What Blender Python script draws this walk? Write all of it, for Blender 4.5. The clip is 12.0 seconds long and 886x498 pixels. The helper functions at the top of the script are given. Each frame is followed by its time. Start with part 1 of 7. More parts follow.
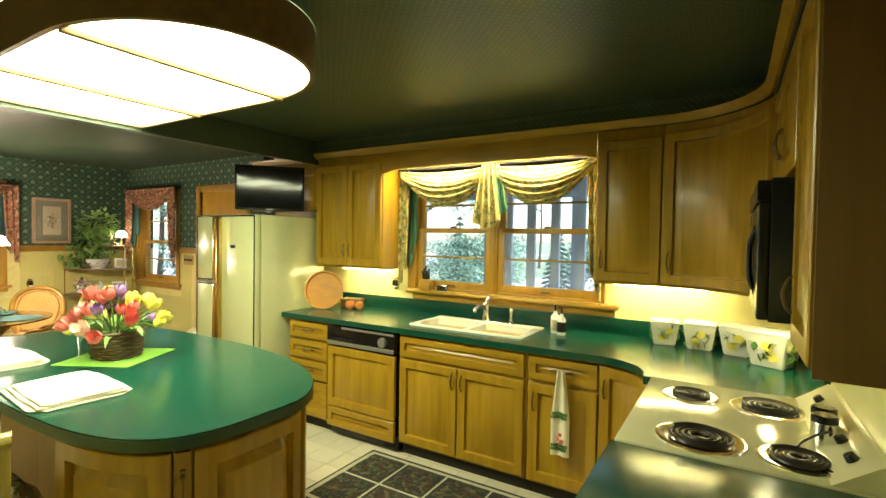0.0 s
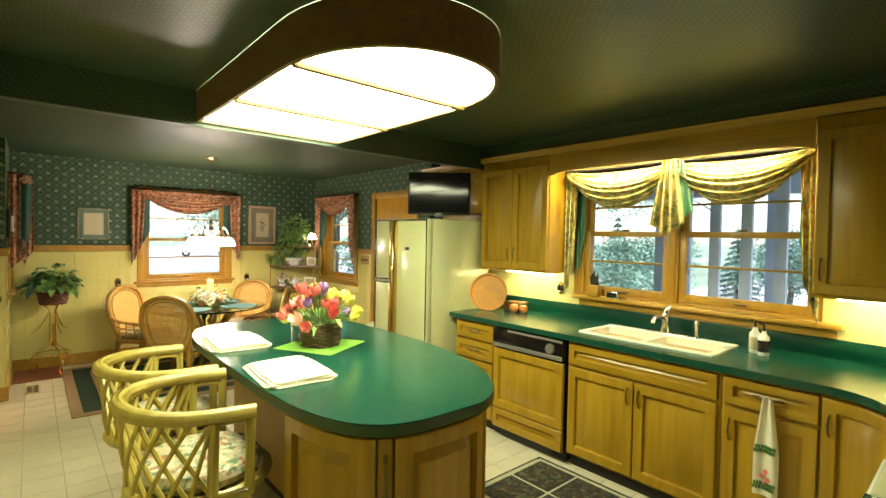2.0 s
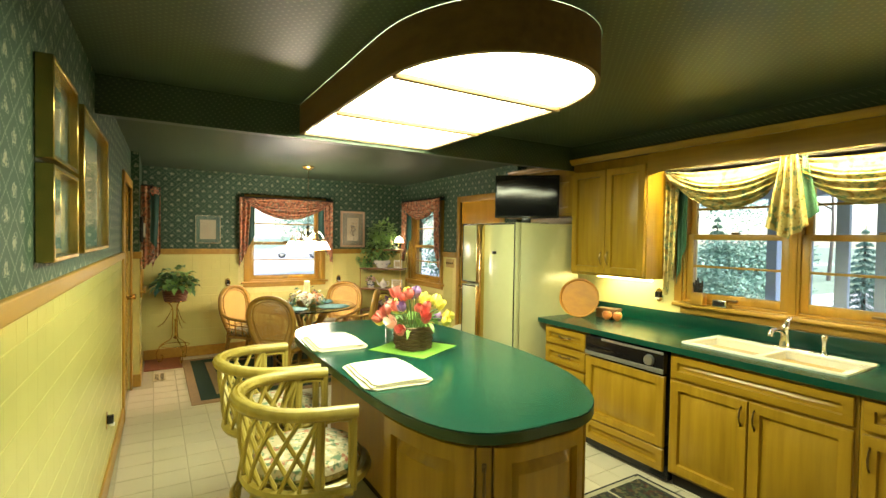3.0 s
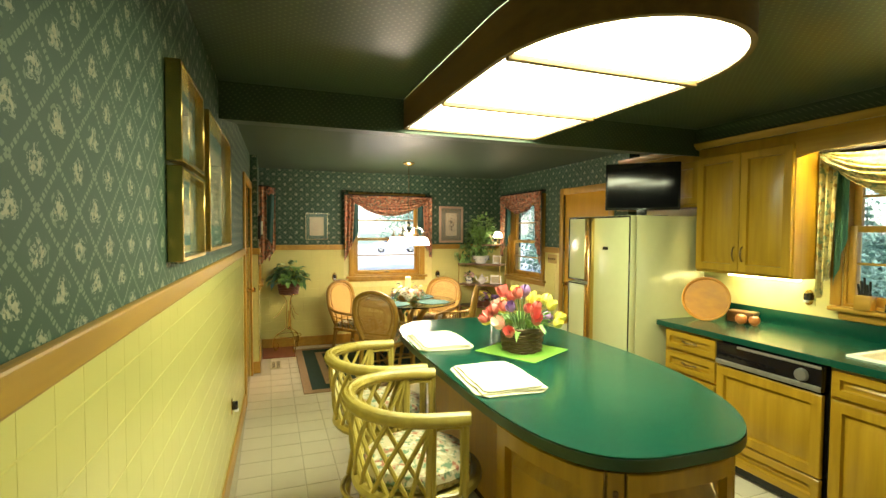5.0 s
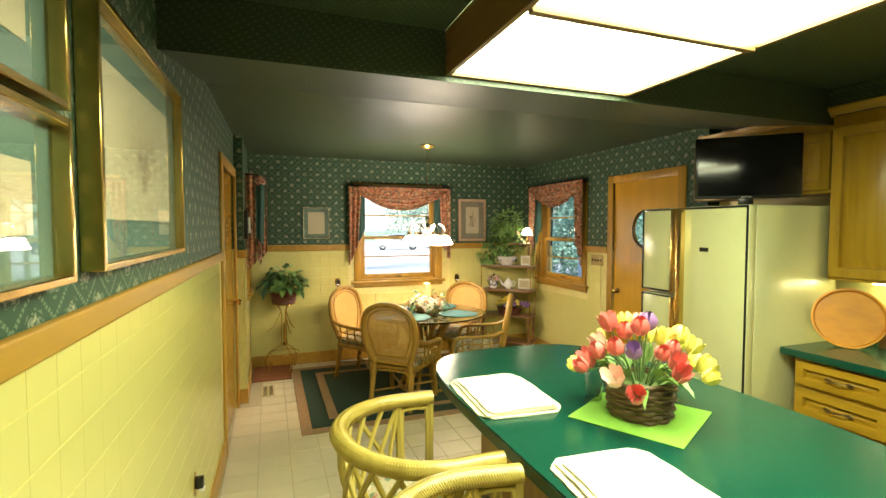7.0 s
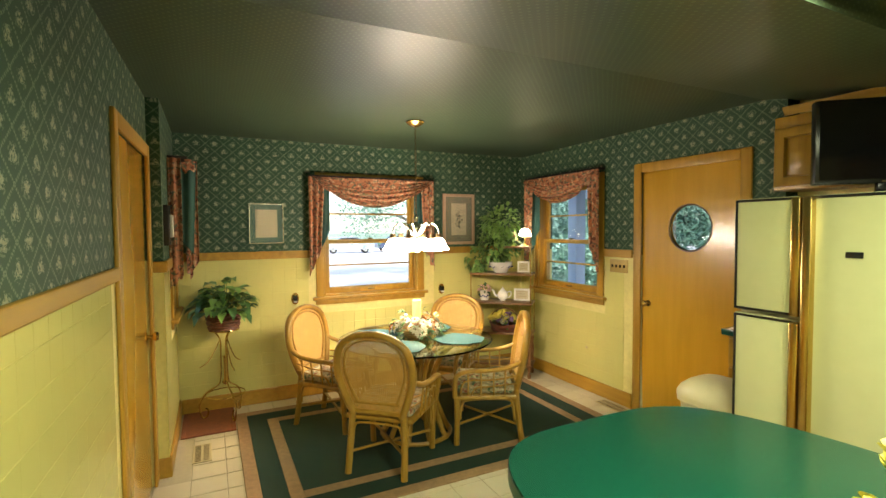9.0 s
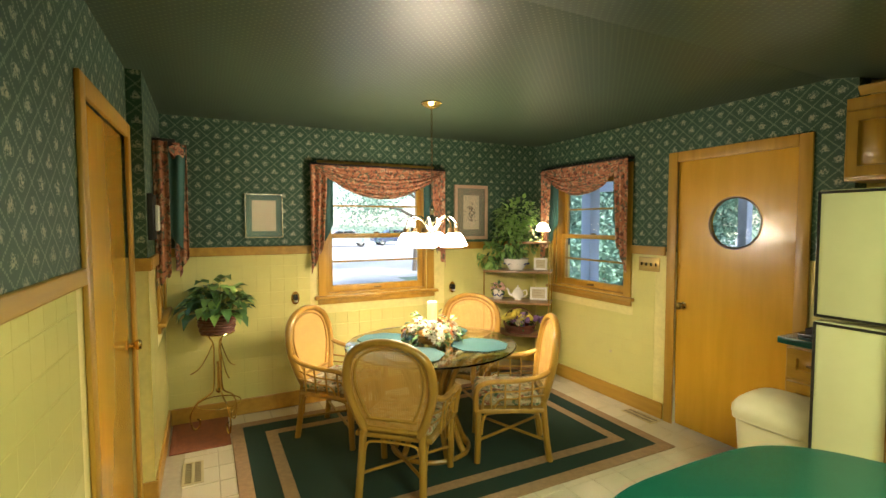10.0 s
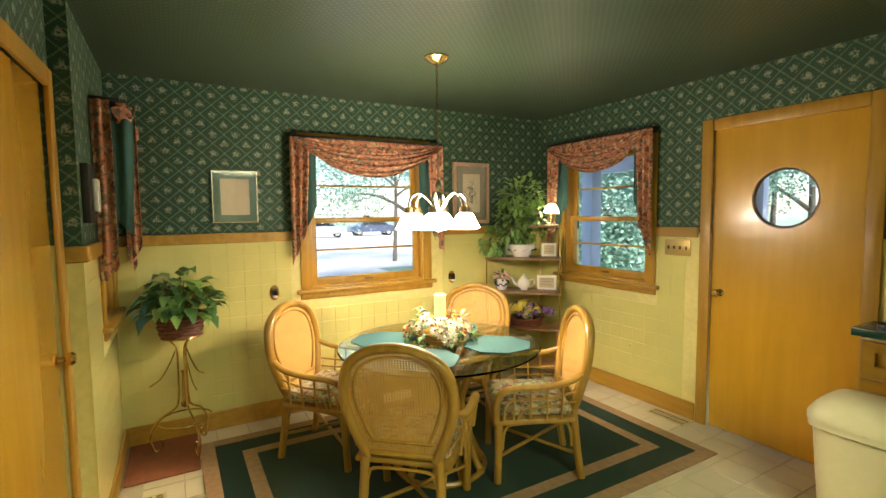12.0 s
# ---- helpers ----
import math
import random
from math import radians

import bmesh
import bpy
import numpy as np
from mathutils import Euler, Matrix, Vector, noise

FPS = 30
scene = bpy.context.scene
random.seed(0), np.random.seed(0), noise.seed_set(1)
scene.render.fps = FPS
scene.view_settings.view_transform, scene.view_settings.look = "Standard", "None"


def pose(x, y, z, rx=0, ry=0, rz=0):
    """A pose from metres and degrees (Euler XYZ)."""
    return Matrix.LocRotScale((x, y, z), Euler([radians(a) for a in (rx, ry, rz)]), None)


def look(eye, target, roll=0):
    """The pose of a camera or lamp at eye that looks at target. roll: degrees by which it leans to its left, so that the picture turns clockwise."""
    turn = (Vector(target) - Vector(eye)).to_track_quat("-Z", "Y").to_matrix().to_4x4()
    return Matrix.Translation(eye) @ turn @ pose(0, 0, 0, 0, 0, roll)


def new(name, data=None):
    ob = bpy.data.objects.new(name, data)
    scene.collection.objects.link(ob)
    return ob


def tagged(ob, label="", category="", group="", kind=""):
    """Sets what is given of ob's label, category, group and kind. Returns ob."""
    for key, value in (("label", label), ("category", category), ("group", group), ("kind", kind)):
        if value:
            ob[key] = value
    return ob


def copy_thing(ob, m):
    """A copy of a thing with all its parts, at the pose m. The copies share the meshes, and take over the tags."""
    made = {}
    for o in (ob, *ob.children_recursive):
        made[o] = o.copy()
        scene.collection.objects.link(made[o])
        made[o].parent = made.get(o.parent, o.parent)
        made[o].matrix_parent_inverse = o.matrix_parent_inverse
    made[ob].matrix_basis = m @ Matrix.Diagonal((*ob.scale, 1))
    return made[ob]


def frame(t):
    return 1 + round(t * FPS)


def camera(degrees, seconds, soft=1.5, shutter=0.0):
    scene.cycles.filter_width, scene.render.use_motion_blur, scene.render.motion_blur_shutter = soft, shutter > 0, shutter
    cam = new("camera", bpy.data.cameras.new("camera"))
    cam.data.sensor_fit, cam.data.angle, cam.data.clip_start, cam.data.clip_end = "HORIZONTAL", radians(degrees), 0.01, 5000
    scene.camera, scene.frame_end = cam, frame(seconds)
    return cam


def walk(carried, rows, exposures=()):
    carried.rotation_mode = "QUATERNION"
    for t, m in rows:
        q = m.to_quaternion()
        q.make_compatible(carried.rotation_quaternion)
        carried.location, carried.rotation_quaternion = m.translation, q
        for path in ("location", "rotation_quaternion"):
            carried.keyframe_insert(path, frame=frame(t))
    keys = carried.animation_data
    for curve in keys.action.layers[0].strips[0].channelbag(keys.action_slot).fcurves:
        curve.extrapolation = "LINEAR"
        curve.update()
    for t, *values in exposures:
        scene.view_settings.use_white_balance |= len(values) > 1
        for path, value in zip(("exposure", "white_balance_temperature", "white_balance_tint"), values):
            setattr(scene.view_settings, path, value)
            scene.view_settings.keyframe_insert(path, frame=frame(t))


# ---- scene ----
cam = camera(86.1, 12.0)
PATH = [
    (0, (-0.688, 1.623, 1.539), (-1.727, 3.331, 1.492), 0.9),
    (0.5, (-0.716, 1.624, 1.533), (-1.85, 3.27, 1.489), 0.9),
    (1, (-0.746, 1.599, 1.535), (-2.0, 3.157, 1.491), 0.9),
    (1.5, (-0.789, 1.561, 1.549), (-2.168, 3.009, 1.499), 1.0),
    (2, (-0.808, 1.544, 1.551), (-2.318, 2.855, 1.5), 1.1),
    (2.5, (-0.837, 1.523, 1.561), (-2.454, 2.699, 1.51), 1.0),
    (3, (-0.86, 1.499, 1.566), (-2.567, 2.539, 1.518), 0.9),
    (3.5, (-0.879, 1.479, 1.561), (-2.657, 2.393, 1.515), 0.8),
    (3.7, (-0.911, 1.481, 1.562), (-2.709, 2.355, 1.51), 0.8),
    (5.5, (-1.151, 1.512, 1.575), (-3.042, 2.157, 1.489), 0.3),
    (6, (-1.401, 1.559, 1.574), (-3.298, 2.186, 1.478), 0.4),
    (6.5, (-1.705, 1.572, 1.576), (-3.596, 2.217, 1.481), 0.2),
    (8.5, (-2.897, 1.638, 1.556), (-4.708, 2.484, 1.481), -0.3),
    (9, (-3.135, 1.637, 1.56), (-4.93, 2.517, 1.478), -0.4),
    (9.5, (-3.338, 1.643, 1.559), (-5.129, 2.53, 1.467), -0.2),
    (10, (-3.531, 1.648, 1.561), (-5.314, 2.547, 1.453), -0.1),
    (10.5, (-3.726, 1.643, 1.552), (-5.493, 2.571, 1.421), -0.1),
    (11, (-3.884, 1.656, 1.545), (-5.628, 2.624, 1.393), -0.3),
    (11.5, (-4.002, 1.688, 1.501), (-5.735, 2.677, 1.355), -0.5),
    (12, (-4.069, 1.707, 1.494), (-5.803, 2.692, 1.344), -0.7),
]
walk(cam, [(t, look(eye, target, roll)) for t, eye, target, roll in PATH])
# ---- camera end ----

# ---- world, sun, exposure ----
world = bpy.data.worlds.new("world")
scene.world = world
world.use_nodes = True
_n = world.node_tree.nodes
_sky = _n.new("ShaderNodeTexSky")
_sky.sky_type, _sky.sun_disc = "NISHITA", False
_sky.sun_elevation, _sky.sun_rotation = radians(50), radians(81.5)
world.node_tree.links.new(_sky.outputs[0], _n["Background"].inputs[0])
_n["Background"].inputs[1].default_value = 0.15
sun = new("sun", bpy.data.lights.new("sun", "SUN"))
sun.data.energy, sun.data.angle, sun.data.color = 3.0, radians(12), (1.0, 0.95, 0.88)
sun.matrix_world = look((20, 3, 24), (0, 0, 0))
scene.view_settings.exposure = 2.0

# ---- plan, in metres ----
L, L2, F, BD, BK, R = 1.28, 1.37, -7.68, 4.87, 5.0, -0.33
CEIL, DROP, DROPX = 2.38, 2.175, -3.88
# the long south wall stands a little out of square
SOUTH = Matrix.Translation((-6.0, 1.285, 0)) @ Matrix.Rotation(radians(-1.26), 4, "Z") @ Matrix.Translation((6.0, -L, 0))


# ---- mesh helpers ----
def box(bm, x0, x1, y0, y1, z0, z1, bevel=0.0, seg=2):
    g = bmesh.ops.create_cube(bm, size=1.0)
    vs = g["verts"]
    for v in vs:
        v.co = Vector((x0 if v.co.x < 0 else x1, y0 if v.co.y < 0 else y1, z0 if v.co.z < 0 else z1))
    if bevel:
        es = list({e for v in vs for e in v.link_edges})
        bmesh.ops.bevel(bm, geom=es, offset=bevel, segments=seg, affect="EDGES", profile=0.5)
    return bm


def prism(bm, pts, z0, z1, bevel=0.0, seg=2):
    lo = [bm.verts.new((x, y, z0)) for x, y in pts]
    hi = [bm.verts.new((x, y, z1)) for x, y in pts]
    n = len(pts)
    bot = bm.faces.new(lo[::-1])
    top = bm.faces.new(hi)
    for i in range(n):
        bm.faces.new((lo[i], lo[(i + 1) % n], hi[(i + 1) % n], hi[i]))
    if bevel:
        bmesh.ops.bevel(bm, geom=list(top.edges) + list(bot.edges), offset=bevel, segments=seg, affect="EDGES", profile=0.5)
    return bm


def tube(bm, pts, r, n=8, closed=False, flat=1.0):
    """A round bar along pts; r: one radius or one a point; flat squeezes it along the frame's second axis."""
    pts = [Vector(p) for p in pts]
    m = len(pts)
    rad = r if isinstance(r, (list, tuple)) else [r] * m
    rings, up = [], None
    for i, p in enumerate(pts):
        a = pts[(i - 1) % m] if closed or i else p
        b = pts[(i + 1) % m] if closed or i < m - 1 else p
        d = (b - a).normalized()
        if up is None:
            up = d.orthogonal().normalized()
        up = (up - d * up.dot(d)).normalized()
        w = d.cross(up)
        rings.append([bm.verts.new(p + rad[i] * (math.cos(2 * math.pi * k / n) * up + flat * math.sin(2 * math.pi * k / n) * w)) for k in range(n)])
    for i in range(m if closed else m - 1):
        A, B = rings[i], rings[(i + 1) % m]
        for k in range(n):
            bm.faces.new((A[k], A[(k + 1) % n], B[(k + 1) % n], B[k]))
    if not closed:
        bm.faces.new(rings[0][::-1])
        bm.faces.new(rings[-1])
    return bm


def lathe(bm, prof, n=24, at=(0, 0, 0)):
    ax, ay, az = at
    rings = []
    for r, z in prof:
        if r < 1e-5:
            rings.append([bm.verts.new((ax, ay, az + z))])
        else:
            rings.append([bm.verts.new((ax + r * math.cos(2 * math.pi * k / n), ay + r * math.sin(2 * math.pi * k / n), az + z)) for k in range(n)])
    for A, B in zip(rings, rings[1:]):
        for k in range(n):
            q = [A[k % len(A)], A[(k + 1) % n % len(A)], B[(k + 1) % n % len(B)], B[k % len(B)]]
            q = list(dict.fromkeys(q))
            if len(q) > 2:
                bm.faces.new(q)
    return bm


def grid(bm, nu, nv, fn, closed=False):
    vs = [[bm.verts.new(fn(i / (nu - 1), j / (nv - 1))) for j in range(nv)] for i in range(nu)]
    for i in range(nu - 1):
        for j in range(nv - 1):
            bm.faces.new((vs[i][j], vs[i + 1][j], vs[i + 1][j + 1], vs[i][j + 1]))
    return bm


def spline(pts, n=8, closed=False):
    """Catmull-Rom through pts."""
    P = [Vector(p) for p in pts]
    m, out = len(P), []
    for i in range(m if closed else m - 1):
        a = P[(i - 1) % m] if closed or i else P[0]
        b, c = P[i], P[(i + 1) % m]
        d = P[(i + 2) % m] if closed or i + 2 < m else P[-1]
        for k in range(n):
            t = k / n
            out.append(0.5 * (2 * b + (c - a) * t + (2 * a - 5 * b + 4 * c - d) * t * t + (3 * b - a - 3 * c + d) * t ** 3))
    if not closed:
        out.append(P[-1])
    return out


def part(name, bm, material, parent=None, label="", smooth=True, angle=40):
    """Links bm as one mesh object, under parent if one is given."""
    bmesh.ops.recalc_face_normals(bm, faces=bm.faces)
    me = bpy.data.meshes.new(name)
    if smooth:
        for f in bm.faces:
            f.smooth = True
        lim = radians(angle)
        for e in bm.edges:
            if len(e.link_faces) != 2 or e.calc_face_angle(0) > lim:
                e.smooth = False
    bm.to_mesh(me)
    bm.free()
    me.materials.append(material)
    ob = new(name, me)
    if parent is not None:
        ob.parent = parent
    if label:
        ob["label"] = label
    return ob


def B():
    return bmesh.new()


def thing(name, label, category, m=None, group="", kind=""):
    ob = new(name)
    ob.empty_display_size = 0.05
    if m is not None:
        ob.matrix_world = m
    return tagged(ob, label, category, group, kind)


def setting(name, bm, material, label, category, smooth=False):
    return tagged(part(name, bm, material, None, "", smooth), label, category, "", "structure")


# ---- materials ----
def rgb(c):
    return (*c, 1.0) if len(c) == 3 else c


class Mat:
    """A small node-tree writer."""

    def __init__(self, name, rough=0.5, metal=0.0, spec=0.5, coat=0.0):
        self.m = bpy.data.materials.new(name)
        self.m.use_nodes = True
        self.t = self.m.node_tree
        self.b = self.t.nodes["Principled BSDF"]
        self.b.inputs["Roughness"].default_value = rough
        self.b.inputs["Metallic"].default_value = metal
        self.b.inputs["Specular IOR Level"].default_value = spec
        self.b.inputs["Coat Weight"].default_value = coat
        self.b.inputs["Coat Roughness"].default_value = 0.15
        self.geo = None

    def node(self, kind, **kw):
        n = self.t.nodes.new(kind)
        for k, v in kw.items():
            n.inputs[k].default_value = v
        return n

    def link(self, a, b):
        self.t.links.new(a, b)

    def pos(self, local=False):
        if local:
            return self.t.nodes.new("ShaderNodeTexCoord").outputs["Object"]
        return self.t.nodes.new("ShaderNodeNewGeometry").outputs["Position"]

    def noise(self, scale, detail=3.0, stretch=None, local=False, rough=0.5):
        n = self.node("ShaderNodeTexNoise", Scale=scale, Detail=detail, Roughness=rough)
        src = self.pos(local)
        if stretch:
            mp = self.node("ShaderNodeMapping", Scale=stretch)
            self.link(src, mp.inputs[0])
            src = mp.outputs[0]
        self.link(src, n.inputs["Vector"])
        return n.outputs["Fac"]

    def ramp(self, fac, stops):
        r = self.t.nodes.new("ShaderNodeValToRGB")
        el = r.color_ramp.elements
        while len(el) < len(stops):
            el.new(0.5)
        for e, (p, c) in zip(el, stops):
            e.position, e.color = p, rgb(c)
        self.link(fac, r.inputs[0])
        return r.outputs[0]

    def mix(self, fac, a, b, mode="MIX"):
        n = self.t.nodes.new("ShaderNodeMix")
        n.data_type, n.blend_type = "RGBA", mode
        for sock, v in ((n.inputs[0], fac), (n.inputs[6], a), (n.inputs[7], b)):
            if isinstance(v, (int, float)):
                sock.default_value = v
            elif isinstance(v, tuple):
                sock.default_value = rgb(v)
            else:
                self.link(v, sock)
        return n.outputs[2]

    def math(self, op, a, b=0.0, c=0.0):
        n = self.t.nodes.new("ShaderNodeMath")
        n.operation = op
        for sock, v in zip(n.inputs, (a, b, c)):
            if isinstance(v, (int, float)):
                sock.default_value = v
            else:
                self.link(v, sock)
        return n.outputs[0]

    def color(self, c):
        if isinstance(c, tuple):
            self.b.inputs["Base Color"].default_value = rgb(c)
        else:
            self.link(c, self.b.inputs["Base Color"])
        return self

    def rough(self, fac, lo, hi):
        r = self.node("ShaderNodeMapRange")
        r.inputs[3].default_value, r.inputs[4].default_value = lo, hi
        self.link(fac, r.inputs[0])
        self.link(r.outputs[0], self.b.inputs["Roughness"])
        return self

    def bump(self, height, strength=0.2, dist=0.002):
        n = self.node("ShaderNodeBump", Strength=strength, Distance=dist)
        self.link(height, n.inputs["Height"])
        self.link(n.outputs[0], self.b.inputs["Normal"])
        return self


def plain(name, c, rough=0.5, metal=0.0, var=0.12, scale=30.0, bump=0.08, coat=0.0, spec=0.5):
    k = Mat(name, rough, metal, spec, coat)
    a = tuple(x * (1 - var) for x in c)
    b = tuple(min(1.0, x * (1 + var)) for x in c)
    n1, n2 = k.noise(scale, 4), k.noise(scale * 0.13, 2)
    k.color(k.mix(0.5, k.ramp(n1, ((0.3, a), (0.7, b))), k.ramp(n2, ((0.3, a), (0.7, b)))))
    k.rough(n2, max(0.02, rough * 0.85), min(1, rough * 1.15))
    if bump:
        k.bump(n1, bump)
    return k.m


def wood(name, dark, light, axis="z", rough=0.35, coat=0.25, scale=1.0, blotch=True):
    """Figured wood with its grain along an axis."""
    k = Mat(name, rough, 0, 0.5, coat)
    s = {"x": (1.5, 28, 28), "y": (28, 1.5, 28), "z": (28, 28, 1.5)}[axis]
    s = tuple(v * scale for v in s)
    g = k.noise(1.0, 6, s)
    f = k.noise(5.0, 3, {"x": (0.4, 4, 4), "y": (4, 0.4, 4), "z": (4, 4, 0.4)}[axis])
    base = k.ramp(g, ((0.25, dark), (0.75, light)))
    if blotch:
        b2 = k.ramp(f, ((0.35, tuple(v * 0.8 for v in dark)), (0.7, light)))
        base = k.mix(0.45, base, b2)
    rnd = k.t.nodes.new("ShaderNodeObjectInfo").outputs["Random"]
    base = k.mix(k.math("MULTIPLY", rnd, 0.22), base, tuple(v * 0.75 for v in dark))
    k.color(base).bump(g, 0.06)
    k.rough(f, rough * 0.8, rough * 1.25)
    return k.m


def emit(name, c, strength):
    k = Mat(name)
    k.b.inputs["Base Color"].default_value = rgb(c)
    k.b.inputs["Emission Color"].default_value = rgb(c)
    k.b.inputs["Emission Strength"].default_value = strength
    return k.m


def wallpaper(name, ground, vine, bloom, pitch):
    """Dark paper with a diagonal trellis and a flower in each diamond."""
    k = Mat(name, 0.62, 0, 0.4)
    sep = k.t.nodes.new("ShaderNodeSeparateXYZ")
    k.link(k.pos(), sep.inputs[0])
    u = k.math("ADD", sep.outputs[0], sep.outputs[1])
    w = k.math("MULTIPLY", sep.outputs[2], 1.1)
    a = k.math("DIVIDE", k.math("ADD", u, w), pitch)
    b = k.math("DIVIDE", k.math("SUBTRACT", u, w), pitch)
    wob = k.math("MULTIPLY", k.math("SUBTRACT", k.noise(45, 2), 0.5), 0.1)
    a, b = k.math("ADD", a, wob), k.math("ADD", b, wob)
    fa, fb = k.math("SUBTRACT", k.math("FRACT", a), 0.5), k.math("SUBTRACT", k.math("FRACT", b), 0.5)

    def strand(across, along):
        """A double row of beads along one edge of the diamonds."""
        e = k.math("ABSOLUTE", across)
        bead = k.math("LESS_THAN", k.math("ABSOLUTE", k.math("SUBTRACT", k.math("FRACT", k.math("MULTIPLY", along, 9.0)), 0.5)), 0.33)
        return k.math("MULTIPLY", k.math("GREATER_THAN", e, 0.456), bead)

    line = k.math("MAXIMUM", strand(fa, b), strand(fb, a))
    d = k.math("SQRT", k.math("ADD", k.math("MULTIPLY", fa, fa), k.math("MULTIPLY", fb, fb)))
    turn = k.math("ARCTAN2", k.math("ADD", fa, fb), k.math("SUBTRACT", fa, fb))
    parity = k.math("FRACT", k.math("MULTIPLY", k.math("ADD", k.math("FLOOR", a), k.math("FLOOR", b)), 0.5))
    odd = k.math("GREATER_THAN", parity, 0.25)
    speck = k.noise(150, 3)
    lobes = k.math("ADD", 0.235, k.math("MULTIPLY", k.math("COSINE", k.math("MULTIPLY", turn, k.math("ADD", 5.0, k.math("MULTIPLY", odd, -2.0)))), k.math("ADD", 0.03, k.math("MULTIPLY", odd, 0.025))))
    fl = k.math("MULTIPLY", k.math("LESS_THAN", k.math("ADD", d, k.math("MULTIPLY", wob, 0.8)), lobes), k.math("GREATER_THAN", speck, 0.5))
    core = k.math("MULTIPLY", k.math("LESS_THAN", d, k.math("MULTIPLY", lobes, 0.72)), k.math("GREATER_THAN", k.noise(95, 2), 0.5))
    leaf_ = k.math("MULTIPLY", k.math("LESS_THAN", k.math("ABSOLUTE", k.math("SUBTRACT", d, 0.3)), 0.035), k.math("GREATER_THAN", k.noise(60, 2), 0.56))
    col = k.mix(k.noise(3, 2), tuple(v * 0.82 for v in ground), tuple(v * 1.18 for v in ground))
    col = k.mix(k.math("MULTIPLY", line, 0.7), col, vine)
    col = k.mix(k.math("MULTIPLY", leaf_, 0.6), col, vine)
    col = k.mix(k.math("MULTIPLY", fl, 0.8), col, bloom)
    col = k.mix(k.math("MULTIPLY", core, 0.7), col, (min(1, bloom[0] * 1.6), min(1, bloom[1] * 1.35), min(1, bloom[2] * 1.25)))
    k.color(col).bump(k.noise(220, 2), 0.06)
    return k.m


def dotted(name, ground, dot, pitch):
    """Paper with a fine regular dot, for ceilings."""
    k = Mat(name, 0.42, 0, 0.5)
    sep = k.t.nodes.new("ShaderNodeSeparateXYZ")
    k.link(k.pos(), sep.inputs[0])
    fa = k.math("SUBTRACT", k.math("FRACT", k.math("DIVIDE", k.math("ADD", k.math("ADD", sep.outputs[0], sep.outputs[1]), sep.outputs[2]), pitch)), 0.5)
    fb = k.math("SUBTRACT", k.math("FRACT", k.math("DIVIDE", k.math("SUBTRACT", k.math("MULTIPLY_ADD", sep.outputs[2], 1.7, sep.outputs[0]), sep.outputs[1]), pitch)), 0.5)
    d = k.math("SQRT", k.math("ADD", k.math("MULTIPLY", fa, fa), k.math("MULTIPLY", fb, fb)))
    on = k.math("LESS_THAN", d, 0.2)
    col = k.mix(k.noise(2, 2), tuple(v * 0.85 for v in ground), tuple(v * 1.15 for v in ground))
    k.color(k.mix(on, col, dot)).bump(k.noise(150, 2), 0.08)
    return k.m


def fabric(name, colors, scale=18.0, rough=0.9):
    """A printed cloth: blots of several colours over the first."""
    k = Mat(name, rough, 0, 0.2)
    col = k.mix(k.noise(scale * 0.4, 2, None, True), colors[0], tuple(v * 0.8 for v in colors[0]))
    for i, c in enumerate(colors[1:]):
        mp = k.node("ShaderNodeMapping", Location=(3.7 * i + 1, 1.3 * i, 2.1 * i))
        k.link(k.pos(True), mp.inputs[0])
        n = k.node("ShaderNodeTexNoise", Scale=scale * (1 + 0.25 * i), Detail=2.0)
        k.link(mp.outputs[0], n.inputs["Vector"])
        col = k.mix(k.ramp(n.outputs["Fac"], ((0.54, (0, 0, 0)), (0.62, (0.9, 0.9, 0.9)))), col, c)
    k.color(col).bump(k.noise(400, 2, None, True), 0.15)
    return k.m


M_paper = wallpaper("green wallpaper", (0.022, 0.064, 0.034), (0.17, 0.225, 0.145), (0.23, 0.265, 0.19), 0.141)
M_ceil = dotted("green ceiling paper", (0.038, 0.061, 0.034), (0.086, 0.114, 0.066), 0.038)
M_maple = wood("maple cabinet", (0.285, 0.152, 0.006), (0.435, 0.258, 0.016), "z", 0.36, 0.12)
M_maple_h = wood("maple cabinet, level grain", (0.285, 0.152, 0.006), (0.435, 0.258, 0.016), "x", 0.36, 0.12)
M_trim = wood("oak trim", (0.36, 0.19, 0.02), (0.5, 0.285, 0.038), "x", 0.4, 0.1)
M_trim_v = wood("oak trim, upright", (0.38, 0.2, 0.02), (0.52, 0.295, 0.038), "z", 0.4, 0.1)
M_door = wood("birch door", (0.6, 0.32, 0.024), (0.64, 0.35, 0.03), "z", 0.24, 0.4, 0.5)
M_tile_y = plain("yellow wall tile", (0.66, 0.6, 0.25), 0.16, 0, 0.05, 6, 0.02)
M_grout_y = plain("pale grout", (0.66, 0.58, 0.22), 0.5)
M_yellow = plain("yellow wall", (0.66, 0.6, 0.27), 0.3, 0, 0.05, 8, 0.03)
M_tile_f = plain("cream floor tile", (0.6, 0.55, 0.42), 0.22, 0, 0.1, 9, 0.03)
M_grout_f = plain("floor grout", (0.43, 0.38, 0.26), 0.8)
M_green = plain("green laminate", (0.0035, 0.052, 0.033), 0.22, 0, 0.04, 25, 0)
M_fridge = plain("almond enamel", (0.5, 0.5, 0.275), 0.22, 0, 0.03, 20, 0.03)
M_gold = plain("brass", (0.62, 0.43, 0.14), 0.25, 1.0, 0.1)
M_bronze = plain("antique bronze", (0.16, 0.11, 0.055), 0.35, 1.0, 0.2)
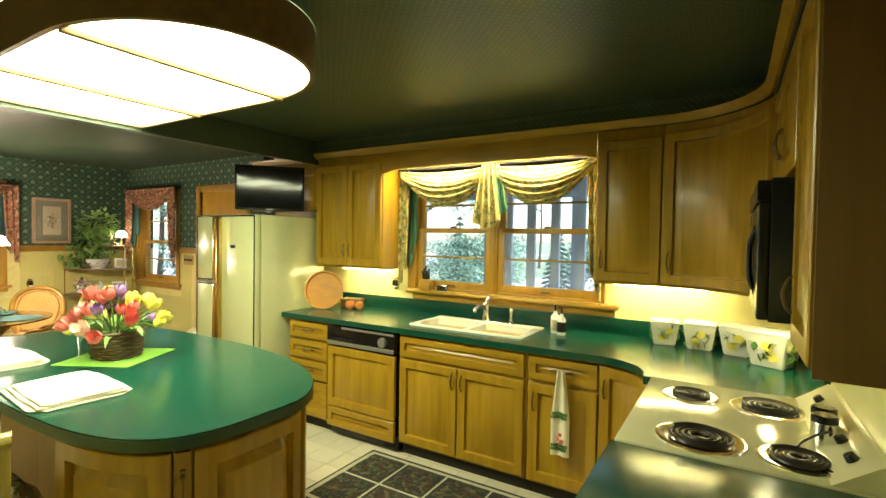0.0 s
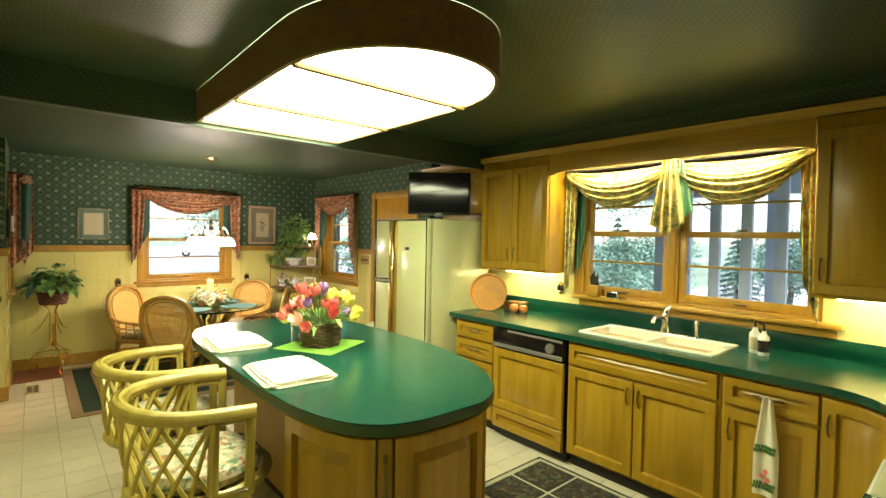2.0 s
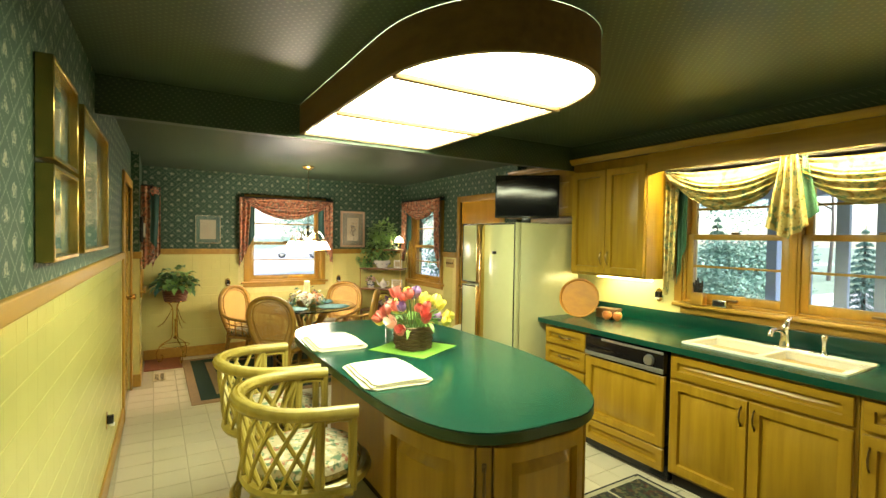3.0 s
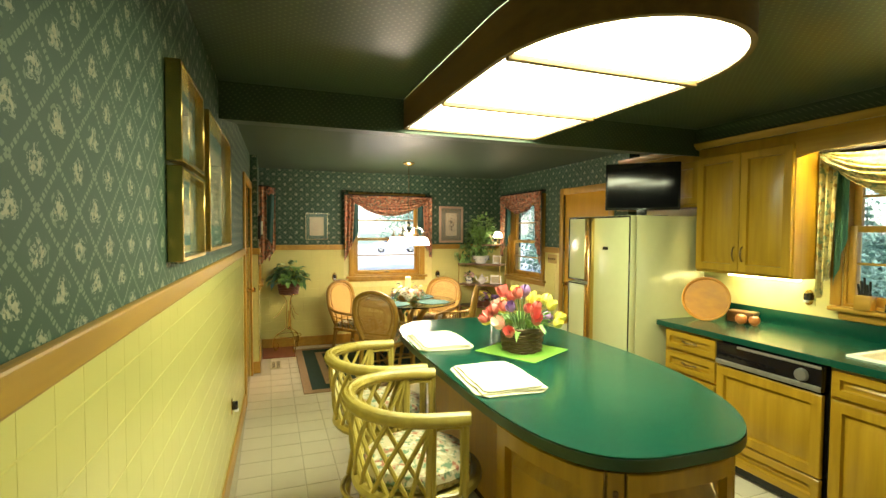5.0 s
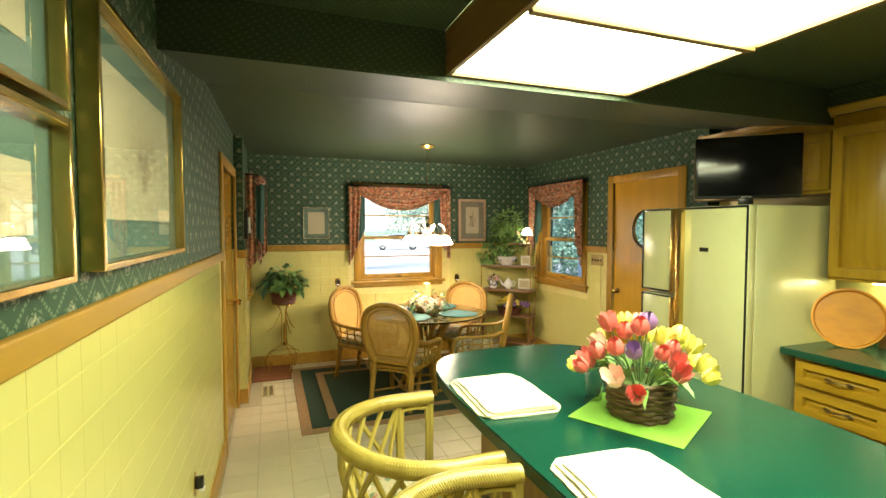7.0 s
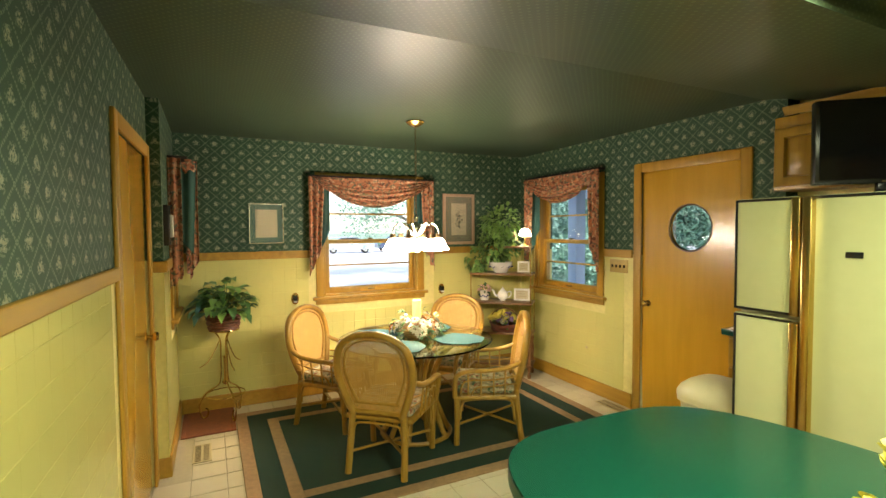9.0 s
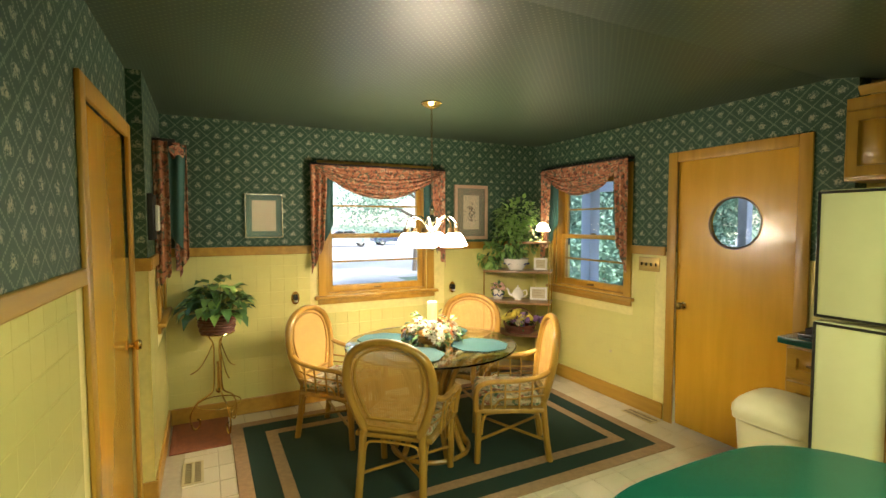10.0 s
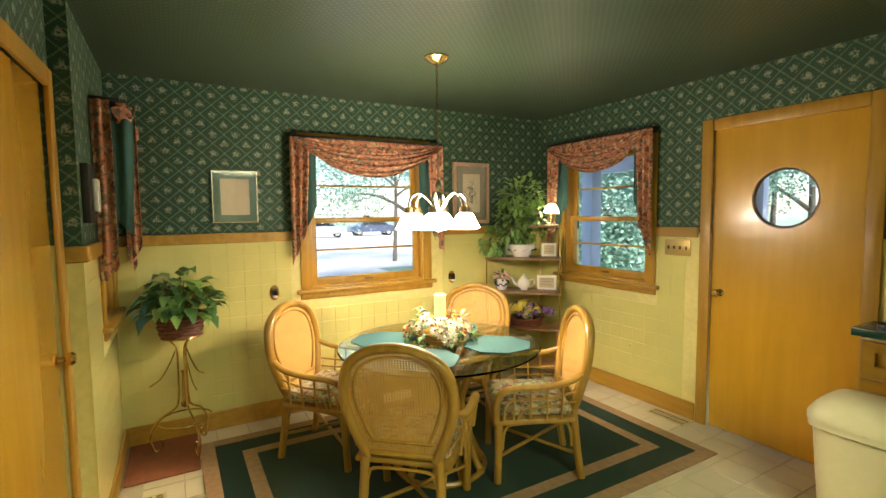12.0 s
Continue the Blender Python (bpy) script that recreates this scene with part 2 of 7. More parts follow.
M_black = plain("black plastic", (0.012, 0.012, 0.012), 0.25, 0, 0.1, 30, 0.02)
M_white = plain("white enamel", (0.78, 0.76, 0.66), 0.18, 0, 0.03)
M_chrome = plain("chrome", (0.88, 0.88, 0.86), 0.16, 1.0, 0.03, 20, 0)
M_panel = emit("light diffuser", (0.95, 1.0, 0.64), 6.4)
M_screen = plain("dark screen", (0.006, 0.006, 0.007), 0.08, 0, 0.0, 5, 0)
M_glass = Mat("window glass", 0.0)
M_glass.b.inputs["Transmission Weight"].default_value = 1.0
M_glass.b.inputs["IOR"].default_value = 1.1
M_glass = M_glass.m
# pale colour for the unseen entry walls, to bounce light onto the island
M_entry = plain("cream bounce paint", (0.72, 0.68, 0.56), 0.6, 0, 0.04, 8, 0.05)
M_dark = plain("dark recess", (0.02, 0.016, 0.012), 0.8)


# ---- structure ----
def wall_with_holes(name, axis, face, back, a0, a1, z0, z1, holes, material, label):
    """A wall across an axis, from face to back, with rectangular holes (a0, a1, z0, z1) through it."""
    bm = B()
    cuts = sorted({a0, a1, *[h[0] for h in holes], *[h[1] for h in holes]})
    for p, q in zip(cuts, cuts[1:]):
        spans, z = [], z0
        for h in sorted([h for h in holes if h[0] <= p and h[1] >= q], key=lambda h: h[2]):
            if h[2] > z:
                spans.append((z, h[2]))
            z = h[3]
        if z < z1:
            spans.append((z, z1))
        for s, e in spans:
            if axis == "x":
                box(bm, min(face, back), max(face, back), p, q, s, e)
            else:
                box(bm, p, q, min(face, back), max(face, back), s, e)
    return setting(name, bm, material, label, "wall")


RAILB, RAILT = 1.305, 1.375
W_FAR = (2.60, 3.56, 0.93, 2.03)
W_BACK = (-7.34, -6.45, 0.93, 2.0)
W_LEFT = (-7.56, -7.10, 0.93, 2.0)
W_SINK = (-3.02, -1.44, 1.10, 2.06)
D_BACK = (-5.975, -5.115, 0.0, 2.035)
D_LEFT = (-6.47, -5.56, 0.0, 2.02)
MIDZ, MIDS = 1.335, 1.385
for up, z0, z1, mt in (("upper", MIDZ, CEIL + 0.1, M_paper), ("lower", 0.0, MIDZ, M_grout_y)):
    def cut(*hs):
        return [(h[0], h[1], max(h[2], z0), min(h[3], z1)) for h in hs if min(h[3], z1) > max(h[2], z0)]
    say = "dark green trellis-flower wallpaper above the wooden rail" if up == "upper" else "yellow tiled wainscot below the wooden rail"
    s0, s1 = (MIDS, z1) if up == "upper" else (0.0, MIDS)
    sw = wall_with_holes("wall_south_" + up, "y", L, L - 0.12, -6.56, 1.22, s0, s1, [(D_LEFT[0], D_LEFT[1], s0, min(D_LEFT[3], s1))], mt, say)
    sw.matrix_world = SOUTH
    wall_with_holes("wall_south_far_" + up, "y", L2, L - 0.12, F - 0.15, -6.56, z0, z1, cut(W_LEFT), mt, say)
    wall_with_holes("wall_west_" + up, "x", F, F - 0.15, L2, BD, z0, z1, cut(W_FAR), mt, say)
    wall_with_holes("wall_north_dining_" + up, "y", BD, BD + 0.18, F - 0.15, -4.86, z0, z1, cut(W_BACK, D_BACK), mt, say)
    wall_with_holes("wall_north_kitchen_" + up, "y", BK, BK + 0.18, -4.86, R + 0.12, z0, z1, cut(W_SINK), M_yellow, "plain yellow kitchen wall behind the cabinets")
    wall_with_holes("wall_east_" + up, "x", R, R + 0.12, 2.35, BK, z0, z1, [], M_yellow, "plain yellow kitchen wall behind the stove")
    # unseen closing walls, kept pale as reflectors for the island's end
    wall_with_holes("wall_entry_" + up, "y", 2.35, 2.47, R + 0.12, 1.2, z0, z1, [], M_entry, "unseen entry wall, cream to bounce light inward")
    wall_with_holes("wall_entry_end_" + up, "x", 1.2, 1.32, L - 0.3, 2.47, z0, z1, [], M_entry, "unseen entry wall, cream to bounce light inward")

bm = box(B(), F - 0.15, 1.32, L - 0.3, BK + 0.18, -0.12, -0.004)
setting("floor", bm, M_grout_f, "cream ceramic tile floor with brownish grout", "floor")
bm = box(B(), F - 0.15, 1.32, L - 0.3, BK + 0.18, CEIL, CEIL + 0.12)
setting("ceiling", bm, M_ceil, "dark green papered ceiling with a fine dot", "ceiling")
# the bulkhead between kitchen and dining end: upright towards the kitchen, sloping up towards the table
bm = B()
v = [bm.verts.new(c) for y in (L - 0.08, BD + 0.1) for c in ((DROPX, y, CEIL + 0.01), (DROPX, y, DROP), (-5.05, y, CEIL + 0.01))]
for f in ((0, 1, 2), (3, 5, 4), (0, 3, 4, 1), (1, 4, 5, 2), (2, 5, 3, 0)):
    bm.faces.new([v[i] for i in f])
setting("ceiling_bulkhead", bm, M_ceil, "dark green bulkhead sloping up towards the dining end", "bulkhead")
# soffit over the kitchen cabinets
bm = B()
box(bm, DROPX + 0.003, R, 4.66, BK, 2.262, CEIL + 0.01)
box(bm, -0.52, R, 2.89, 4.66, 2.262, CEIL + 0.01)
setting("soffit", bm, M_ceil, "dark green soffit above the kitchen cabinets", "soffit")


def rail_run(name, axis, face, out, a0, a1, z0, z1, depth, material, label, category):
    """A moulding along a wall: a bevelled board standing out from face."""
    bm = B()
    f0, f1 = sorted((face, face + out * depth))
    if axis == "x":
        box(bm, a0, a1, f0, f1, z0, z1, 0.006)
    else:
        box(bm, f0, f1, a0, a1, z0, z1, 0.006)
    return setting(name, bm, material, label, category)


for nm, z0, z1, dp, lab in (("chair_rail", RAILB, RAILT, 0.022, "stained wooden chair rail"), ("baseboard", 0.0, 0.13, 0.016, "stained wooden baseboard")):
    up = 0.042 if nm == "chair_rail" else 0.0
    rail_run(nm + "_1", "x", L, 1, -5.495, 1.2, z0 + up * 1.2, z1 + up * 0.9, dp, M_trim, lab, nm.replace("_", " ")).matrix_world = SOUTH
    rail_run(nm + "_2", "x", L2, 1, F, -6.575, z0, z1, dp, M_trim, lab, nm.replace("_", " "))
    if nm == "baseboard":
        rail_run(nm + "_3", "y", F, 1, L2 + 0.018, BD - 0.018, z0, z1, dp, M_trim, lab, "baseboard")
        rail_run(nm + "_4", "x", BD, -1, F + 0.018, -6.045, z0, z1, dp, M_trim, lab, "baseboard")
    else:
        rail_run(nm + "_3", "y", F, 1, L2 + 0.023, 2.51, z0, z1, dp, M_trim, lab, "chair rail")
        rail_run(nm + "_4", "y", F, 1, 3.66, BD - 0.023, z0, z1, dp, M_trim, lab, "chair rail")
        rail_run(nm + "_5", "x", BD, -1, -6.38, -6.045, z0, z1, dp, M_trim, lab, "chair rail")
    rail_run(nm + "_jog", "y", -6.56, 1, L + 0.001, L2 + dp, z0, z1, dp * 0.9, M_trim, lab, nm.replace("_", " "))


def casing(bm_list, axis, face, out, a0, a1, z0, z1, w=0.075, d=0.02, bottom=False):
    """Boards round an opening, standing out from the wall."""
    f0, f1 = sorted((face + out * 0.001, face + out * d))
    for p, q, s, e in ((a0 - w, a0, z0, z1 + w), (a1, a1 + w, z0, z1 + w), (a0 + 0.0005, a1 - 0.0005, z1, z1 + w)):
        bm = B()
        if axis == "x":
            box(bm, p, q, f0, f1, s, e, 0.006)
        else:
            box(bm, f0, f1, p, q, s, e, 0.006)
        bm_list.append(bm)


def double_hung(name, axis, face, out, a0, a1, z0, z1, label, meet=None, sill_out=0.05, case=True, sill=True, deep=0.05):
    """A wooden double-hung window: jamb, two sashes with a level bar each, panes, sill and casing."""
    win = thing(name, label, "window", None, "", "structure")
    meet = meet or (z0 + z1) / 2

    def slab(bm, p, q, s, e, d0, d1, bev=0.003):
        f0, f1 = sorted((face - out * d0, face - out * d1))
        if axis == "x":
            return box(bm, p, q, f0, f1, s, e, bev)
        return box(bm, f0, f1, p, q, s, e, bev)

    if case:
        lst = []
        casing(lst, axis, face, out, a0, a1, z0, z1)
        for bmx in lst:
            part("casing", bmx, M_trim_v, win)
    jb = B()
    slab(jb, a0, a0 + 0.018, z0, z1, 0.0, 0.14)
    slab(jb, a1 - 0.018, a1, z0, z1, 0.0, 0.14)
    slab(jb, a0 + 0.018, a1 - 0.018, z1 - 0.018, z1, 0.0, 0.14)
    slab(jb, a0 + 0.018, a1 - 0.018, z0, z0 + 0.018, 0.0, 0.14)
    part("jamb", jb, M_trim_v, win)
    s = 0.045
    for nm, lo, hi, d in (("upper_sash", meet - 0.02, z1 - 0.02, deep + 0.035), ("lower_sash", z0 + 0.02, meet + 0.02, deep)):
        p, q = a0 + 0.02, a1 - 0.02
        fr = B()
        bot = 0.06 if nm == "lower_sash" else 0.04
        slab(fr, p, p + s, lo, hi, d, d + 0.03)
        slab(fr, q - s, q, lo, hi, d, d + 0.03)
        slab(fr, p + s, q - s, lo, lo + bot, d, d + 0.03)
        slab(fr, p + s, q - s, hi - 0.04, hi, d, d + 0.03)
        sash = part(nm, fr, M_trim_v, win)
        mid = (lo + bot + hi - 0.04) / 2
        bar = B()
        slab(bar, p + s, q - s, mid - 0.008, mid + 0.008, d + 0.004, d + 0.026, 0.002)
        part("glazing_bar", bar, M_trim, sash)
        for za, zb in ((lo + bot, mid - 0.008), (mid + 0.008, hi - 0.04)):
            pane = B()
            slab(pane, p + s - 0.004, q - s + 0.004, za - 0.003, zb + 0.003, d + 0.013, d + 0.017, 0)
            o = part("pane", pane, M_glass, sash)
            o.visible_shadow = False
        if nm == "lower_sash":
            lk = B()
            c = (a0 + a1) / 2
            slab(lk, c - 0.035, c + 0.035, lo + 0.02, lo + 0.034, d - 0.02, d, 0.004)
            part("sash_lift", lk, M_bronze, sash, "dark bronze sash lift")
            lk = B()
            slab(lk, c - 0.025, c + 0.025, hi, hi + 0.016, d, d + 0.03, 0.005)
            part("sash_lock", lk, M_bronze, sash, "dark bronze sash lock")
    if not sill:
        return win
    sl = B()
    slab(sl, a0 - 0.11, a1 + 0.11, z0 - 0.03, z0, -sill_out, 0.0, 0.008)
    part("window_sill", sl, M_trim, win)
    ap = B()
    slab(ap, a0 - 0.08, a1 + 0.08, z0 - 0.075, z0 - 0.031, -0.018, -0.001, 0.004)
    part("apron", ap, M_trim, win)
    return win


double_hung("window_1", "y", F, 1, *W_FAR, "wooden double-hung window onto a bright street", 1.45)
double_hung("window_2", "x", BD, -1, *W_BACK, "wooden double-hung window beside the corner shelf", 1.43)
double_hung("window_3", "x", L2, 1, *W_LEFT, "narrow wooden window behind the plant stand", 1.45)
double_hung("window_4", "x", BK, -1, -3.02, -2.295, 1.10, 2.06, "wooden sash pair over the sink towards the refrigerator", 1.6, 0.06, False, False, 0.012)
double_hung("window_5", "x", BK, -1, -2.265, -1.44, 1.10, 2.06, "wooden sash pair over the sink towards the stove", 1.6, 0.06, False, False, 0.012)
sw = thing("window_surround", "wooden casing, mullion and sill of the sink window", "window trim", None, "", "structure")
part("mullion", box(B(), -2.2945, -2.2655, BK - 0.006, BK + 0.14, 1.101, 2.059, 0.003), M_trim_v, sw)
part("casing", box(B(), -3.085, -3.0205, BK - 0.02, BK - 0.001, 1.101, 2.14, 0.005), M_trim_v, sw)
part("casing", box(B(), -1.4395, -1.425, BK - 0.02, BK - 0.001, 1.101, 2.14, 0.004), M_trim_v, sw)
part("head_casing", box(B(), -3.02, -1.44, BK - 0.02, BK - 0.001, 2.061, 2.14, 0.005), M_trim, sw)
part("window_sill", box(B(), -3.07, -1.33, BK - 0.075, BK - 0.001, 1.07, 1.1, 0.008), M_trim, sw)
part("apron", box(B(), -3.03, -1.36, BK - 0.022, BK - 0.001, 1.015, 1.069, 0.004), M_trim, sw)


def flat_door(name, axis_face, out, a0, a1, z1, hinge_hi, label, port=None):
    """A flush door in its frame on a wall across y, with casing, hinges and a round knob."""
    d = thing(name, label, "door", None, "", "structure")
    lst = []
    casing(lst, "x", axis_face, out, a0 + 0.005, a1 - 0.005, 0, z1 - 0.006)
    for bmx in lst:
        part("casing", bmx, M_trim_v, d)
    y0, y1 = sorted((axis_face - out * 0.012, axis_face - out * 0.055))
    bm = B()
    if port:
        cx, cz, r = port
        n = 48
        for yy in (y0, y1):
            ring = [bm.verts.new((cx + r * math.cos(2 * math.pi * i / n), yy, cz + r * math.sin(2 * math.pi * i / n))) for i in range(n)]
            out_pts = []
            for i in range(n):
                c, s = math.cos(2 * math.pi * i / n), math.sin(2 * math.pi * i / n)
                t = min(((a1 - cx) / c if c > 0 else (a0 - cx) / c) if abs(c) > 1e-6 else 9, ((z1 - cz) / s if s > 0 else (0.01 - cz) / s) if abs(s) > 1e-6 else 9)
                out_pts.append(bm.verts.new((cx + t * c, yy, cz + t * s)))
            for i in range(n):
                j = (i + 1) % n
                bm.faces.new((ring[i], ring[j], out_pts[j], out_pts[i]))
            for x, z in ((a0, 0.01), (a1, 0.01), (a0, z1), (a1, z1)):
                near = sorted(out_pts, key=lambda q: (q.co.x - x) ** 2 + (q.co.z - z) ** 2)[:2]
                k = bm.verts.new((x, yy, z))
                bm.faces.new((near[0], near[1], k))
        leaf = part("leaf", bm, M_door, d, smooth=False)
        rim = B()
        ring = [(cx + (r - 0.004) * math.cos(2 * math.pi * i / 48), axis_face - out * 0.016, cz + (r - 0.004) * math.sin(2 * math.pi * i / 48)) for i in range(48)]
        tube(rim, ring, 0.0045, 8, True, 2.4)
        part("porthole_rim", rim, M_bronze, d, "thin dark porthole rim")
        g = B()
        bmesh.ops.create_cone(g, cap_ends=True, segments=48, radius1=r - 0.005, radius2=r - 0.005, depth=0.004, matrix=Matrix.Translation((cx, axis_face - out * 0.018, cz)) @ Matrix.Rotation(radians(90), 4, "X"))
        o = part("porthole_glass", g, M_glass, d)
        o.visible_shadow = False
    else:
        box(bm, a0, a1, y0, y1, 0.01, z1, 0.002)
        part("leaf", bm, M_door, d)
    f = axis_face - out * 0.012
    kx = a0 + 0.065
    k = B()
    prof = [(0, 0), (0.026, 0), (0.026, 0.006), (0.012, 0.012), (0.011, 0.03), (0.024, 0.042), (0.028, 0.055), (0.02, 0.066), (0, 0.068)]
    lathe(k, prof, 20)
    bmesh.ops.transform(k, matrix=Matrix.Translation((kx, f, 0.94)) @ Matrix.Rotation(radians(-90 * out), 4, "X"), verts=k.verts)
    part("door_knob", k, M_gold, d, "round brass knob")
    for hz in (0.25, 1.05, 1.84):
        h = B()
        box(h, a1 - 0.012, a1 + 0.012, f - 0.004 if out < 0 else f, f if out < 0 else f + 0.004, hz - 0.058, hz + 0.058, 0.001)
        tube(h, [(a1, f + out * 0.006, hz - 0.05), (a1, f + out * 0.006, hz + 0.05)], 0.006)
        part("hinge", h, M_bronze, d, "dark bronze hinge")
    return d


flat_door("door_1", BD, -1, -5.96, -5.13, 2.025, True, "flush birch door with a round porthole window", (-5.53, 1.56, 0.18))
flat_door("door_2", L, 1, -6.455, -5.575, 2.01, True, "closed flush birch closet door with brass knob").matrix_world = SOUTH
bm = box(B(), -6.6, -5.4, L - 0.5, L - 0.42, 0, 2.2)
setting("closet_back", bm, M_dark, "dark closet behind the closed door", "wall")

# ---- kitchen: cabinets ----
def cuts_for(n, stile):
    e = [0.0, 0.004, stile, stile + 0.004, stile + 0.014, stile + 0.05]
    return [v for v in e if v < n / 2 - 0.004]


def panel_front(w, h, curve=None, stile=0.055, thick=0.024):
    """A raised-panel front w by h, its face towards -y; curve maps (u, depth) to a bowed plan."""
    st = min(stile, w * 0.3, h * 0.3)
    us = sorted({*cuts_for(w, st), *[w - v for v in cuts_for(w, st)], w / 2, *([w * i / 14 for i in range(15)] if curve else [])})
    vs = sorted({*cuts_for(h, st), *[h - v for v in cuts_for(h, st)], h / 2})

    def depth(u, v):
        e = min(u, w - u, v, h - v)
        if e < 0.004:
            return thick - 0.004 + e
        if e <= st + 1e-6:
            return thick
        if e <= st + 0.0045:
            return 0.004
        if e <= st + 0.0145:
            return 0.004
        return thick - 0.016 + min(1, (e - st - 0.014) / 0.036) * 0.013

    def place(u, d, v):
        if curve:
            x, y = curve(u / w, d)
            return (x, y, v)
        return (u, -d, v)

    bm = B()
    front = [[bm.verts.new(place(u, depth(u, v), v)) for v in vs] for u in us]
    nu, nv = len(us), len(vs)
    for i in range(nu - 1):
        for j in range(nv - 1):
            bm.faces.new((front[i][j], front[i + 1][j], front[i + 1][j + 1], front[i][j + 1]))
    back = {}
    rim = [(i, 0) for i in range(nu)] + [(nu - 1, j) for j in range(1, nv)] + [(i, nv - 1) for i in range(nu - 2, -1, -1)] + [(0, j) for j in range(nv - 2, 0, -1)]
    for i, j in rim:
        back[i, j] = bm.verts.new(place(us[i], 0.0, vs[j]))
    for a, b in zip(rim, rim[1:] + rim[:1]):
        bm.faces.new((front[a[0]][a[1]], back[a], back[b], front[b[0]][b[1]]))
    return bm


def pull(vertical=True, length=0.1):
    """A small bowed cabinet pull with flat rosettes, standing out towards -y."""
    bm = B()
    h = length / 2
    pts = spline([(0, -0.002, -h), (0, -0.016, -h * 0.8), (0, -0.026, 0), (0, -0.016, h * 0.8), (0, -0.002, h)], 5)
    tube(bm, pts, [0.0035 + 0.002 * (1 - abs(p.z) / h) for p in pts], 8)
    for s in (-1, 1):
        box(bm, -0.008, 0.008, -0.004, 0.0, s * h - 0.016, s * h + 0.016, 0.003, 1)
    if not vertical:
        bmesh.ops.rotate(bm, verts=bm.verts, matrix=Matrix.Rotation(radians(90), 3, "Y"))
    return bm


def front(parent, name, m, w, h, handle=None, vertical=True, material=None, label="", curve=None):
    o = part(name, panel_front(w, h, curve), material or M_maple, parent, label, angle=30)
    o.matrix_local = m
    if handle:
        if curve:
            x, y = curve(handle[0] / w, 0.02)
            x2, y2 = curve(min(1, handle[0] / w + 0.05), 0.02)
            hm = pose(x, y, handle[1], 0, 0, math.degrees(math.atan2(y2 - y, x2 - x)))
        else:
            hm = pose(handle[0], -0.02, handle[1])
        p = part("handle", pull(vertical), M_bronze, o, "dark bronze pull")
        p.matrix_local = hm
    return o


YB, YU = 4.29, 4.64   # faces of the base and the wall cabinets


def base_unit(x0, x1, layout, label, name="base_cabinet"):
    """A base cabinet between x0 and x1, its fronts laid out as (kind, u0, u1, z0, z1, handle u, handle z)."""
    c = thing(name, label, "cabinet", pose(x0, YB, 0), "kitchen base cabinets")
    w = x1 - x0
    bm = box(B(), 0.001, w - 0.001, 0.02, BK - YB - 0.002, 0.09, 0.87, 0.002)
    part("body", bm, M_maple, c)
    part("toe_kick", box(B(), 0.001, w - 0.001, 0.07, 0.09, 0.0, 0.089), M_dark, c)
    for k, u0, u1, z0, z1, hu, hz in layout:
        front(c, k, pose(u0, 0.02, z0), u1 - u0, z1 - z0, (hu - u0, hz - z0) if hu else None, k == "door", M_maple if k == "door" else M_maple_h)
    return c


base_unit(-3.79, -3.335, [("drawer", 0.02, 0.44, a, b, 0.23, (a + b) / 2) for a, b in ((0.72, 0.85), (0.56, 0.70), (0.40, 0.54), (0.11, 0.38))], "maple base cabinet with four drawers beside the dishwasher", "drawer_cabinet")
base_unit(-2.665, -1.715, [("drawer", 0.015, 0.935, 0.71, 0.85, None, None), ("door", 0.015, 0.47, 0.11, 0.69, 0.44, 0.60), ("door", 0.48, 0.935, 0.11, 0.69, 0.51, 0.60)], "two-door maple sink cabinet under the window", "sink_cabinet")
base_unit(-1.713, -1.285, [("drawer", 0.015, 0.413, 0.71, 0.85, 0.214, 0.78), ("door", 0.015, 0.413, 0.11, 0.69, 0.045, 0.58)], "maple base cabinet with a drawer and a hanging towel")

# curved corner of the base run
CX, CY, CR = -1.285, 4.0, 0.29


def corner_curve(u, d):
    a = radians(90 - 90 * u)
    r = CR - d
    return (r * math.cos(a) - 0.0, r * math.sin(a) - CR)


def arc(cx, cy, r, a0, a1, n=12):
    return [(cx + r * math.cos(radians(a0 + (a1 - a0) * i / n)), cy + r * math.sin(radians(a0 + (a1 - a0) * i / n))) for i in range(n + 1)]


cc = thing("corner_cabinet", "maple corner base cabinet with a bowed door", "cabinet", pose(CX, YB, 0), "kitchen base cabinets")
pts = [(x - CX, y - YB) for x, y in [(CX, BK - 0.005), (CX + 0.001, YB + 0.02)] + arc(CX, CY, CR + 0.02, 89, 0) + [(R - 0.01, CY), (R - 0.01, BK - 0.005)]]
part("body", prism(B(), pts, 0.09, 0.87), M_maple, cc)
o = part("door", panel_front(0.44, 0.74, corner_curve), M_maple, cc)
o.matrix_local = pose(0, 0.0, 0.11)
p = part("handle", pull(True), M_bronze, o, "dark bronze pull")
p.matrix_local = pose(0.03, -0.02, 0.62, 0, 0, -12)

# continuous green worktop with its backsplash
OV = 0.03
wt = thing("worktop", "dark green laminate worktop with low backsplash", "worktop", None)
SX0, SX1, SY0, SY1 = -2.66, -1.80, 4.41, 4.84
bm = B()
box(bm, -3.84, SX0 + 0.02, YB - OV, BK - 0.022, 0.871, 0.91, 0.004)
box(bm, SX0 + 0.02, SX1 - 0.02, YB - OV, SY0 + 0.02, 0.8712, 0.9098)
box(bm, SX0 + 0.02, SX1 - 0.02, SY1 - 0.02, BK - 0.022, 0.8712, 0.9098)
prism(bm, [(SX1 - 0.02, BK - 0.022), (SX1 - 0.02, YB - OV)] + arc(CX, CY, CR - OV, 90, 0) + [(CX + CR - OV, 3.992), (R - 0.002, 3.992), (R - 0.002, BK - 0.022)], 0.871, 0.91)
part("top", bm, M_green, wt, smooth=False)
bm = B()
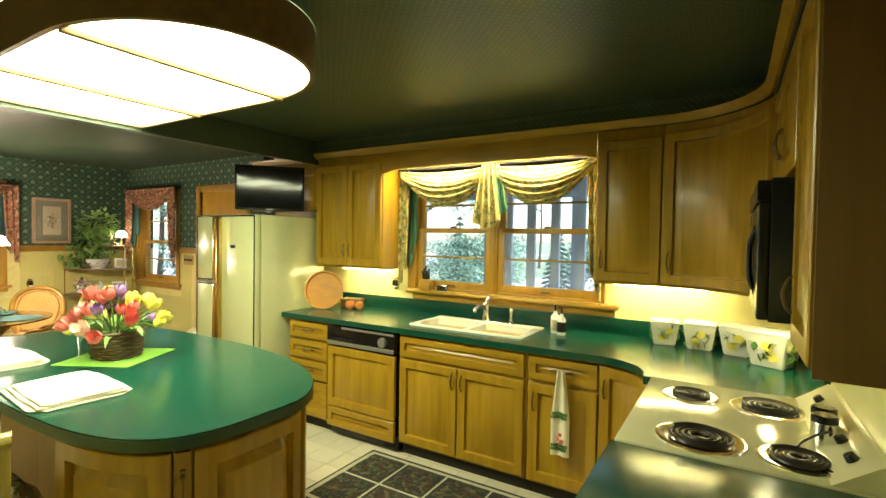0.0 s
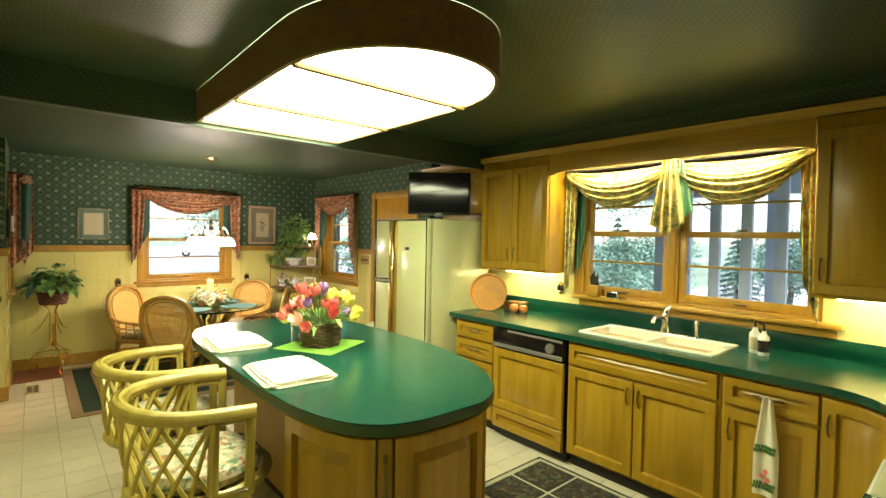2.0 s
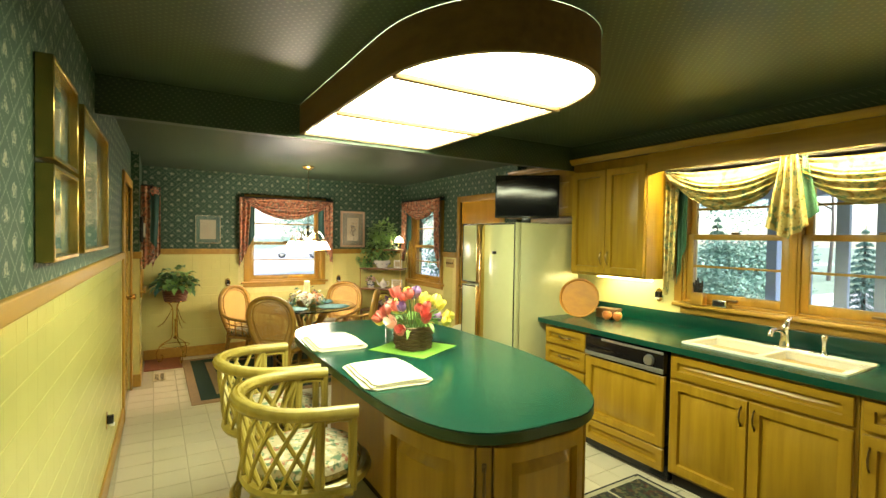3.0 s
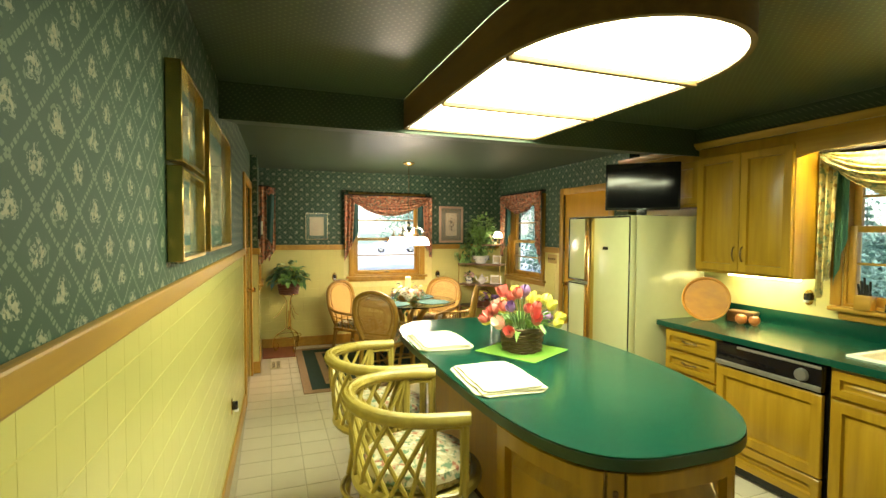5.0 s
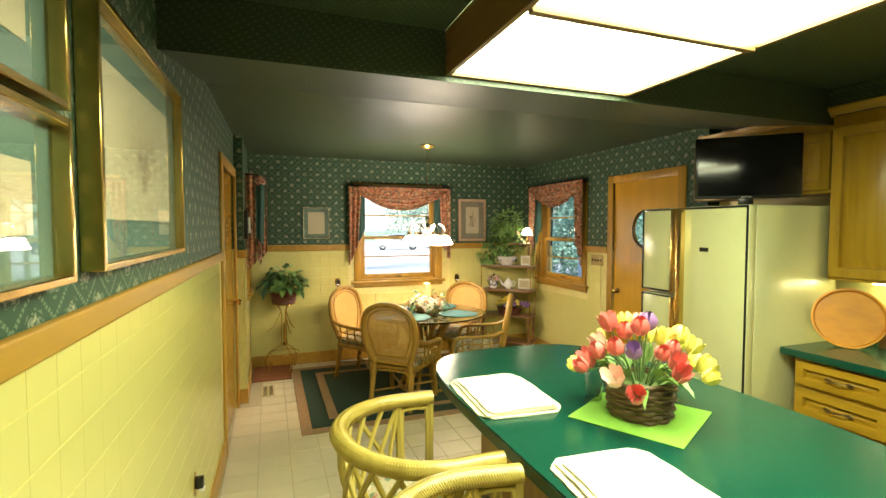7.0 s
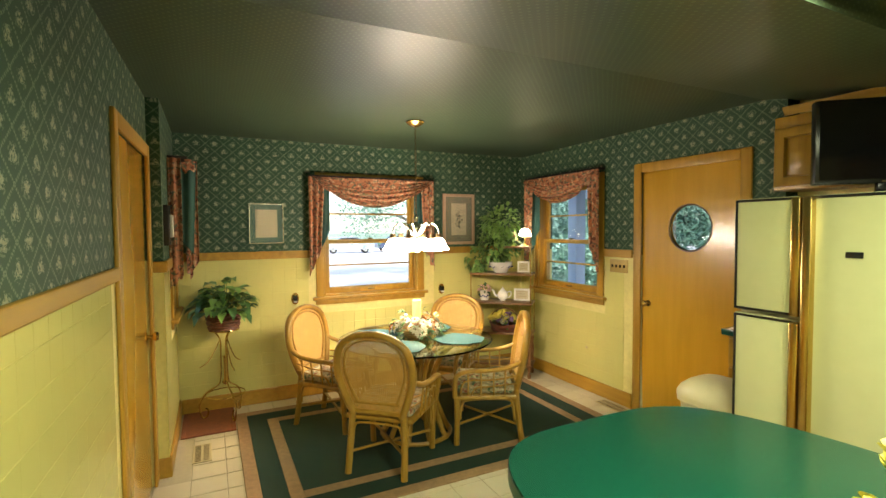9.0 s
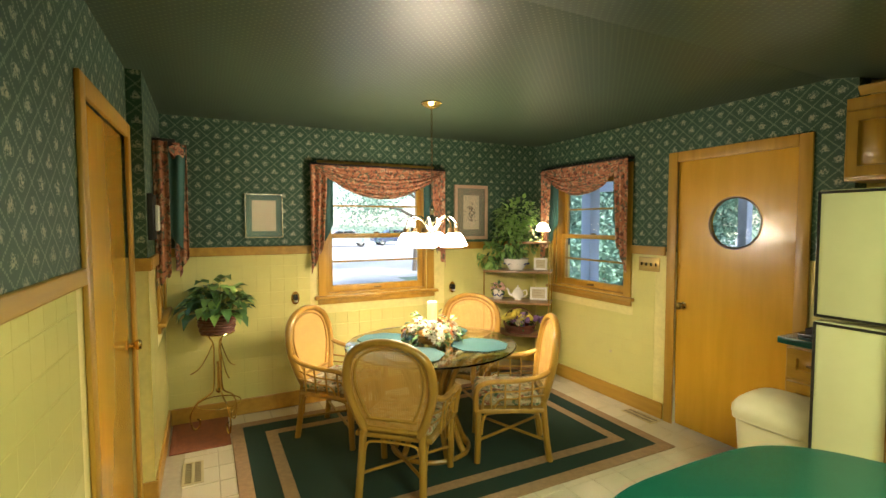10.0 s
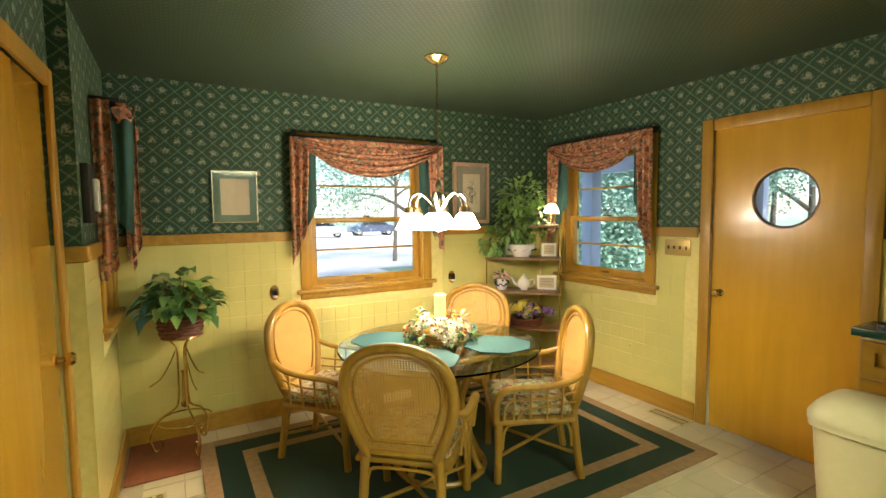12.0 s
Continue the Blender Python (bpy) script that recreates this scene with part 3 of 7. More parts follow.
box(bm, -3.84, R - 0.024, BK - 0.022, BK - 0.002, 0.90, 1.01, 0.003)
box(bm, R - 0.024, R - 0.002, 4.06, BK - 0.002, 0.90, 1.01, 0.003)
part("backsplash", bm, M_green, wt)

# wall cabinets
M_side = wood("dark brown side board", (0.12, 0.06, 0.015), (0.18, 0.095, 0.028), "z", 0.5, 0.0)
UZ0, UZ1 = 1.27, 2.215


def wall_unit(m, w, depth, z0, z1, n, label, handles=True, name="wall_cabinet"):
    c = thing(name, label, "cabinet", m, "kitchen wall cabinets")
    part("body", box(B(), 0.001, w - 0.001, 0.02, depth, z0, z1, 0.002), M_maple, c)
    dw = (w - 0.02 - 0.004 * (n - 1)) / n
    for i in range(n):
        u = 0.01 + i * (dw + 0.004)
        hu = (dw - 0.03 if i < n / 2 else 0.03) if n > 1 else 0.03
        front(c, "door", pose(u, 0.02, z0 + 0.02), dw, min(2.16, z1) - z0 - 0.035, (hu, 0.13) if handles else None)
    return c


wall_unit(pose(-3.85, YU, 0), 0.74, 0.355, UZ0, UZ1, 2, "two-door maple wall cabinet beside the window")
wall_unit(pose(-1.42, YU, 0), 0.385, 0.355, UZ0, UZ1, 1, "single-door maple wall cabinet beside the sink window")
wall_unit(pose(-4.85, YU + 0.06, 0), 0.975, 0.295, 1.78, UZ1, 3, "maple cabinet above the refrigerator", False)
# bowed corner wall cabinet
XU = -0.54
UR = XU + 1.035
cu = thing("corner_wall_cabinet", "maple corner wall cabinet with a concave bowed door", "cabinet", pose(-1.035, YU, 0), "kitchen wall cabinets")


def ucurve(u, d):
    a = radians(90 - 90 * u)
    return ((UR - d) * math.cos(a), (UR - d) * math.sin(a) - UR)


pts = [(0.001, 0.355)] + [(x, y) for x, y in [(c[0], c[1]) for c in [ucurve(i / 12, -0.02) for i in range(13)]]] + [(R + 1.035 - 0.002, -UR), (R + 1.035 - 0.002, 0.355)]
part("body", prism(B(), pts, UZ0, UZ1), M_maple, cu)
o = part("door", panel_front(UR * math.pi / 2 - 0.02, 0.87, ucurve), M_maple, cu)
o.matrix_local = pose(0, 0, UZ0 + 0.02)
p = part("handle", pull(True), M_bronze, o, "dark bronze pull")
p.matrix_local = pose(0.035, -0.022, 0.13, 0, 0, -8)
YE = YU - UR
wall_unit(pose(XU, YE - 0.002, 0, 0, 0, -90), YE - 3.25, R - XU - 0.003, 1.74, UZ1, 2, "maple wall cabinet above the microwave")
wall_unit(pose(XU, 3.246, 0, 0, 0, -90), 0.35, R - XU - 0.003, UZ0 - 0.02, UZ1, 1, "maple wall cabinet beside the microwave")

# thin dark board added over the maple end of the last wall cabinet
gable = thing("wooden_board", "added dark brown panel over the end of the last wall cabinet", "board", None)
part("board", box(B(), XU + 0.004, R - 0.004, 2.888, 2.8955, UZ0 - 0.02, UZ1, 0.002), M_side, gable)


def crown(pts, name="crown_moulding"):
    """A cornice swept along the tops of the cabinets."""
    prof = [(0.0, 0.0), (-0.012, 0.0), (-0.018, 0.012), (-0.034, 0.03), (-0.036, 0.046), (0.0, 0.046)]
    bm = B()
    n = len(pts)
    rows = []
    for i, p in enumerate(pts):
        a, b = pts[max(0, i - 1)], pts[min(n - 1, i + 1)]
        d = Vector((b[0] - a[0], b[1] - a[1])).normalized()
        nx, ny = -d.y, d.x
        rows.append([bm.verts.new((p[0] + nx * o_, p[1] + ny * o_, UZ1 + z)) for o_, z in prof])
    for r0, r1 in zip(rows, rows[1:]):
        for k in range(len(prof)):
            bm.faces.new((r0[k], r0[(k + 1) % 6], r1[(k + 1) % 6], r1[k]))
    bm.faces.new(rows[0])
    bm.faces.new(rows[-1][::-1])
    return tagged(part(name, bm, M_maple_h, None), "maple cornice along the cabinet tops", "moulding", "", "structure")


crown([(DROPX - 0.9, YU + 0.06), (-3.86, YU + 0.06)])
crown([(-3.85, YU), (-1.035, YU)] + [(x - 1.035, y + YU) for x, y in [ucurve(i / 12, 0) for i in range(1, 13)]] + [(XU, 2.895)])

# board over the window with its hidden lamp
bm = B()
n = 20
lo = []
for i in range(n + 1):
    u = i / n
    x = -3.108 + u * 1.686
    e = min(u, 1 - u)
    lo.append((x, 2.05 + (0.03 if e > 0.06 else 0.03 * (e / 0.06) ** 2)))
f = [bm.verts.new((x, YU + 0.005, z)) for x, z in lo] + [bm.verts.new((x, YU + 0.005, UZ1)) for x, z in lo[::-1]]
b = [bm.verts.new((v.co.x, YU + 0.025, v.co.z)) for v in f]
bm.faces.new(f)
bm.faces.new(b[::-1])
for i in range(len(f)):
    j = (i + 1) % len(f)
    bm.faces.new((f[i], b[i], b[j], f[j]))
tagged(part("window_cornice", bm, M_maple_h), "maple cornice board across the sink window", "cornice", "", "structure")
bm = box(B(), -3.108, -1.424, YU + 0.03, BK - 0.005, UZ1 - 0.02, UZ1 - 0.002)
setting("cornice_top", bm, M_maple_h, "maple board closing the window cornice", "board")
M_strip = emit("warm strip lamp", (1.0, 0.9, 0.42), 20.0)


def strip(name, x0, x1, y0, y1, z, label, mt=None):
    t = thing(name, label, "lamp", pose((x0 + x1) / 2, (y0 + y1) / 2, z))
    w, d = (x1 - x0) / 2, (y1 - y0) / 2
    part("housing", box(B(), -w, w, -d, d, -0.001, 0.012, 0.003), M_white, t)
    part("tube", box(B(), -w * 0.95, w * 0.95, -d * 0.6, d * 0.6, -0.012, -0.002, 0.003), mt or M_strip, t)
    return t


strip("window_strip_lamp", -3.0, -1.5, 4.68, 4.72, UZ1 - 0.034, "warm strip lamp hidden behind the window cornice", emit("bright strip lamp", (1.0, 0.91, 0.5), 72.0))
strip("under_cabinet_lamp", -3.75, -3.2, 4.86, 4.91, UZ0 - 0.013, "warm strip lamp under the wall cabinet")
strip("under_cabinet_lamp", -1.36, -0.75, 4.86, 4.91, UZ0 - 0.013, "warm strip lamp under the corner wall cabinets")
strip("under_cabinet_lamp", -0.52, -0.47, 4.15, 4.55, UZ0 - 0.013, "warm strip lamp under the corner wall cabinets")

# ---- ceiling light ----
LX0, LX1, LY0, LY1 = DROPX + 0.002, -2.66, 2.275, 3.20
LCY, LHY, LNX = (LY0 + LY1) / 2, (LY1 - LY0) / 2, 0.6


def light_outline(inset, x0):
    pts = [(x0, LY1 - inset), (x0, LY0 + inset)]
    for i in range(25):
        a = radians(-90 + 180 * i / 24)
        c, s = math.cos(a), math.sin(a)
        e = 2 / 2.15
        pts.append((LX1 + (LNX - inset) * abs(c) ** e, LCY + (LHY - inset) * math.copysign(abs(s) ** e, s)))
    return pts


cl = thing("ceiling_light", "large wooden ceiling light box with rounded end, lit", "ceiling light", None)
bm = B()
o1, o2 = light_outline(0, LX0), light_outline(0.02, LX0 + 0.02)
rings = []
for pts_, z in ((o1, CEIL - 0.001), (o1, 2.202), (o1, 2.197), (o2, 2.197), (o2, 2.222)):
    rings.append([bm.verts.new((x, y, z)) for x, y in pts_])
for A, C in zip(rings, rings[1:]):
    for i in range(len(A)):
        j = (i + 1) % len(A)
        bm.faces.new((A[i], A[j], C[j], C[i]))
M_lbox = wood("brown stained light box", (0.16, 0.09, 0.03), (0.25, 0.15, 0.05), "x", 0.5, 0.0)
part("frame", bm, M_lbox, cl)
bm = B()
bm.faces.new([bm.verts.new((x, y, 2.21)) for x, y in light_outline(0.022, LX0 + 0.022)])
part("diffuser", bm, M_panel, cl, "glowing white diffuser", smooth=False)
for x in (-3.235, -2.56):
    part("divider", box(B(), x - 0.014, x + 0.014, LY0 + 0.02, LY1 - 0.02, 2.185, 2.2085, 0.003), M_lbox, cl, "brown divider bar")

# ---- island ----
IX, IY, IA, IB = -3.2175, 2.81, 1.1325, 0.548


def island_outline(grow=0.0, n=72):
    out = []
    for i in range(n):
        a = 2 * math.pi * i / n
        c, s = math.cos(a), math.sin(a)
        ex = 2 / (4.2 if s < 0 else 2.05 if c > 0 else 3.6)
        out.append((IX + (IA + grow) * math.copysign(abs(c) ** ex, c), IY + (IB + grow) * math.copysign(abs(s) ** ex, s)))
    return out


M_band = plain("blackish green edge", (0.012, 0.05, 0.03), 0.35, 0, 0.1)
isl = thing("kitchen_island", "rounded maple island with a dark green laminate top", "island", None)
part("top", prism(B(), island_outline(), 0.866, 0.91, 0.005), M_green, isl, "dark green laminate top")
band_o, band_i = island_outline(0.003), island_outline(-0.004)
bm = B()
rings = [[bm.verts.new((x, y, z)) for x, y in o_] for o_, z in ((band_i, 0.868), (band_o, 0.868), (band_o, 0.904), (band_i, 0.904))]
for A, C in zip(rings, rings[1:] + rings[:1]):
    for i in range(len(A)):
        j = (i + 1) % len(A)
        bm.faces.new((A[i], A[j], C[j], C[i]))
part("edge_band", bm, M_band, isl, "blackish green edge band")
near = [p for p in island_outline(-0.06) if p[0] > -2.62]
far = [p for p in island_outline(-0.06) if p[0] <= -2.62 and p[1] > 2.85]
loop = sorted(near + far, key=lambda p: math.atan2(p[1] - 2.8, p[0] + 3.0)) + [(-4.26, 2.62), (-2.63, 2.62)]
loop = [p for p in loop if p[0] > -4.31]
part("body", prism(B(), loop, 0.07, 0.865), M_maple, isl)
inner = [(IX + (x - IX) * 0.96, 2.86 + (y - 2.86) * 0.9) for x, y in loop]
part("toe_kick", prism(B(), inner, 0.0, 0.069), M_dark, isl)

# bowed doors round the island's end
edge = [Vector(p) for p in island_outline(-0.06, 720) if p[0] > -2.63]
edge.sort(key=lambda p: math.atan2(p.y - IY, p.x + 3.0))
acc = [0.0]
for a_, b_ in zip(edge, edge[1:]):
    acc.append(acc[-1] + (b_ - a_).length)


def along(s):
    s = max(0.0, min(acc[-1] - 1e-6, s))
    for i in range(len(acc) - 1):
        if acc[i + 1] >= s:
            t = (s - acc[i]) / max(1e-9, acc[i + 1] - acc[i])
            p = edge[i].lerp(edge[i + 1], t)
            a2, b2 = edge[max(0, i - 6)], edge[min(len(edge) - 1, i + 7)]
            d = (b2 - a2).normalized()
            return p, Vector((d.y, -d.x))
    return edge[-1], Vector((1, 0))


def island_door(s0, s1, handle_at):
    def cv(u, d):
        p, nrm = along(s0 + u * (s1 - s0))
        q = p + nrm * d
        return (q.x, q.y)
    o = part("door", panel_front(s1 - s0, 0.73, cv, 0.06, 0.03), M_maple, isl, angle=25)
    o.matrix_local = pose(0, 0, 0.11)
    if handle_at is not None:
        p, nrm = along(handle_at)
        q = p + nrm * 0.03
        h = part("handle", pull(True, 0.13), M_bronze, o, "dark bronze pull")
        h.matrix_local = pose(q.x, q.y, 0.62, 0, 0, math.degrees(math.atan2(nrm.y, nrm.x)) + 90)


SE = acc[-1]
for a_, b_, h_ in ((0.0, 0.452, None), (0.512, 0.94, None), (1.0, SE - 0.02, None)):
    if b_ < SE:
        island_door(a_, b_, h_)
bm = B()
pl_ = [along(0.46 + 0.044 * i / 5) for i in range(6)]
ring_ = [p + n_ * 0.026 for p, n_ in pl_] + [p + n_ * 0.001 for p, n_ in pl_[::-1]]
part("stile", prism(bm, [(p.x, p.y) for p in ring_], 0.11, 0.84, 0.003), M_maple, isl)
p, nrm = along(0.482)
q = p + nrm * 0.027
h = part("handle", pull(True, 0.14), M_bronze, isl, "dark bronze pull")
h.matrix_local = pose(q.x, q.y, 0.70, 0, 0, math.degrees(math.atan2(nrm.y, nrm.x)) + 90)

# ---- refrigerator ----
FX0, FX1, FY, FH = -4.64, -3.86, 4.02, 1.70
fr = thing("refrigerator", "almond side-by-side refrigerator with brass trim", "refrigerator", pose(FX0, FY, 0))
W = FX1 - FX0
part("cabinet", box(B(), 0, W, 0.06, 0.74, 0.03, FH, 0.006), M_fridge, fr)
part("grille", box(B(), 0.01, W - 0.01, 0.04, 0.1, 0.0, 0.09, 0.004), M_black, fr)


def fridge_door(u0, u1, z0, z1):
    d = part("door", box(B(), u0, u1, 0.0, 0.055, z0, z1, 0.01), M_fridge, fr)
    bm = B()
    for p_, q_, s_, e_ in ((u0 + 0.004, u0 + 0.016, z0 + 0.004, z1 - 0.004), (u1 - 0.016, u1 - 0.004, z0 + 0.004, z1 - 0.004)):
        box(bm, p_, q_, -0.004, 0.0, s_, e_, 0.001)
    for s_ in (z0 + 0.004, z1 - 0.016):
        box(bm, u0 + 0.016, u1 - 0.016, -0.004, 0.0, s_, s_ + 0.012, 0.001)
    part("trim", bm, M_black, d, "dark trim line round the door")
    return d


fridge_door(0.0, 0.29, 1.15, FH)
fridge_door(0.0, 0.29, 0.1, 1.135)
fridge_door(0.335, W, 0.1, FH)
for nm, z0, z1, u in (("handle", 1.15, FH, 0.272), ("handle", 0.1, 1.135, 0.272), ("handle", 0.1, FH, 0.317)):
    bm = box(B(), u, u + 0.04, -0.035, 0.03, z0 + 0.005, z1 - 0.005, 0.008)
    part(nm, bm, M_gold, fr, "long brass-coloured door handle")
part("badge", box(B(), 0.47, 0.53, -0.006, 0.0, 1.43, 1.455, 0.001), M_black, fr, "small dark badge")

# television on the refrigerator
tv = thing("television", "small black flat television on the refrigerator", "television", pose(-4.19, 4.42, FH, 0, 0, 47))
part("screen", box(B(), -0.272, 0.272, -0.012, -0.008, 0.078, 0.435), M_screen, tv)
part("bezel", box(B(), -0.29, 0.29, -0.008, 0.045, 0.058, 0.45, 0.008), M_black, tv)
part("badge", box(B(), -0.03, 0.03, -0.0095, -0.008, 0.064, 0.07), M_chrome, tv)
part("foot", box(B(), -0.2, 0.2, -0.07, 0.1, 0.0, 0.012, 0.005), M_black, tv)
part("neck", box(B(), -0.04, 0.04, 0.0, 0.03, 0.01, 0.07, 0.003), M_black, tv)

# ---- dishwasher, stove, microwave ----
M_brushed = plain("brushed steel", (0.4, 0.4, 0.37), 0.36, 0.8, 0.06)
M_ctrl = plain("glossy black control panel", (0.006, 0.006, 0.007), 0.12, 0, 0.02)
dw = thing("dishwasher", "built-in dishwasher with black controls and maple panel", "dishwasher", pose(-3.33, YB, 0))
part("body", box(B(), 0.002, 0.658, 0.03, 0.6, 0.02, 0.868), M_black, dw)
part("control_panel", box(B(), 0.01, 0.65, -0.03, 0.03, 0.715, 0.86, 0.006), M_ctrl, dw)
part("control_trim", box(B(), 0.012, 0.648, -0.036, -0.03, 0.718, 0.748, 0.002), M_brushed, dw, "brushed steel strip")
part("upper_trim", box(B(), 0.16, 0.648, -0.036, -0.03, 0.842, 0.858, 0.002), M_brushed, dw, "brushed steel strip")
bm = B()
for i in range(7):
    box(bm, 0.05 + i * 0.05, 0.085 + i * 0.05, -0.036, -0.03, 0.775, 0.785, 0.002)
part("buttons", bm, M_ctrl, dw)
lathe_b = lathe(B(), [(0, 0), (0.036, 0), (0.032, 0.02), (0, 0.024)], 20)
bmesh.ops.transform(lathe_b, matrix=Matrix.Translation((0.55, -0.03, 0.79)) @ Matrix.Rotation(radians(90), 4, "X"), verts=lathe_b.verts)
part("dial", lathe_b, M_brushed, dw)
front(dw, "door", pose(0.01, 0.0, 0.245), 0.64, 0.455)
front(dw, "kick_panel", pose(0.01, 0.0, 0.09), 0.64, 0.145, material=M_maple_h)

M_stove = plain("almond stove enamel", (0.62, 0.58, 0.36), 0.14, 0, 0.03, 20, 0.02)
M_coil = plain("grey burner coil", (0.06, 0.05, 0.045), 0.4, 0.6, 0.2)
SXF, SYA, SYB = -0.985, 3.175, 3.985
st = thing("stove", "almond electric stove with four coil burners", "stove", pose(SXF, SYA, 0))
D = R - SXF - 0.003
W = SYB - SYA
part("body", box(B(), 0.03, D, 0.002, W - 0.002, 0.0, 0.895), M_stove, st)
part("cooktop", box(B(), -0.005, D, 0.001, W - 0.001, 0.895, 0.917, 0.008, 3), M_stove, st)
part("oven_door", box(B(), 0.0, 0.03, 0.01, W - 0.01, 0.17, 0.80, 0.008), M_stove, st)
part("drawer", box(B(), 0.0, 0.03, 0.01, W - 0.01, 0.03, 0.16, 0.008), M_stove, st)
hb = B()
tube(hb, [(-0.045, 0.08, 0.76), (-0.045, W - 0.08, 0.76)], 0.011)
for y in (0.1, W - 0.1):
    tube(hb, [(-0.045, y, 0.76), (0.004, y, 0.76)], 0.008)
part("door_handle", hb, M_white, st)
bg = B()
pr = [(D - 0.12, 0.917), (D - 0.02, 0.99), (D, 0.99), (D, 0.917)]
lo = [bg.verts.new((x, 0.002, z)) for x, z in pr]
hi = [bg.verts.new((x, W - 0.002, z)) for x, z in pr]
bg.faces.new(lo)
bg.faces.new(hi[::-1])
for i in range(4):
    j = (i + 1) % 4
    bg.faces.new((lo[i], lo[j], hi[j], hi[i]))
part("back_panel", bg, M_stove, st)
for i in range(5):
    kb = lathe(B(), [(0, 0), (0.017, 0), (0.014, 0.018), (0, 0.02)], 16)
    bmesh.ops.transform(kb, matrix=Matrix.Translation((D - 0.062, 0.1 + i * 0.14, 0.96)) @ Matrix.Rotation(radians(-36), 4, "Y"), verts=kb.verts)
    part("knob", kb, M_black, st)
for bx, by, br in ((0.17, 0.6, 0.078), (0.43, 0.59, 0.1), (0.225, 0.145, 0.104), (0.475, 0.13, 0.08)):
    pan = lathe(B(), [(br * 0.2, 0.001), (br * 0.95, 0.002), (br + 0.012, 0.006), (br + 0.024, 0.004), (br + 0.025, 0.0)], 32, (bx, by, 0.917))
    pn = part("drip_pan", pan, M_chrome, st, "chrome drip pan")
    turns = 4.4
    pts = []
    for i in range(110):
        a = i / 109 * turns * 2 * math.pi
        r = br * (0.2 + 0.75 * i / 109)
        pts.append((bx + r * math.cos(a), by + r * math.sin(a), 0.927))
    part("burner_coil", tube(B(), pts, 0.0058, 6), M_coil, st, "dark spiral burner")

# counter and cabinet on the near side of the stove
nb = thing("stove_side_cabinet", "maple base cabinet with dark green top beside the stove", "cabinet", None)
part("body", box(B(), -0.97, R - 0.003, 2.56, SYA - 0.004, 0.09, 0.87), M_maple, nb)
part("toe_kick", box(B(), -0.91, R - 0.01, 2.6, SYA - 0.02, 0.0, 0.089), M_dark, nb)
part("top", box(B(), -1.0, R - 0.003, 2.53, SYA - 0.004, 0.871, 0.912, 0.005), M_green, nb, "dark green laminate top")
front(nb, "door", pose(-0.97, SYA - 0.02, 0.11, 0, 0, -90), 0.66, 0.73, (0.05, 0.6))

MX = -0.62
mw = thing("microwave", "black over-range microwave oven", "microwave", pose(MX, YE - 0.80, 1.30))
W, D = 0.796, R - MX - 0.003
part("body", box(B(), 0.03, D, 0.0, W, 0.0, 0.435, 0.004), M_black, mw)
part("door", box(B(), 0.0, 0.03, 0.17, W - 0.002, 0.005, 0.36, 0.006), M_black, mw)
part("window", box(B(), -0.004, 0.0, 0.25, W - 0.07, 0.06, 0.30, 0.002), M_screen, mw, "dark glass window")
part("control_panel", box(B(), 0.0, 0.03, 0.002, 0.166, 0.005, 0.36, 0.006), M_black, mw)
vb = B()
for i in range(6):
    box(vb, -0.004, 0.03, 0.01, W - 0.01, 0.367 + i * 0.011, 0.374 + i * 0.011, 0.001, 1)
part("vent_grille", vb, M_black, mw)
hb = B()
tube(hb, spline([(0.0, 0.2, 0.08), (-0.014, 0.2, 0.12), (-0.016, 0.2, 0.18), (-0.014, 0.2, 0.24), (0.0, 0.2, 0.28)], 5), 0.009)
part("handle", hb, M_black, mw)

# ---- more materials ----
M_rattan = wood("honey rattan", (0.265, 0.143, 0.018), (0.42, 0.245, 0.038), "z", 0.35, 0.3, 0.6)
M_rattan_y = wood("yellow rattan", (0.38, 0.285, 0.055), (0.53, 0.42, 0.1), "z", 0.35, 0.3, 0.6)
M_wicker = plain("dark wicker", (0.13, 0.075, 0.035), 0.6, 0, 0.3, 40, 0.2)
M_wicker_red = plain("red-brown wicker", (0.16, 0.05, 0.03), 0.5, 0, 0.3, 40, 0.2)
M_seat = fabric("floral seat cloth", ((0.4, 0.34, 0.22), (0.26, 0.08, 0.045), (0.08, 0.15, 0.09), (0.5, 0.45, 0.33)), 22)
M_drape = fabric("floral drapery", ((0.48, 0.2, 0.11), (0.58, 0.38, 0.24), (0.13, 0.045, 0.035), (0.1, 0.13, 0.09)), 24)
M_drape_y = fabric("gold floral drapery", ((0.5, 0.42, 0.16), (0.56, 0.48, 0.24), (0.26, 0.16, 0.035), (0.12, 0.19, 0.1)), 15)
M_lining = plain("teal lining cloth", (0.03, 0.095, 0.08), 0.85, 0, 0.15, 40, 0.1)
M_lining_g = plain("green lining cloth", (0.07, 0.2, 0.12), 0.85, 0, 0.15, 40, 0.1)
M_rug_g = plain("dark green carpet", (0.009, 0.032, 0.021), 0.95, 0, 0.3, 220, 0.5)
M_rug_t = plain("tan carpet border", (0.3, 0.19, 0.1), 0.95, 0, 0.25, 220, 0.5)
M_redmat = plain("russet mat", (0.23, 0.075, 0.03), 0.9, 0, 0.25, 150, 0.4)
M_leaf = plain("leaf", (0.05, 0.13, 0.03), 0.45, 0, 0.35, 14, 0.1)
M_leaf_l = plain("light leaf", (0.2, 0.34, 0.085), 0.45, 0, 0.35, 14, 0.1)
M_stem = plain("stem", (0.1, 0.17, 0.05), 0.6)
M_red = plain("coral petal", (0.64, 0.15, 0.13), 0.5, 0, 0.3, 20, 0.05)
M_yel = plain("yellow petal", (0.8, 0.7, 0.13), 0.5, 0, 0.2, 20, 0.05)
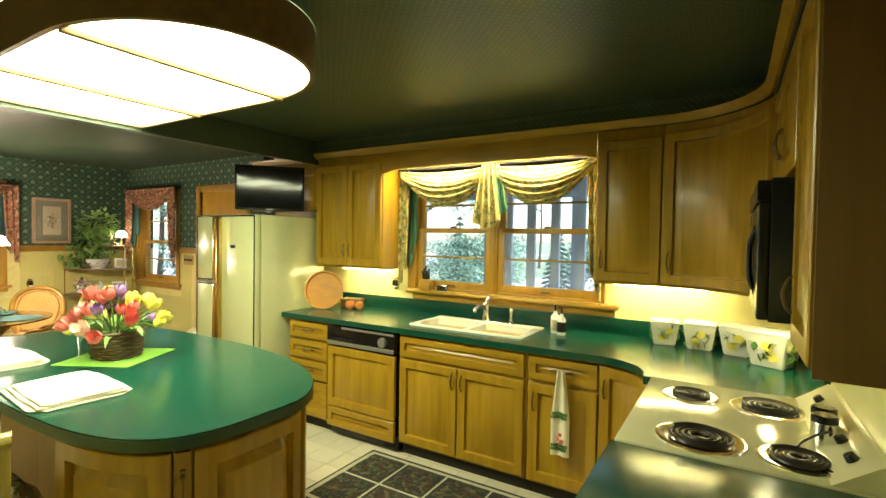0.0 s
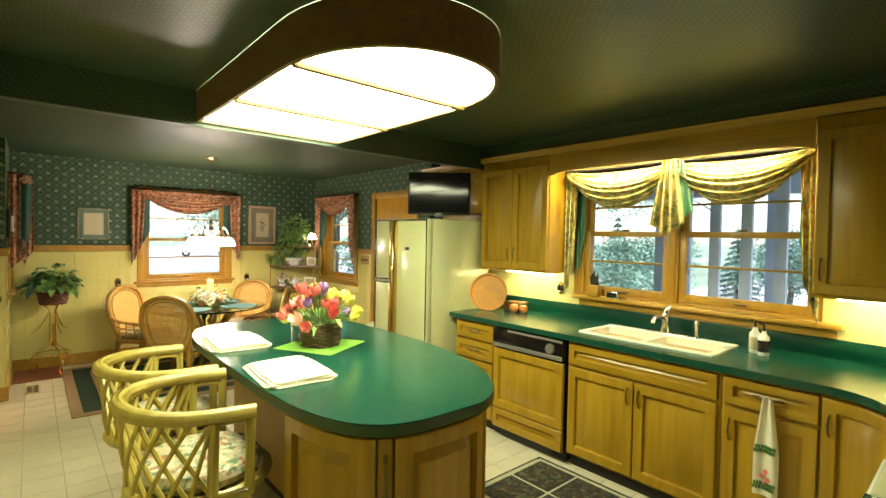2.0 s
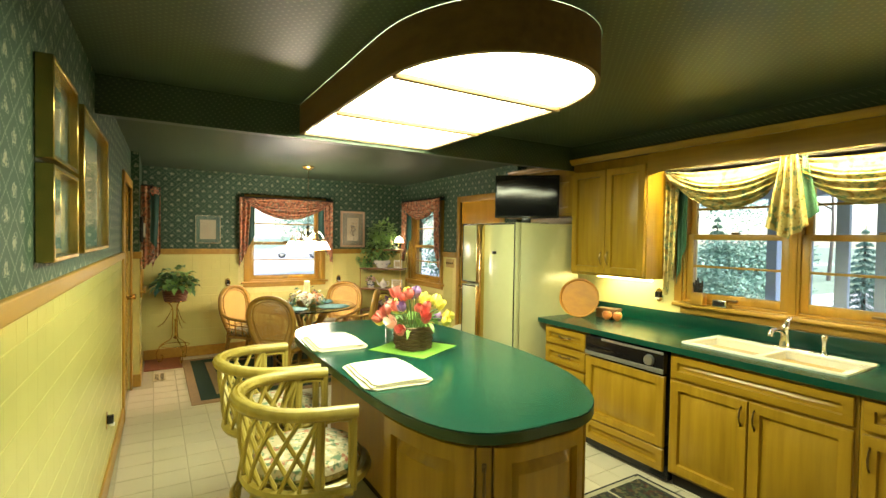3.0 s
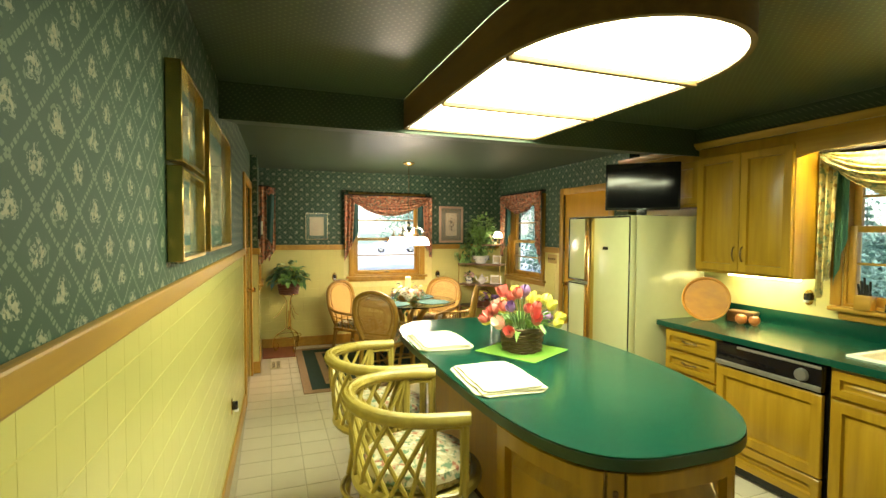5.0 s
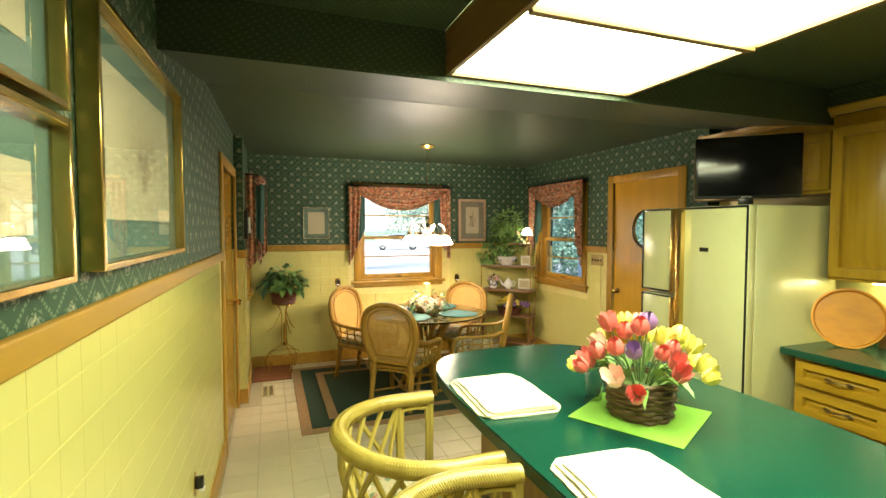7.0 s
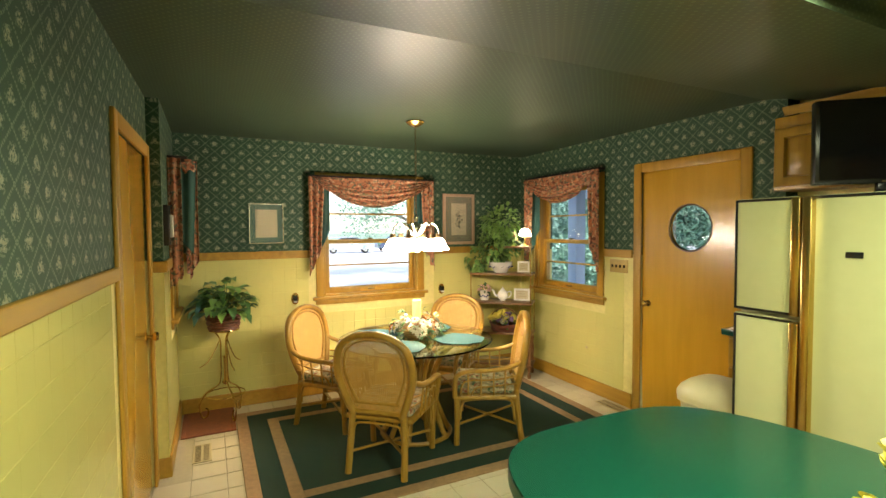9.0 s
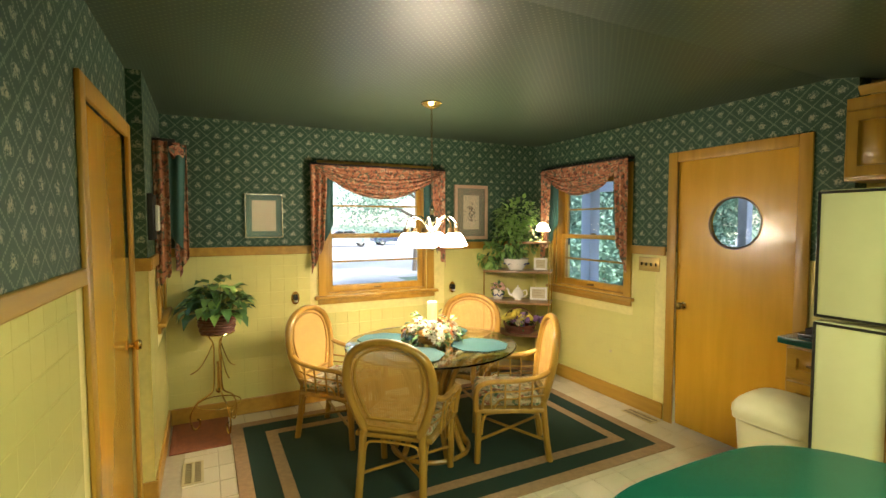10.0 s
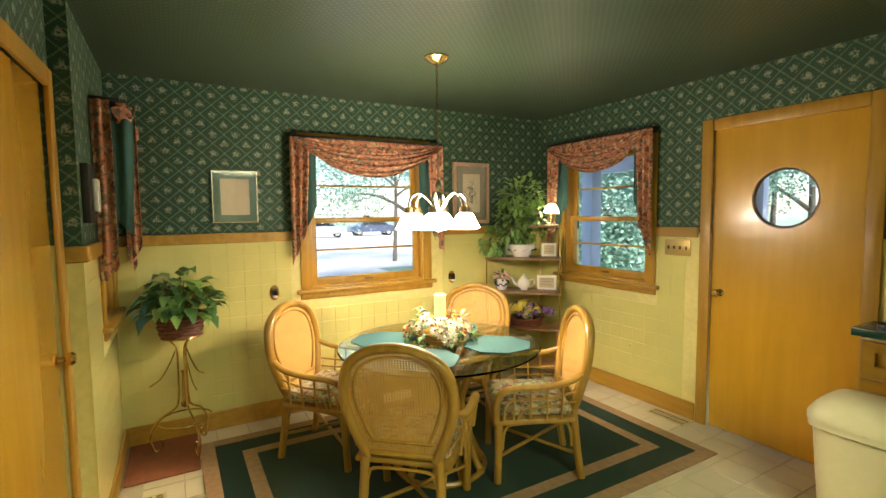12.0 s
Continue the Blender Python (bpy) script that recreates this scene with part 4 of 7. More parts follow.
M_pur = plain("purple petal", (0.24, 0.13, 0.32), 0.5, 0, 0.3, 20, 0.05)
M_pink = plain("pink petal", (0.6, 0.08, 0.2), 0.5, 0, 0.3, 20, 0.05)
M_wht = plain("white petal", (0.66, 0.62, 0.5), 0.5, 0, 0.1, 20, 0.05)
M_orange = plain("orange petal", (0.75, 0.25, 0.05), 0.5, 0, 0.3, 20, 0.05)
M_cloth = plain("cream cloth", (0.68, 0.62, 0.47), 0.9, 0, 0.05, 80, 0.25)
M_lime = plain("lime felt", (0.2, 0.42, 0.05), 0.9, 0, 0.1, 120, 0.2)
M_teal = plain("teal woven mat", (0.022, 0.085, 0.085), 0.85, 0, 0.15, 160, 0.4)
M_china = plain("white china", (0.78, 0.75, 0.7), 0.12, 0, 0.03, 20, 0)
M_blue = plain("blue glaze", (0.05, 0.07, 0.25), 0.15, 0, 0.3)
M_bulb = emit("frosted shade, lit", (1.0, 0.83, 0.64), 24.0)
M_bulb2 = emit("small shade, lit", (1.0, 0.85, 0.6), 6.0)
M_ivory = plain("ivory plastic", (0.5, 0.42, 0.22), 0.35)
M_bin = plain("cream plastic", (0.53, 0.49, 0.31), 0.35, 0, 0.04)
M_paperw = plain("aged paper", (0.5, 0.43, 0.28), 0.85, 0, 0.08, 30, 0.05)
M_ink = plain("sepia ink", (0.4, 0.31, 0.19), 0.85, 0, 0.3, 60)
M_matg = plain("green picture mat", (0.1, 0.17, 0.13), 0.85, 0, 0.06)
M_inkd = plain("dark ink", (0.1, 0.09, 0.06), 0.85, 0, 0.3, 60)
M_matgrey = plain("olive picture mat", (0.2, 0.19, 0.13), 0.8, 0, 0.05)
M_silver = plain("silver frame", (0.6, 0.58, 0.52), 0.2, 1.0, 0.05)
M_pinkf = plain("rose wood frame", (0.42, 0.27, 0.17), 0.4, 0, 0.15)
M_brown = wood("brown shelf wood", (0.16, 0.07, 0.025), (0.27, 0.13, 0.05), "x", 0.35, 0.3)
M_bowlw = wood("orange turned wood", (0.5, 0.19, 0.001), (0.62, 0.27, 0.002), "x", 0.5, 0.0)
M_apple = plain("apple skin", (0.65, 0.22, 0.06), 0.3, 0, 0.4, 12)
M_clear = Mat("clear glass", 0.02)
M_clear.b.inputs["Transmission Weight"].default_value = 1.0
M_clear.b.inputs["IOR"].default_value = 1.3
M_clear = M_clear.m
M_tglass = Mat("glass table top", 0.02)
M_tglass.b.inputs["Transmission Weight"].default_value = 1.0
M_tglass.b.inputs["IOR"].default_value = 1.45
M_tglass.b.inputs["Base Color"].default_value = (0.85, 0.95, 0.9, 1)
M_tglass = M_tglass.m


def cane_material():
    k = Mat("woven cane", 0.5)
    sep = k.t.nodes.new("ShaderNodeSeparateXYZ")
    k.link(k.pos(True), sep.inputs[0])
    fa = k.math("ABSOLUTE", k.math("SUBTRACT", k.math("FRACT", k.math("DIVIDE", sep.outputs[0], 0.013)), 0.5))
    fb = k.math("ABSOLUTE", k.math("SUBTRACT", k.math("FRACT", k.math("DIVIDE", sep.outputs[2], 0.013)), 0.5))
    hole = k.math("LESS_THAN", k.math("MAXIMUM", fa, fb), 0.22)
    k.color(k.mix(k.noise(12, 3, None, True), (0.42, 0.235, 0.065), (0.58, 0.35, 0.105)))
    k.link(k.math("SUBTRACT", 1.0, hole), k.b.inputs["Alpha"])
    k.bump(k.math("ADD", fa, fb), 0.4)
    return k.m


M_cane = cane_material()

# ---- rugs ----
def carpet(name, x0, x1, y0, y1, bands, label, h=0.009):
    """Concentric bands (inset, material); the middle takes the last."""
    r = thing(name, label, "rug", pose((x0 + x1) / 2, (y0 + y1) / 2, 0.001))
    cx, cy = (x0 + x1) / 2, (y0 + y1) / 2
    w, d = (x1 - x0) / 2, (y1 - y0) / 2
    for i, (ins, mt) in enumerate(bands):
        nxt = bands[i + 1][0] if i + 1 < len(bands) else None
        a, b = w - ins, d - ins
        bm = B()
        if nxt is None:
            box(bm, -a, a, -b, b, 0, h)
            part("field", bm, mt, r)
        else:
            a2, b2 = w - nxt, d - nxt
            box(bm, -a, a, -b, -b2, 0, h, 0.002, 1)
            box(bm, -a, a, b2, b, 0, h, 0.002, 1)
            box(bm, -a, -a2, -b2, b2, 0, h)
            box(bm, a2, a, -b2, b2, 0, h)
            part("border", bm, mt, r)
    return r


carpet("area_rug", -7.46, -5.68, 1.79, 4.54, [(0, M_rug_t), (0.085, M_rug_g), (0.23, M_rug_t), (0.31, M_rug_g)], "dark green rug with tan border stripes under the table")
carpet("small_mat", -7.66, -7.13, 1.4, 1.785, [(0, M_redmat), (0.03, M_redmat)], "small russet mat under the plant stand")
KM = [(0, M_rug_g), (0.02, plain("beige mat border", (0.42, 0.38, 0.26), 0.95, 0, 0.2, 150, 0.4)), (0.05, plain("black mat", (0.02, 0.02, 0.018), 0.95, 0, 0.3, 150, 0.4))]
KM[0] = (0, KM[2][1])
km = carpet("kitchen_mat", -2.85, -1.55, 3.55, 4.26, KM, "black kitchen mat with fruit squares and beige border")
M_matline = KM[1][1]
M_fruit = fabric("fruit print", ((0.03, 0.03, 0.025), (0.13, 0.1, 0.05), (0.07, 0.03, 0.02), (0.06, 0.075, 0.04)), 24)
for i in range(4):
    for j in range(2):
        cx, cy = -0.47 + i * 0.313, -0.155 + j * 0.31
        part("square", box(B(), cx - 0.13, cx + 0.13, cy - 0.125, cy + 0.125, 0.009, 0.0115), M_fruit, km, "dark fruit picture square")
bm = B()
for i in range(5):
    x = -0.6265 + i * 0.313
    box(bm, x - 0.006, x + 0.006, -0.3, 0.3, 0.009, 0.0112)
box(bm, -0.62, 0.62, -0.006, 0.006, 0.009, 0.011)
part("lattice_line", bm, M_matline, km)


# ---- dining chairs ----
def back_at(z):
    """How far the chair's back leans at height z."""
    return -0.205 - max(0, z - 0.44) * 0.14


def dining_chair(m):
    c = thing("dining_chair", "honey rattan armchair with oval cane back and floral cushion", "chair", m, "chairs round the glass table")
    outline = [(-0.16, 0.45), (-0.2, 0.55), (-0.245, 0.72), (-0.25, 0.85), (-0.215, 0.98), (-0.12, 1.06), (0, 1.085), (0.12, 1.06), (0.215, 0.98), (0.25, 0.85), (0.245, 0.72), (0.2, 0.55), (0.16, 0.45)]
    pts = spline([(x, back_at(z), z) for x, z in outline], 5)
    fr = tube(B(), pts, 0.026, 10)
    tube(fr, [(-0.17, back_at(0.47), 0.47), (0.17, back_at(0.47), 0.47)], 0.018)
    tube(fr, [(-0.15, back_at(0.53), 0.545), (0.15, back_at(0.53), 0.545)], 0.012)
    inner = spline([(x * 0.8, back_at(0.545 + (z - 0.45) * 0.78), 0.545 + (z - 0.45) * 0.78) for x, z in outline], 4)
    tube(fr, inner, 0.009, 6)
    part("backrest_frame", fr, M_rattan, c)
    cn = B()
    cen = cn.verts.new((0, back_at(0.8), 0.8))
    vs = [cn.verts.new((p.x * 0.95, p.y, p.z - 0.004)) for p in pts]
    for a_, b_ in zip(vs, vs[1:] + vs[:1]):
        cn.faces.new((cen, a_, b_))
    part("cane_panel", cn, M_cane, c, "woven cane panel")
    seat = B()
    prism(seat, [(-0.23, -0.2), (0.23, -0.2), (0.255, 0.22), (0.2, 0.25), (-0.2, 0.25), (-0.255, 0.22)], 0.395, 0.435, 0.012)
    part("seat_frame", seat, M_rattan, c)
    cu_ = B()
    box(cu_, -0.22, 0.22, -0.19, 0.235, 0.437, 0.515, 0.033, 4)
    part("seat_cushion", cu_, M_seat, c, "floral seat cushion")
    for s in (-1, 1):
        arm = spline([(s * 0.243, back_at(0.74), 0.74), (s * 0.275, -0.15, 0.69), (s * 0.285, 0.0, 0.665), (s * 0.285, 0.14, 0.655), (s * 0.28, 0.215, 0.62), (s * 0.265, 0.235, 0.54), (s * 0.25, 0.235, 0.42)], 5)
        part("armrest", tube(B(), arm, 0.02, 9), M_rattan, c)
        low = spline([(s * 0.22, -0.21, 0.6), (s * 0.262, -0.05, 0.58), (s * 0.27, 0.12, 0.575), (s * 0.265, 0.18, 0.54), (s * 0.26, 0.195, 0.44)], 4)
        fw = tube(B(), low, 0.008, 6)
        low2 = spline([(s * 0.225, -0.205, 0.535), (s * 0.258, -0.02, 0.52), (s * 0.262, 0.08, 0.51), (s * 0.258, 0.12, 0.44)], 4)
        tube(fw, low2, 0.007, 6)
        for y, zt in ((-0.12, 0.68), (-0.04, 0.665), (0.05, 0.655), (0.14, 0.65)):
            tube(fw, [(s * 0.255, y, 0.44), (s * 0.278, y, zt)], 0.007, 6)
        part("arm_fretwork", fw, M_rattan, c)
        part("leg", tube(B(), [(s * 0.225, 0.225, 0.0), (s * 0.23, 0.22, 0.2), (s * 0.235, 0.22, 0.43)], [0.021, 0.021, 0.024], 9), M_rattan, c)
        part("leg", tube(B(), spline([(s * 0.19, -0.25, 0.0), (s * 0.185, -0.225, 0.2), (s * 0.175, -0.205, 0.47)], 3), 0.022, 9), M_rattan, c)
    br = B()
    for (xa, ya), (xb, yb) in (((-0.19, -0.215), (0.19, -0.215)), ((-0.225, 0.22), (0.225, 0.22)), ((-0.19, -0.215), (-0.225, 0.22)), ((0.19, -0.215), (0.225, 0.22))):
        A, Z = Vector((xa, ya, 0)), Vector((xb, yb, 0))
        d = Z - A
        tube(br, spline([A + d * 0.05 + Vector((0, 0, 0.22)), A + d * 0.08 + Vector((0, 0, 0.34)), A + d * 0.2 + Vector((0, 0, 0.385)), A + d * 0.8 + Vector((0, 0, 0.385)), A + d * 0.92 + Vector((0, 0, 0.34)), A + d * 0.95 + Vector((0, 0, 0.22))], 4), 0.009, 6)
    part("bracket", br, M_rattan, c)
    c.scale = (1, 1, 0.84)
    sx = B()
    tube(sx, [(-0.19, -0.235, 0.16), (0.226, 0.222, 0.16)], 0.011, 7)
    tube(sx, [(0.19, -0.235, 0.175), (-0.226, 0.222, 0.175)], 0.011, 7)
    part("stretcher", sx, M_rattan, c)
    return c


TX, TY = -6.44, 3.02


def facing(x, y, fx, fy):
    """A pose on the floor whose +y looks along (fx, fy)."""
    return pose(x, y, 0.0105, 0, 0, math.degrees(math.atan2(fy, fx)) - 90)


ch = dining_chair(facing(-6.13, 2.70, -0.745, 0.665))
copy_thing(ch, facing(-6.2, 3.5, -0.48, -0.88))
copy_thing(ch, facing(-6.97, 2.53, 0.72, 0.69))
copy_thing(ch, facing(-6.98, 3.55, 0.66, -0.75))

# glass dining table
tb = thing("dining_table", "round glass table on a rattan pedestal", "table", pose(TX, TY, 0.0105))
bm = lathe(B(), [(0, 0.722), (0.575, 0.722), (0.582, 0.728), (0.575, 0.734), (0, 0.734)], 64)
part("tabletop", bm, M_tglass, tb, "clear round glass top with polished edge")
for i in range(10):
    a = 2 * math.pi * i / 10
    c_, s_ = math.cos(a), math.sin(a)
    pts = spline([(0.26 * c_, 0.26 * s_, 0.0), (0.2 * c_, 0.2 * s_, 0.12), (0.13 * c_, 0.13 * s_, 0.36), (0.2 * c_, 0.2 * s_, 0.58), (0.33 * c_, 0.33 * s_, 0.715)], 5)
    part("pole", tube(B(), pts, 0.02, 8), M_rattan, tb)
for r_, z_ in ((0.33, 0.705), (0.135, 0.36), (0.26, 0.02)):
    rg = B()
    tube(rg, [(r_ * math.cos(2 * math.pi * i / 32), r_ * math.sin(2 * math.pi * i / 32), z_) for i in range(32)], 0.016, 8, True)
    part("ring", rg, M_rattan, tb)
for a in (-42, 50, 138, 228):
    x, y = TX + 0.335 * math.cos(radians(a)), TY + 0.335 * math.sin(radians(a))
    pm = prism(B(), [(0.2 * math.cos(radians(22.5 + 45 * i)), 0.185 * math.sin(radians(22.5 + 45 * i))) for i in range(8)], 0, 0.005, 0.0015)
    o = part("placemat", pm, M_teal)
    o.matrix_world = pose(x, y, 0.746, 0, 0, a)
    tagged(o, "octagonal teal woven placemat on the glass table", "placemat", "placemats on the glass table")


# ---- flowers ----
def leaf_into(bm, at, way, size, width=0.45, curl=0.25):
    """One pointed, folded leaf."""
    way = Vector(way).normalized()
    side = way.cross(Vector((0, 0, 1)))
    if side.length < 1e-3:
        side = Vector((1, 0, 0))
    side.normalize()
    upv = side.cross(way)
    at = Vector(at)
    a = bm.verts.new(at)
    ms = [bm.verts.new(at + way * size * 0.45 + upv * size * 0.05), bm.verts.new(at + way * size * 0.8 - upv * size * curl * 0.3)]
    l = [bm.verts.new(at + way * size * t_ + side * size * width * w_ + upv * size * 0.12) for t_, w_ in ((0.3, 0.5), (0.65, 0.4))]
    r = [bm.verts.new(at + way * size * t_ - side * size * width * w_ + upv * size * 0.12) for t_, w_ in ((0.3, 0.5), (0.65, 0.4))]
    tip = bm.verts.new(at + way * size - upv * size * curl)
    for q in ((a, l[0], ms[0]), (a, ms[0], r[0]), (l[0], l[1], ms[1], ms[0]), (r[0], ms[0], ms[1], r[1]), (l[1], tip, ms[1]), (r[1], ms[1], tip)):
        bm.faces.new(q)


def tulip_into(bm, at, way, s, spread=0.3):
    """A half-open tulip head: six cupped petals."""
    z = Vector(way).normalized()
    x = z.orthogonal().normalized()
    y = z.cross(x)
    at = Vector(at)
    b0 = bm.verts.new(at - z * s * 0.1)
    for i in range(6):
        a = i * math.pi / 3 + (0.2 if i % 2 else 0)
        ro = 1.0 if i % 2 else 0.86
        prev = None
        for t_, r_, w_ in ((0, 0.2, 0.4), (0.2, 0.48, 0.62), (0.5, 0.6, 0.62), (0.8, 0.42 + spread * 0.3, 0.5), (1.0, spread, 0.2)):
            c_ = at + z * s * 1.15 * t_
            pts = [c_ + s * r_ * ro * (math.cos(a + d) * x + math.sin(a + d) * y) for d in (-w_, 0, w_)]
            cur = [bm.verts.new(p_) for p_ in pts]
            if not prev:
                bm.faces.new((b0, cur[0], cur[1]))
                bm.faces.new((b0, cur[1], cur[2]))
            if prev:
                bm.faces.new((prev[0], prev[1], cur[1], cur[0]))
                bm.faces.new((prev[1], prev[2], cur[2], cur[1]))
            prev = cur


def daisy_into(bm, at, way, s, n=10):
    z = Vector(way).normalized()
    x = z.orthogonal().normalized()
    y = z.cross(x)
    at = Vector(at)
    c0 = bm.verts.new(at)
    for i in range(n):
        a = 2 * math.pi * i / n
        d = math.cos(a) * x + math.sin(a) * y
        e = -math.sin(a) * x + math.cos(a) * y
        v1 = bm.verts.new(at + d * s * 0.6 + e * s * 0.2 + z * s * 0.12)
        v2 = bm.verts.new(at + d * s - z * s * 0.03)
        v3 = bm.verts.new(at + d * s * 0.6 - e * s * 0.2 + z * s * 0.12)
        bm.faces.new((c0, v1, v2, v3))


def woven_basket(name, h, r0, r1, mt, parent, rows=9):
    """Coiled strands round upright stakes, open at the top."""
    body = part(name, lathe(B(), [(0, 0.002), (r0 * 0.97, 0.002), (r1 * 0.97, h * 0.95), (r1 * 0.9, h * 0.95), (r0 * 0.9, 0.01), (0, 0.01)], 32), mt, parent)
    for j in range(rows):
        bm = B()
        z = h * (j + 0.5) / rows
        r = r0 + (r1 - r0) * z / h
        pts = []
        for i in range(40):
            a = 2 * math.pi * i / 40
            rr = r + 0.005 * math.sin(a * 10 + j * math.pi)
            pts.append((rr * math.cos(a), rr * math.sin(a), z + 0.003 * math.sin(3 * a + j)))
        tube(bm, pts, h / rows * 0.55, 6, True)
        part("strand", bm, mt, body)
    return body


M_pink = plain("pale pink petal", (0.78, 0.5, 0.42), 0.5, 0, 0.25, 20, 0.05)
rng = random.Random(5)
BX, BY = -3.335, 2.81
tulips = thing("tulip_basket", "dark wicker basket of coral, yellow and purple tulips", "flower basket", pose(BX, BY, 0.9145))
woven_basket("basket", 0.135, 0.1, 0.115, M_wicker, tulips)
st_, lf_ = B(), B()
lathe(st_, [(0, 0.118), (0.1, 0.118), (0.108, 0.11)], 20)
for i in range(34):
    a = i * 2.4 + rng.uniform(-0.3, 0.3)
    rr = math.sqrt((i + 0.5) / 34)
    tip = Vector((0.215 * rr * math.cos(a), 0.215 * rr * math.sin(a), 0.285 - 0.15 * rr * rr + rng.uniform(-0.04, 0.04)))
    base = Vector((0.06 * rr * math.cos(a), 0.06 * rr * math.sin(a), 0.115))
    sb_ = B()
    tube(sb_, spline([base, base.lerp(tip, 0.5) + Vector((0, 0, 0.03)), tip], 3), 0.003, 5)
    part("stem", sb_, M_stem, tulips)
    way = (tip - base) + Vector((0, 0, 0.08))
    # coral towards the dining end, yellow towards the window
    side = tip.x * -0.55 + tip.y * 0.83 + rng.uniform(-0.12, 0.12)
    k = "purple_tulip" if i % 9 == 0 else "pink_tulip" if i % 11 == 1 else ("yellow_tulip" if side > -0.07 else "coral_tulip")
    hd = B()
    tulip_into(hd, tip, way, rng.uniform(0.044, 0.058), rng.choice((0.25, 0.34, 0.5, 0.66)))
    part(k, hd, {"coral_tulip": M_red, "pink_tulip": M_pink, "yellow_tulip": M_yel, "purple_tulip": M_pur}[k], tulips)
for i in range(30):
    a = rng.uniform(0, 2 * math.pi)
    p_ = (0.09 * math.cos(a), 0.09 * math.sin(a), 0.12 + rng.uniform(0, 0.05))
    leaf_into(lf_, p_, (math.cos(a), math.sin(a), rng.uniform(-0.3, 1.0)), rng.uniform(0.07, 0.13), 0.3)
part("moss", st_, M_stem, tulips)
part("leaves", lf_, M_leaf_l, tulips)
gl = thing("glass_tumbler", "frosted drinking glass behind the tulip basket", "glass", pose(-3.5, 2.74, 0.911))
part("cup", lathe(B(), [(0, 0.002), (0.03, 0.002), (0.036, 0.12), (0.033, 0.12), (0.028, 0.008), (0, 0.008)], 20), M_clear, gl)
o = part("felt_napkin", box(B(), -0.187, 0.187, -0.187, 0.187, 0, 0.003, 0.001, 1), M_lime)
o.matrix_world = pose(-3.33, 2.81, 0.911, 0, 0, 29)
tagged(o, "lime green felt square under the tulip basket", "napkin")


def cloth_mat(x, y, turn, label):
    """A folded cream place mat with a loose frayed napkin on it."""
    t = thing("folded_placemat", label, "placemat", pose(x, y, 0.911, 0, 0, turn), "place settings on the island")
    r_ = random.Random(int(x * 100))

    def ragged(w, d, z0, z1, cut=0.0, dx=0.0, dy=0.0):
        c = cut
        corner = [(-w + c, -d), (w - c, -d), (w, -d + c), (w, d - c), (w - c, d), (-w + c, d), (-w, d - c), (-w, -d + c)] if c else [(-w, -d), (w, -d), (w, d), (-w, d)]
        pts = []
        for (xa, ya), (xb, yb) in zip(corner, corner[1:] + corner[:1]):
            n_ = max(2, int(math.hypot(xb - xa, yb - ya) / 0.035))
            for i in range(n_):
                u = i / n_
                pts.append((dx + xa + (xb - xa) * u + r_.uniform(-0.004, 0.004), dy + ya + (yb - ya) * u + r_.uniform(-0.004, 0.004)))
        return prism(B(), pts, z0, z1, 0.0018, 1)

    def swell(bm_):
        """Lets the cloth lie in soft waves."""
        for v in bm_.verts:
            v.co.z += 0.0022 * (1 + math.sin(v.co.x * 31 + v.co.y * 17)) if v.co.z > 0.005 else 0.0
        return bm_

    part("mat", ragged(0.225, 0.165, 0, 0.005, 0.045), M_cloth, t)
    part("napkin", swell(ragged(0.2, 0.14, 0.0055, 0.012, 0.0, 0.012, -0.006)), M_cloth, t)
    part("napkin_fold", swell(ragged(0.195, 0.132, 0.0125, 0.02, 0.02, 0.014, -0.002)), M_cloth, t)
    return t


cloth_mat(-2.92, 2.445, -4, "folded cream cloth place mat on the island")
cloth_mat(-3.68, 2.44, -4, "folded cream cloth place mat on the island")


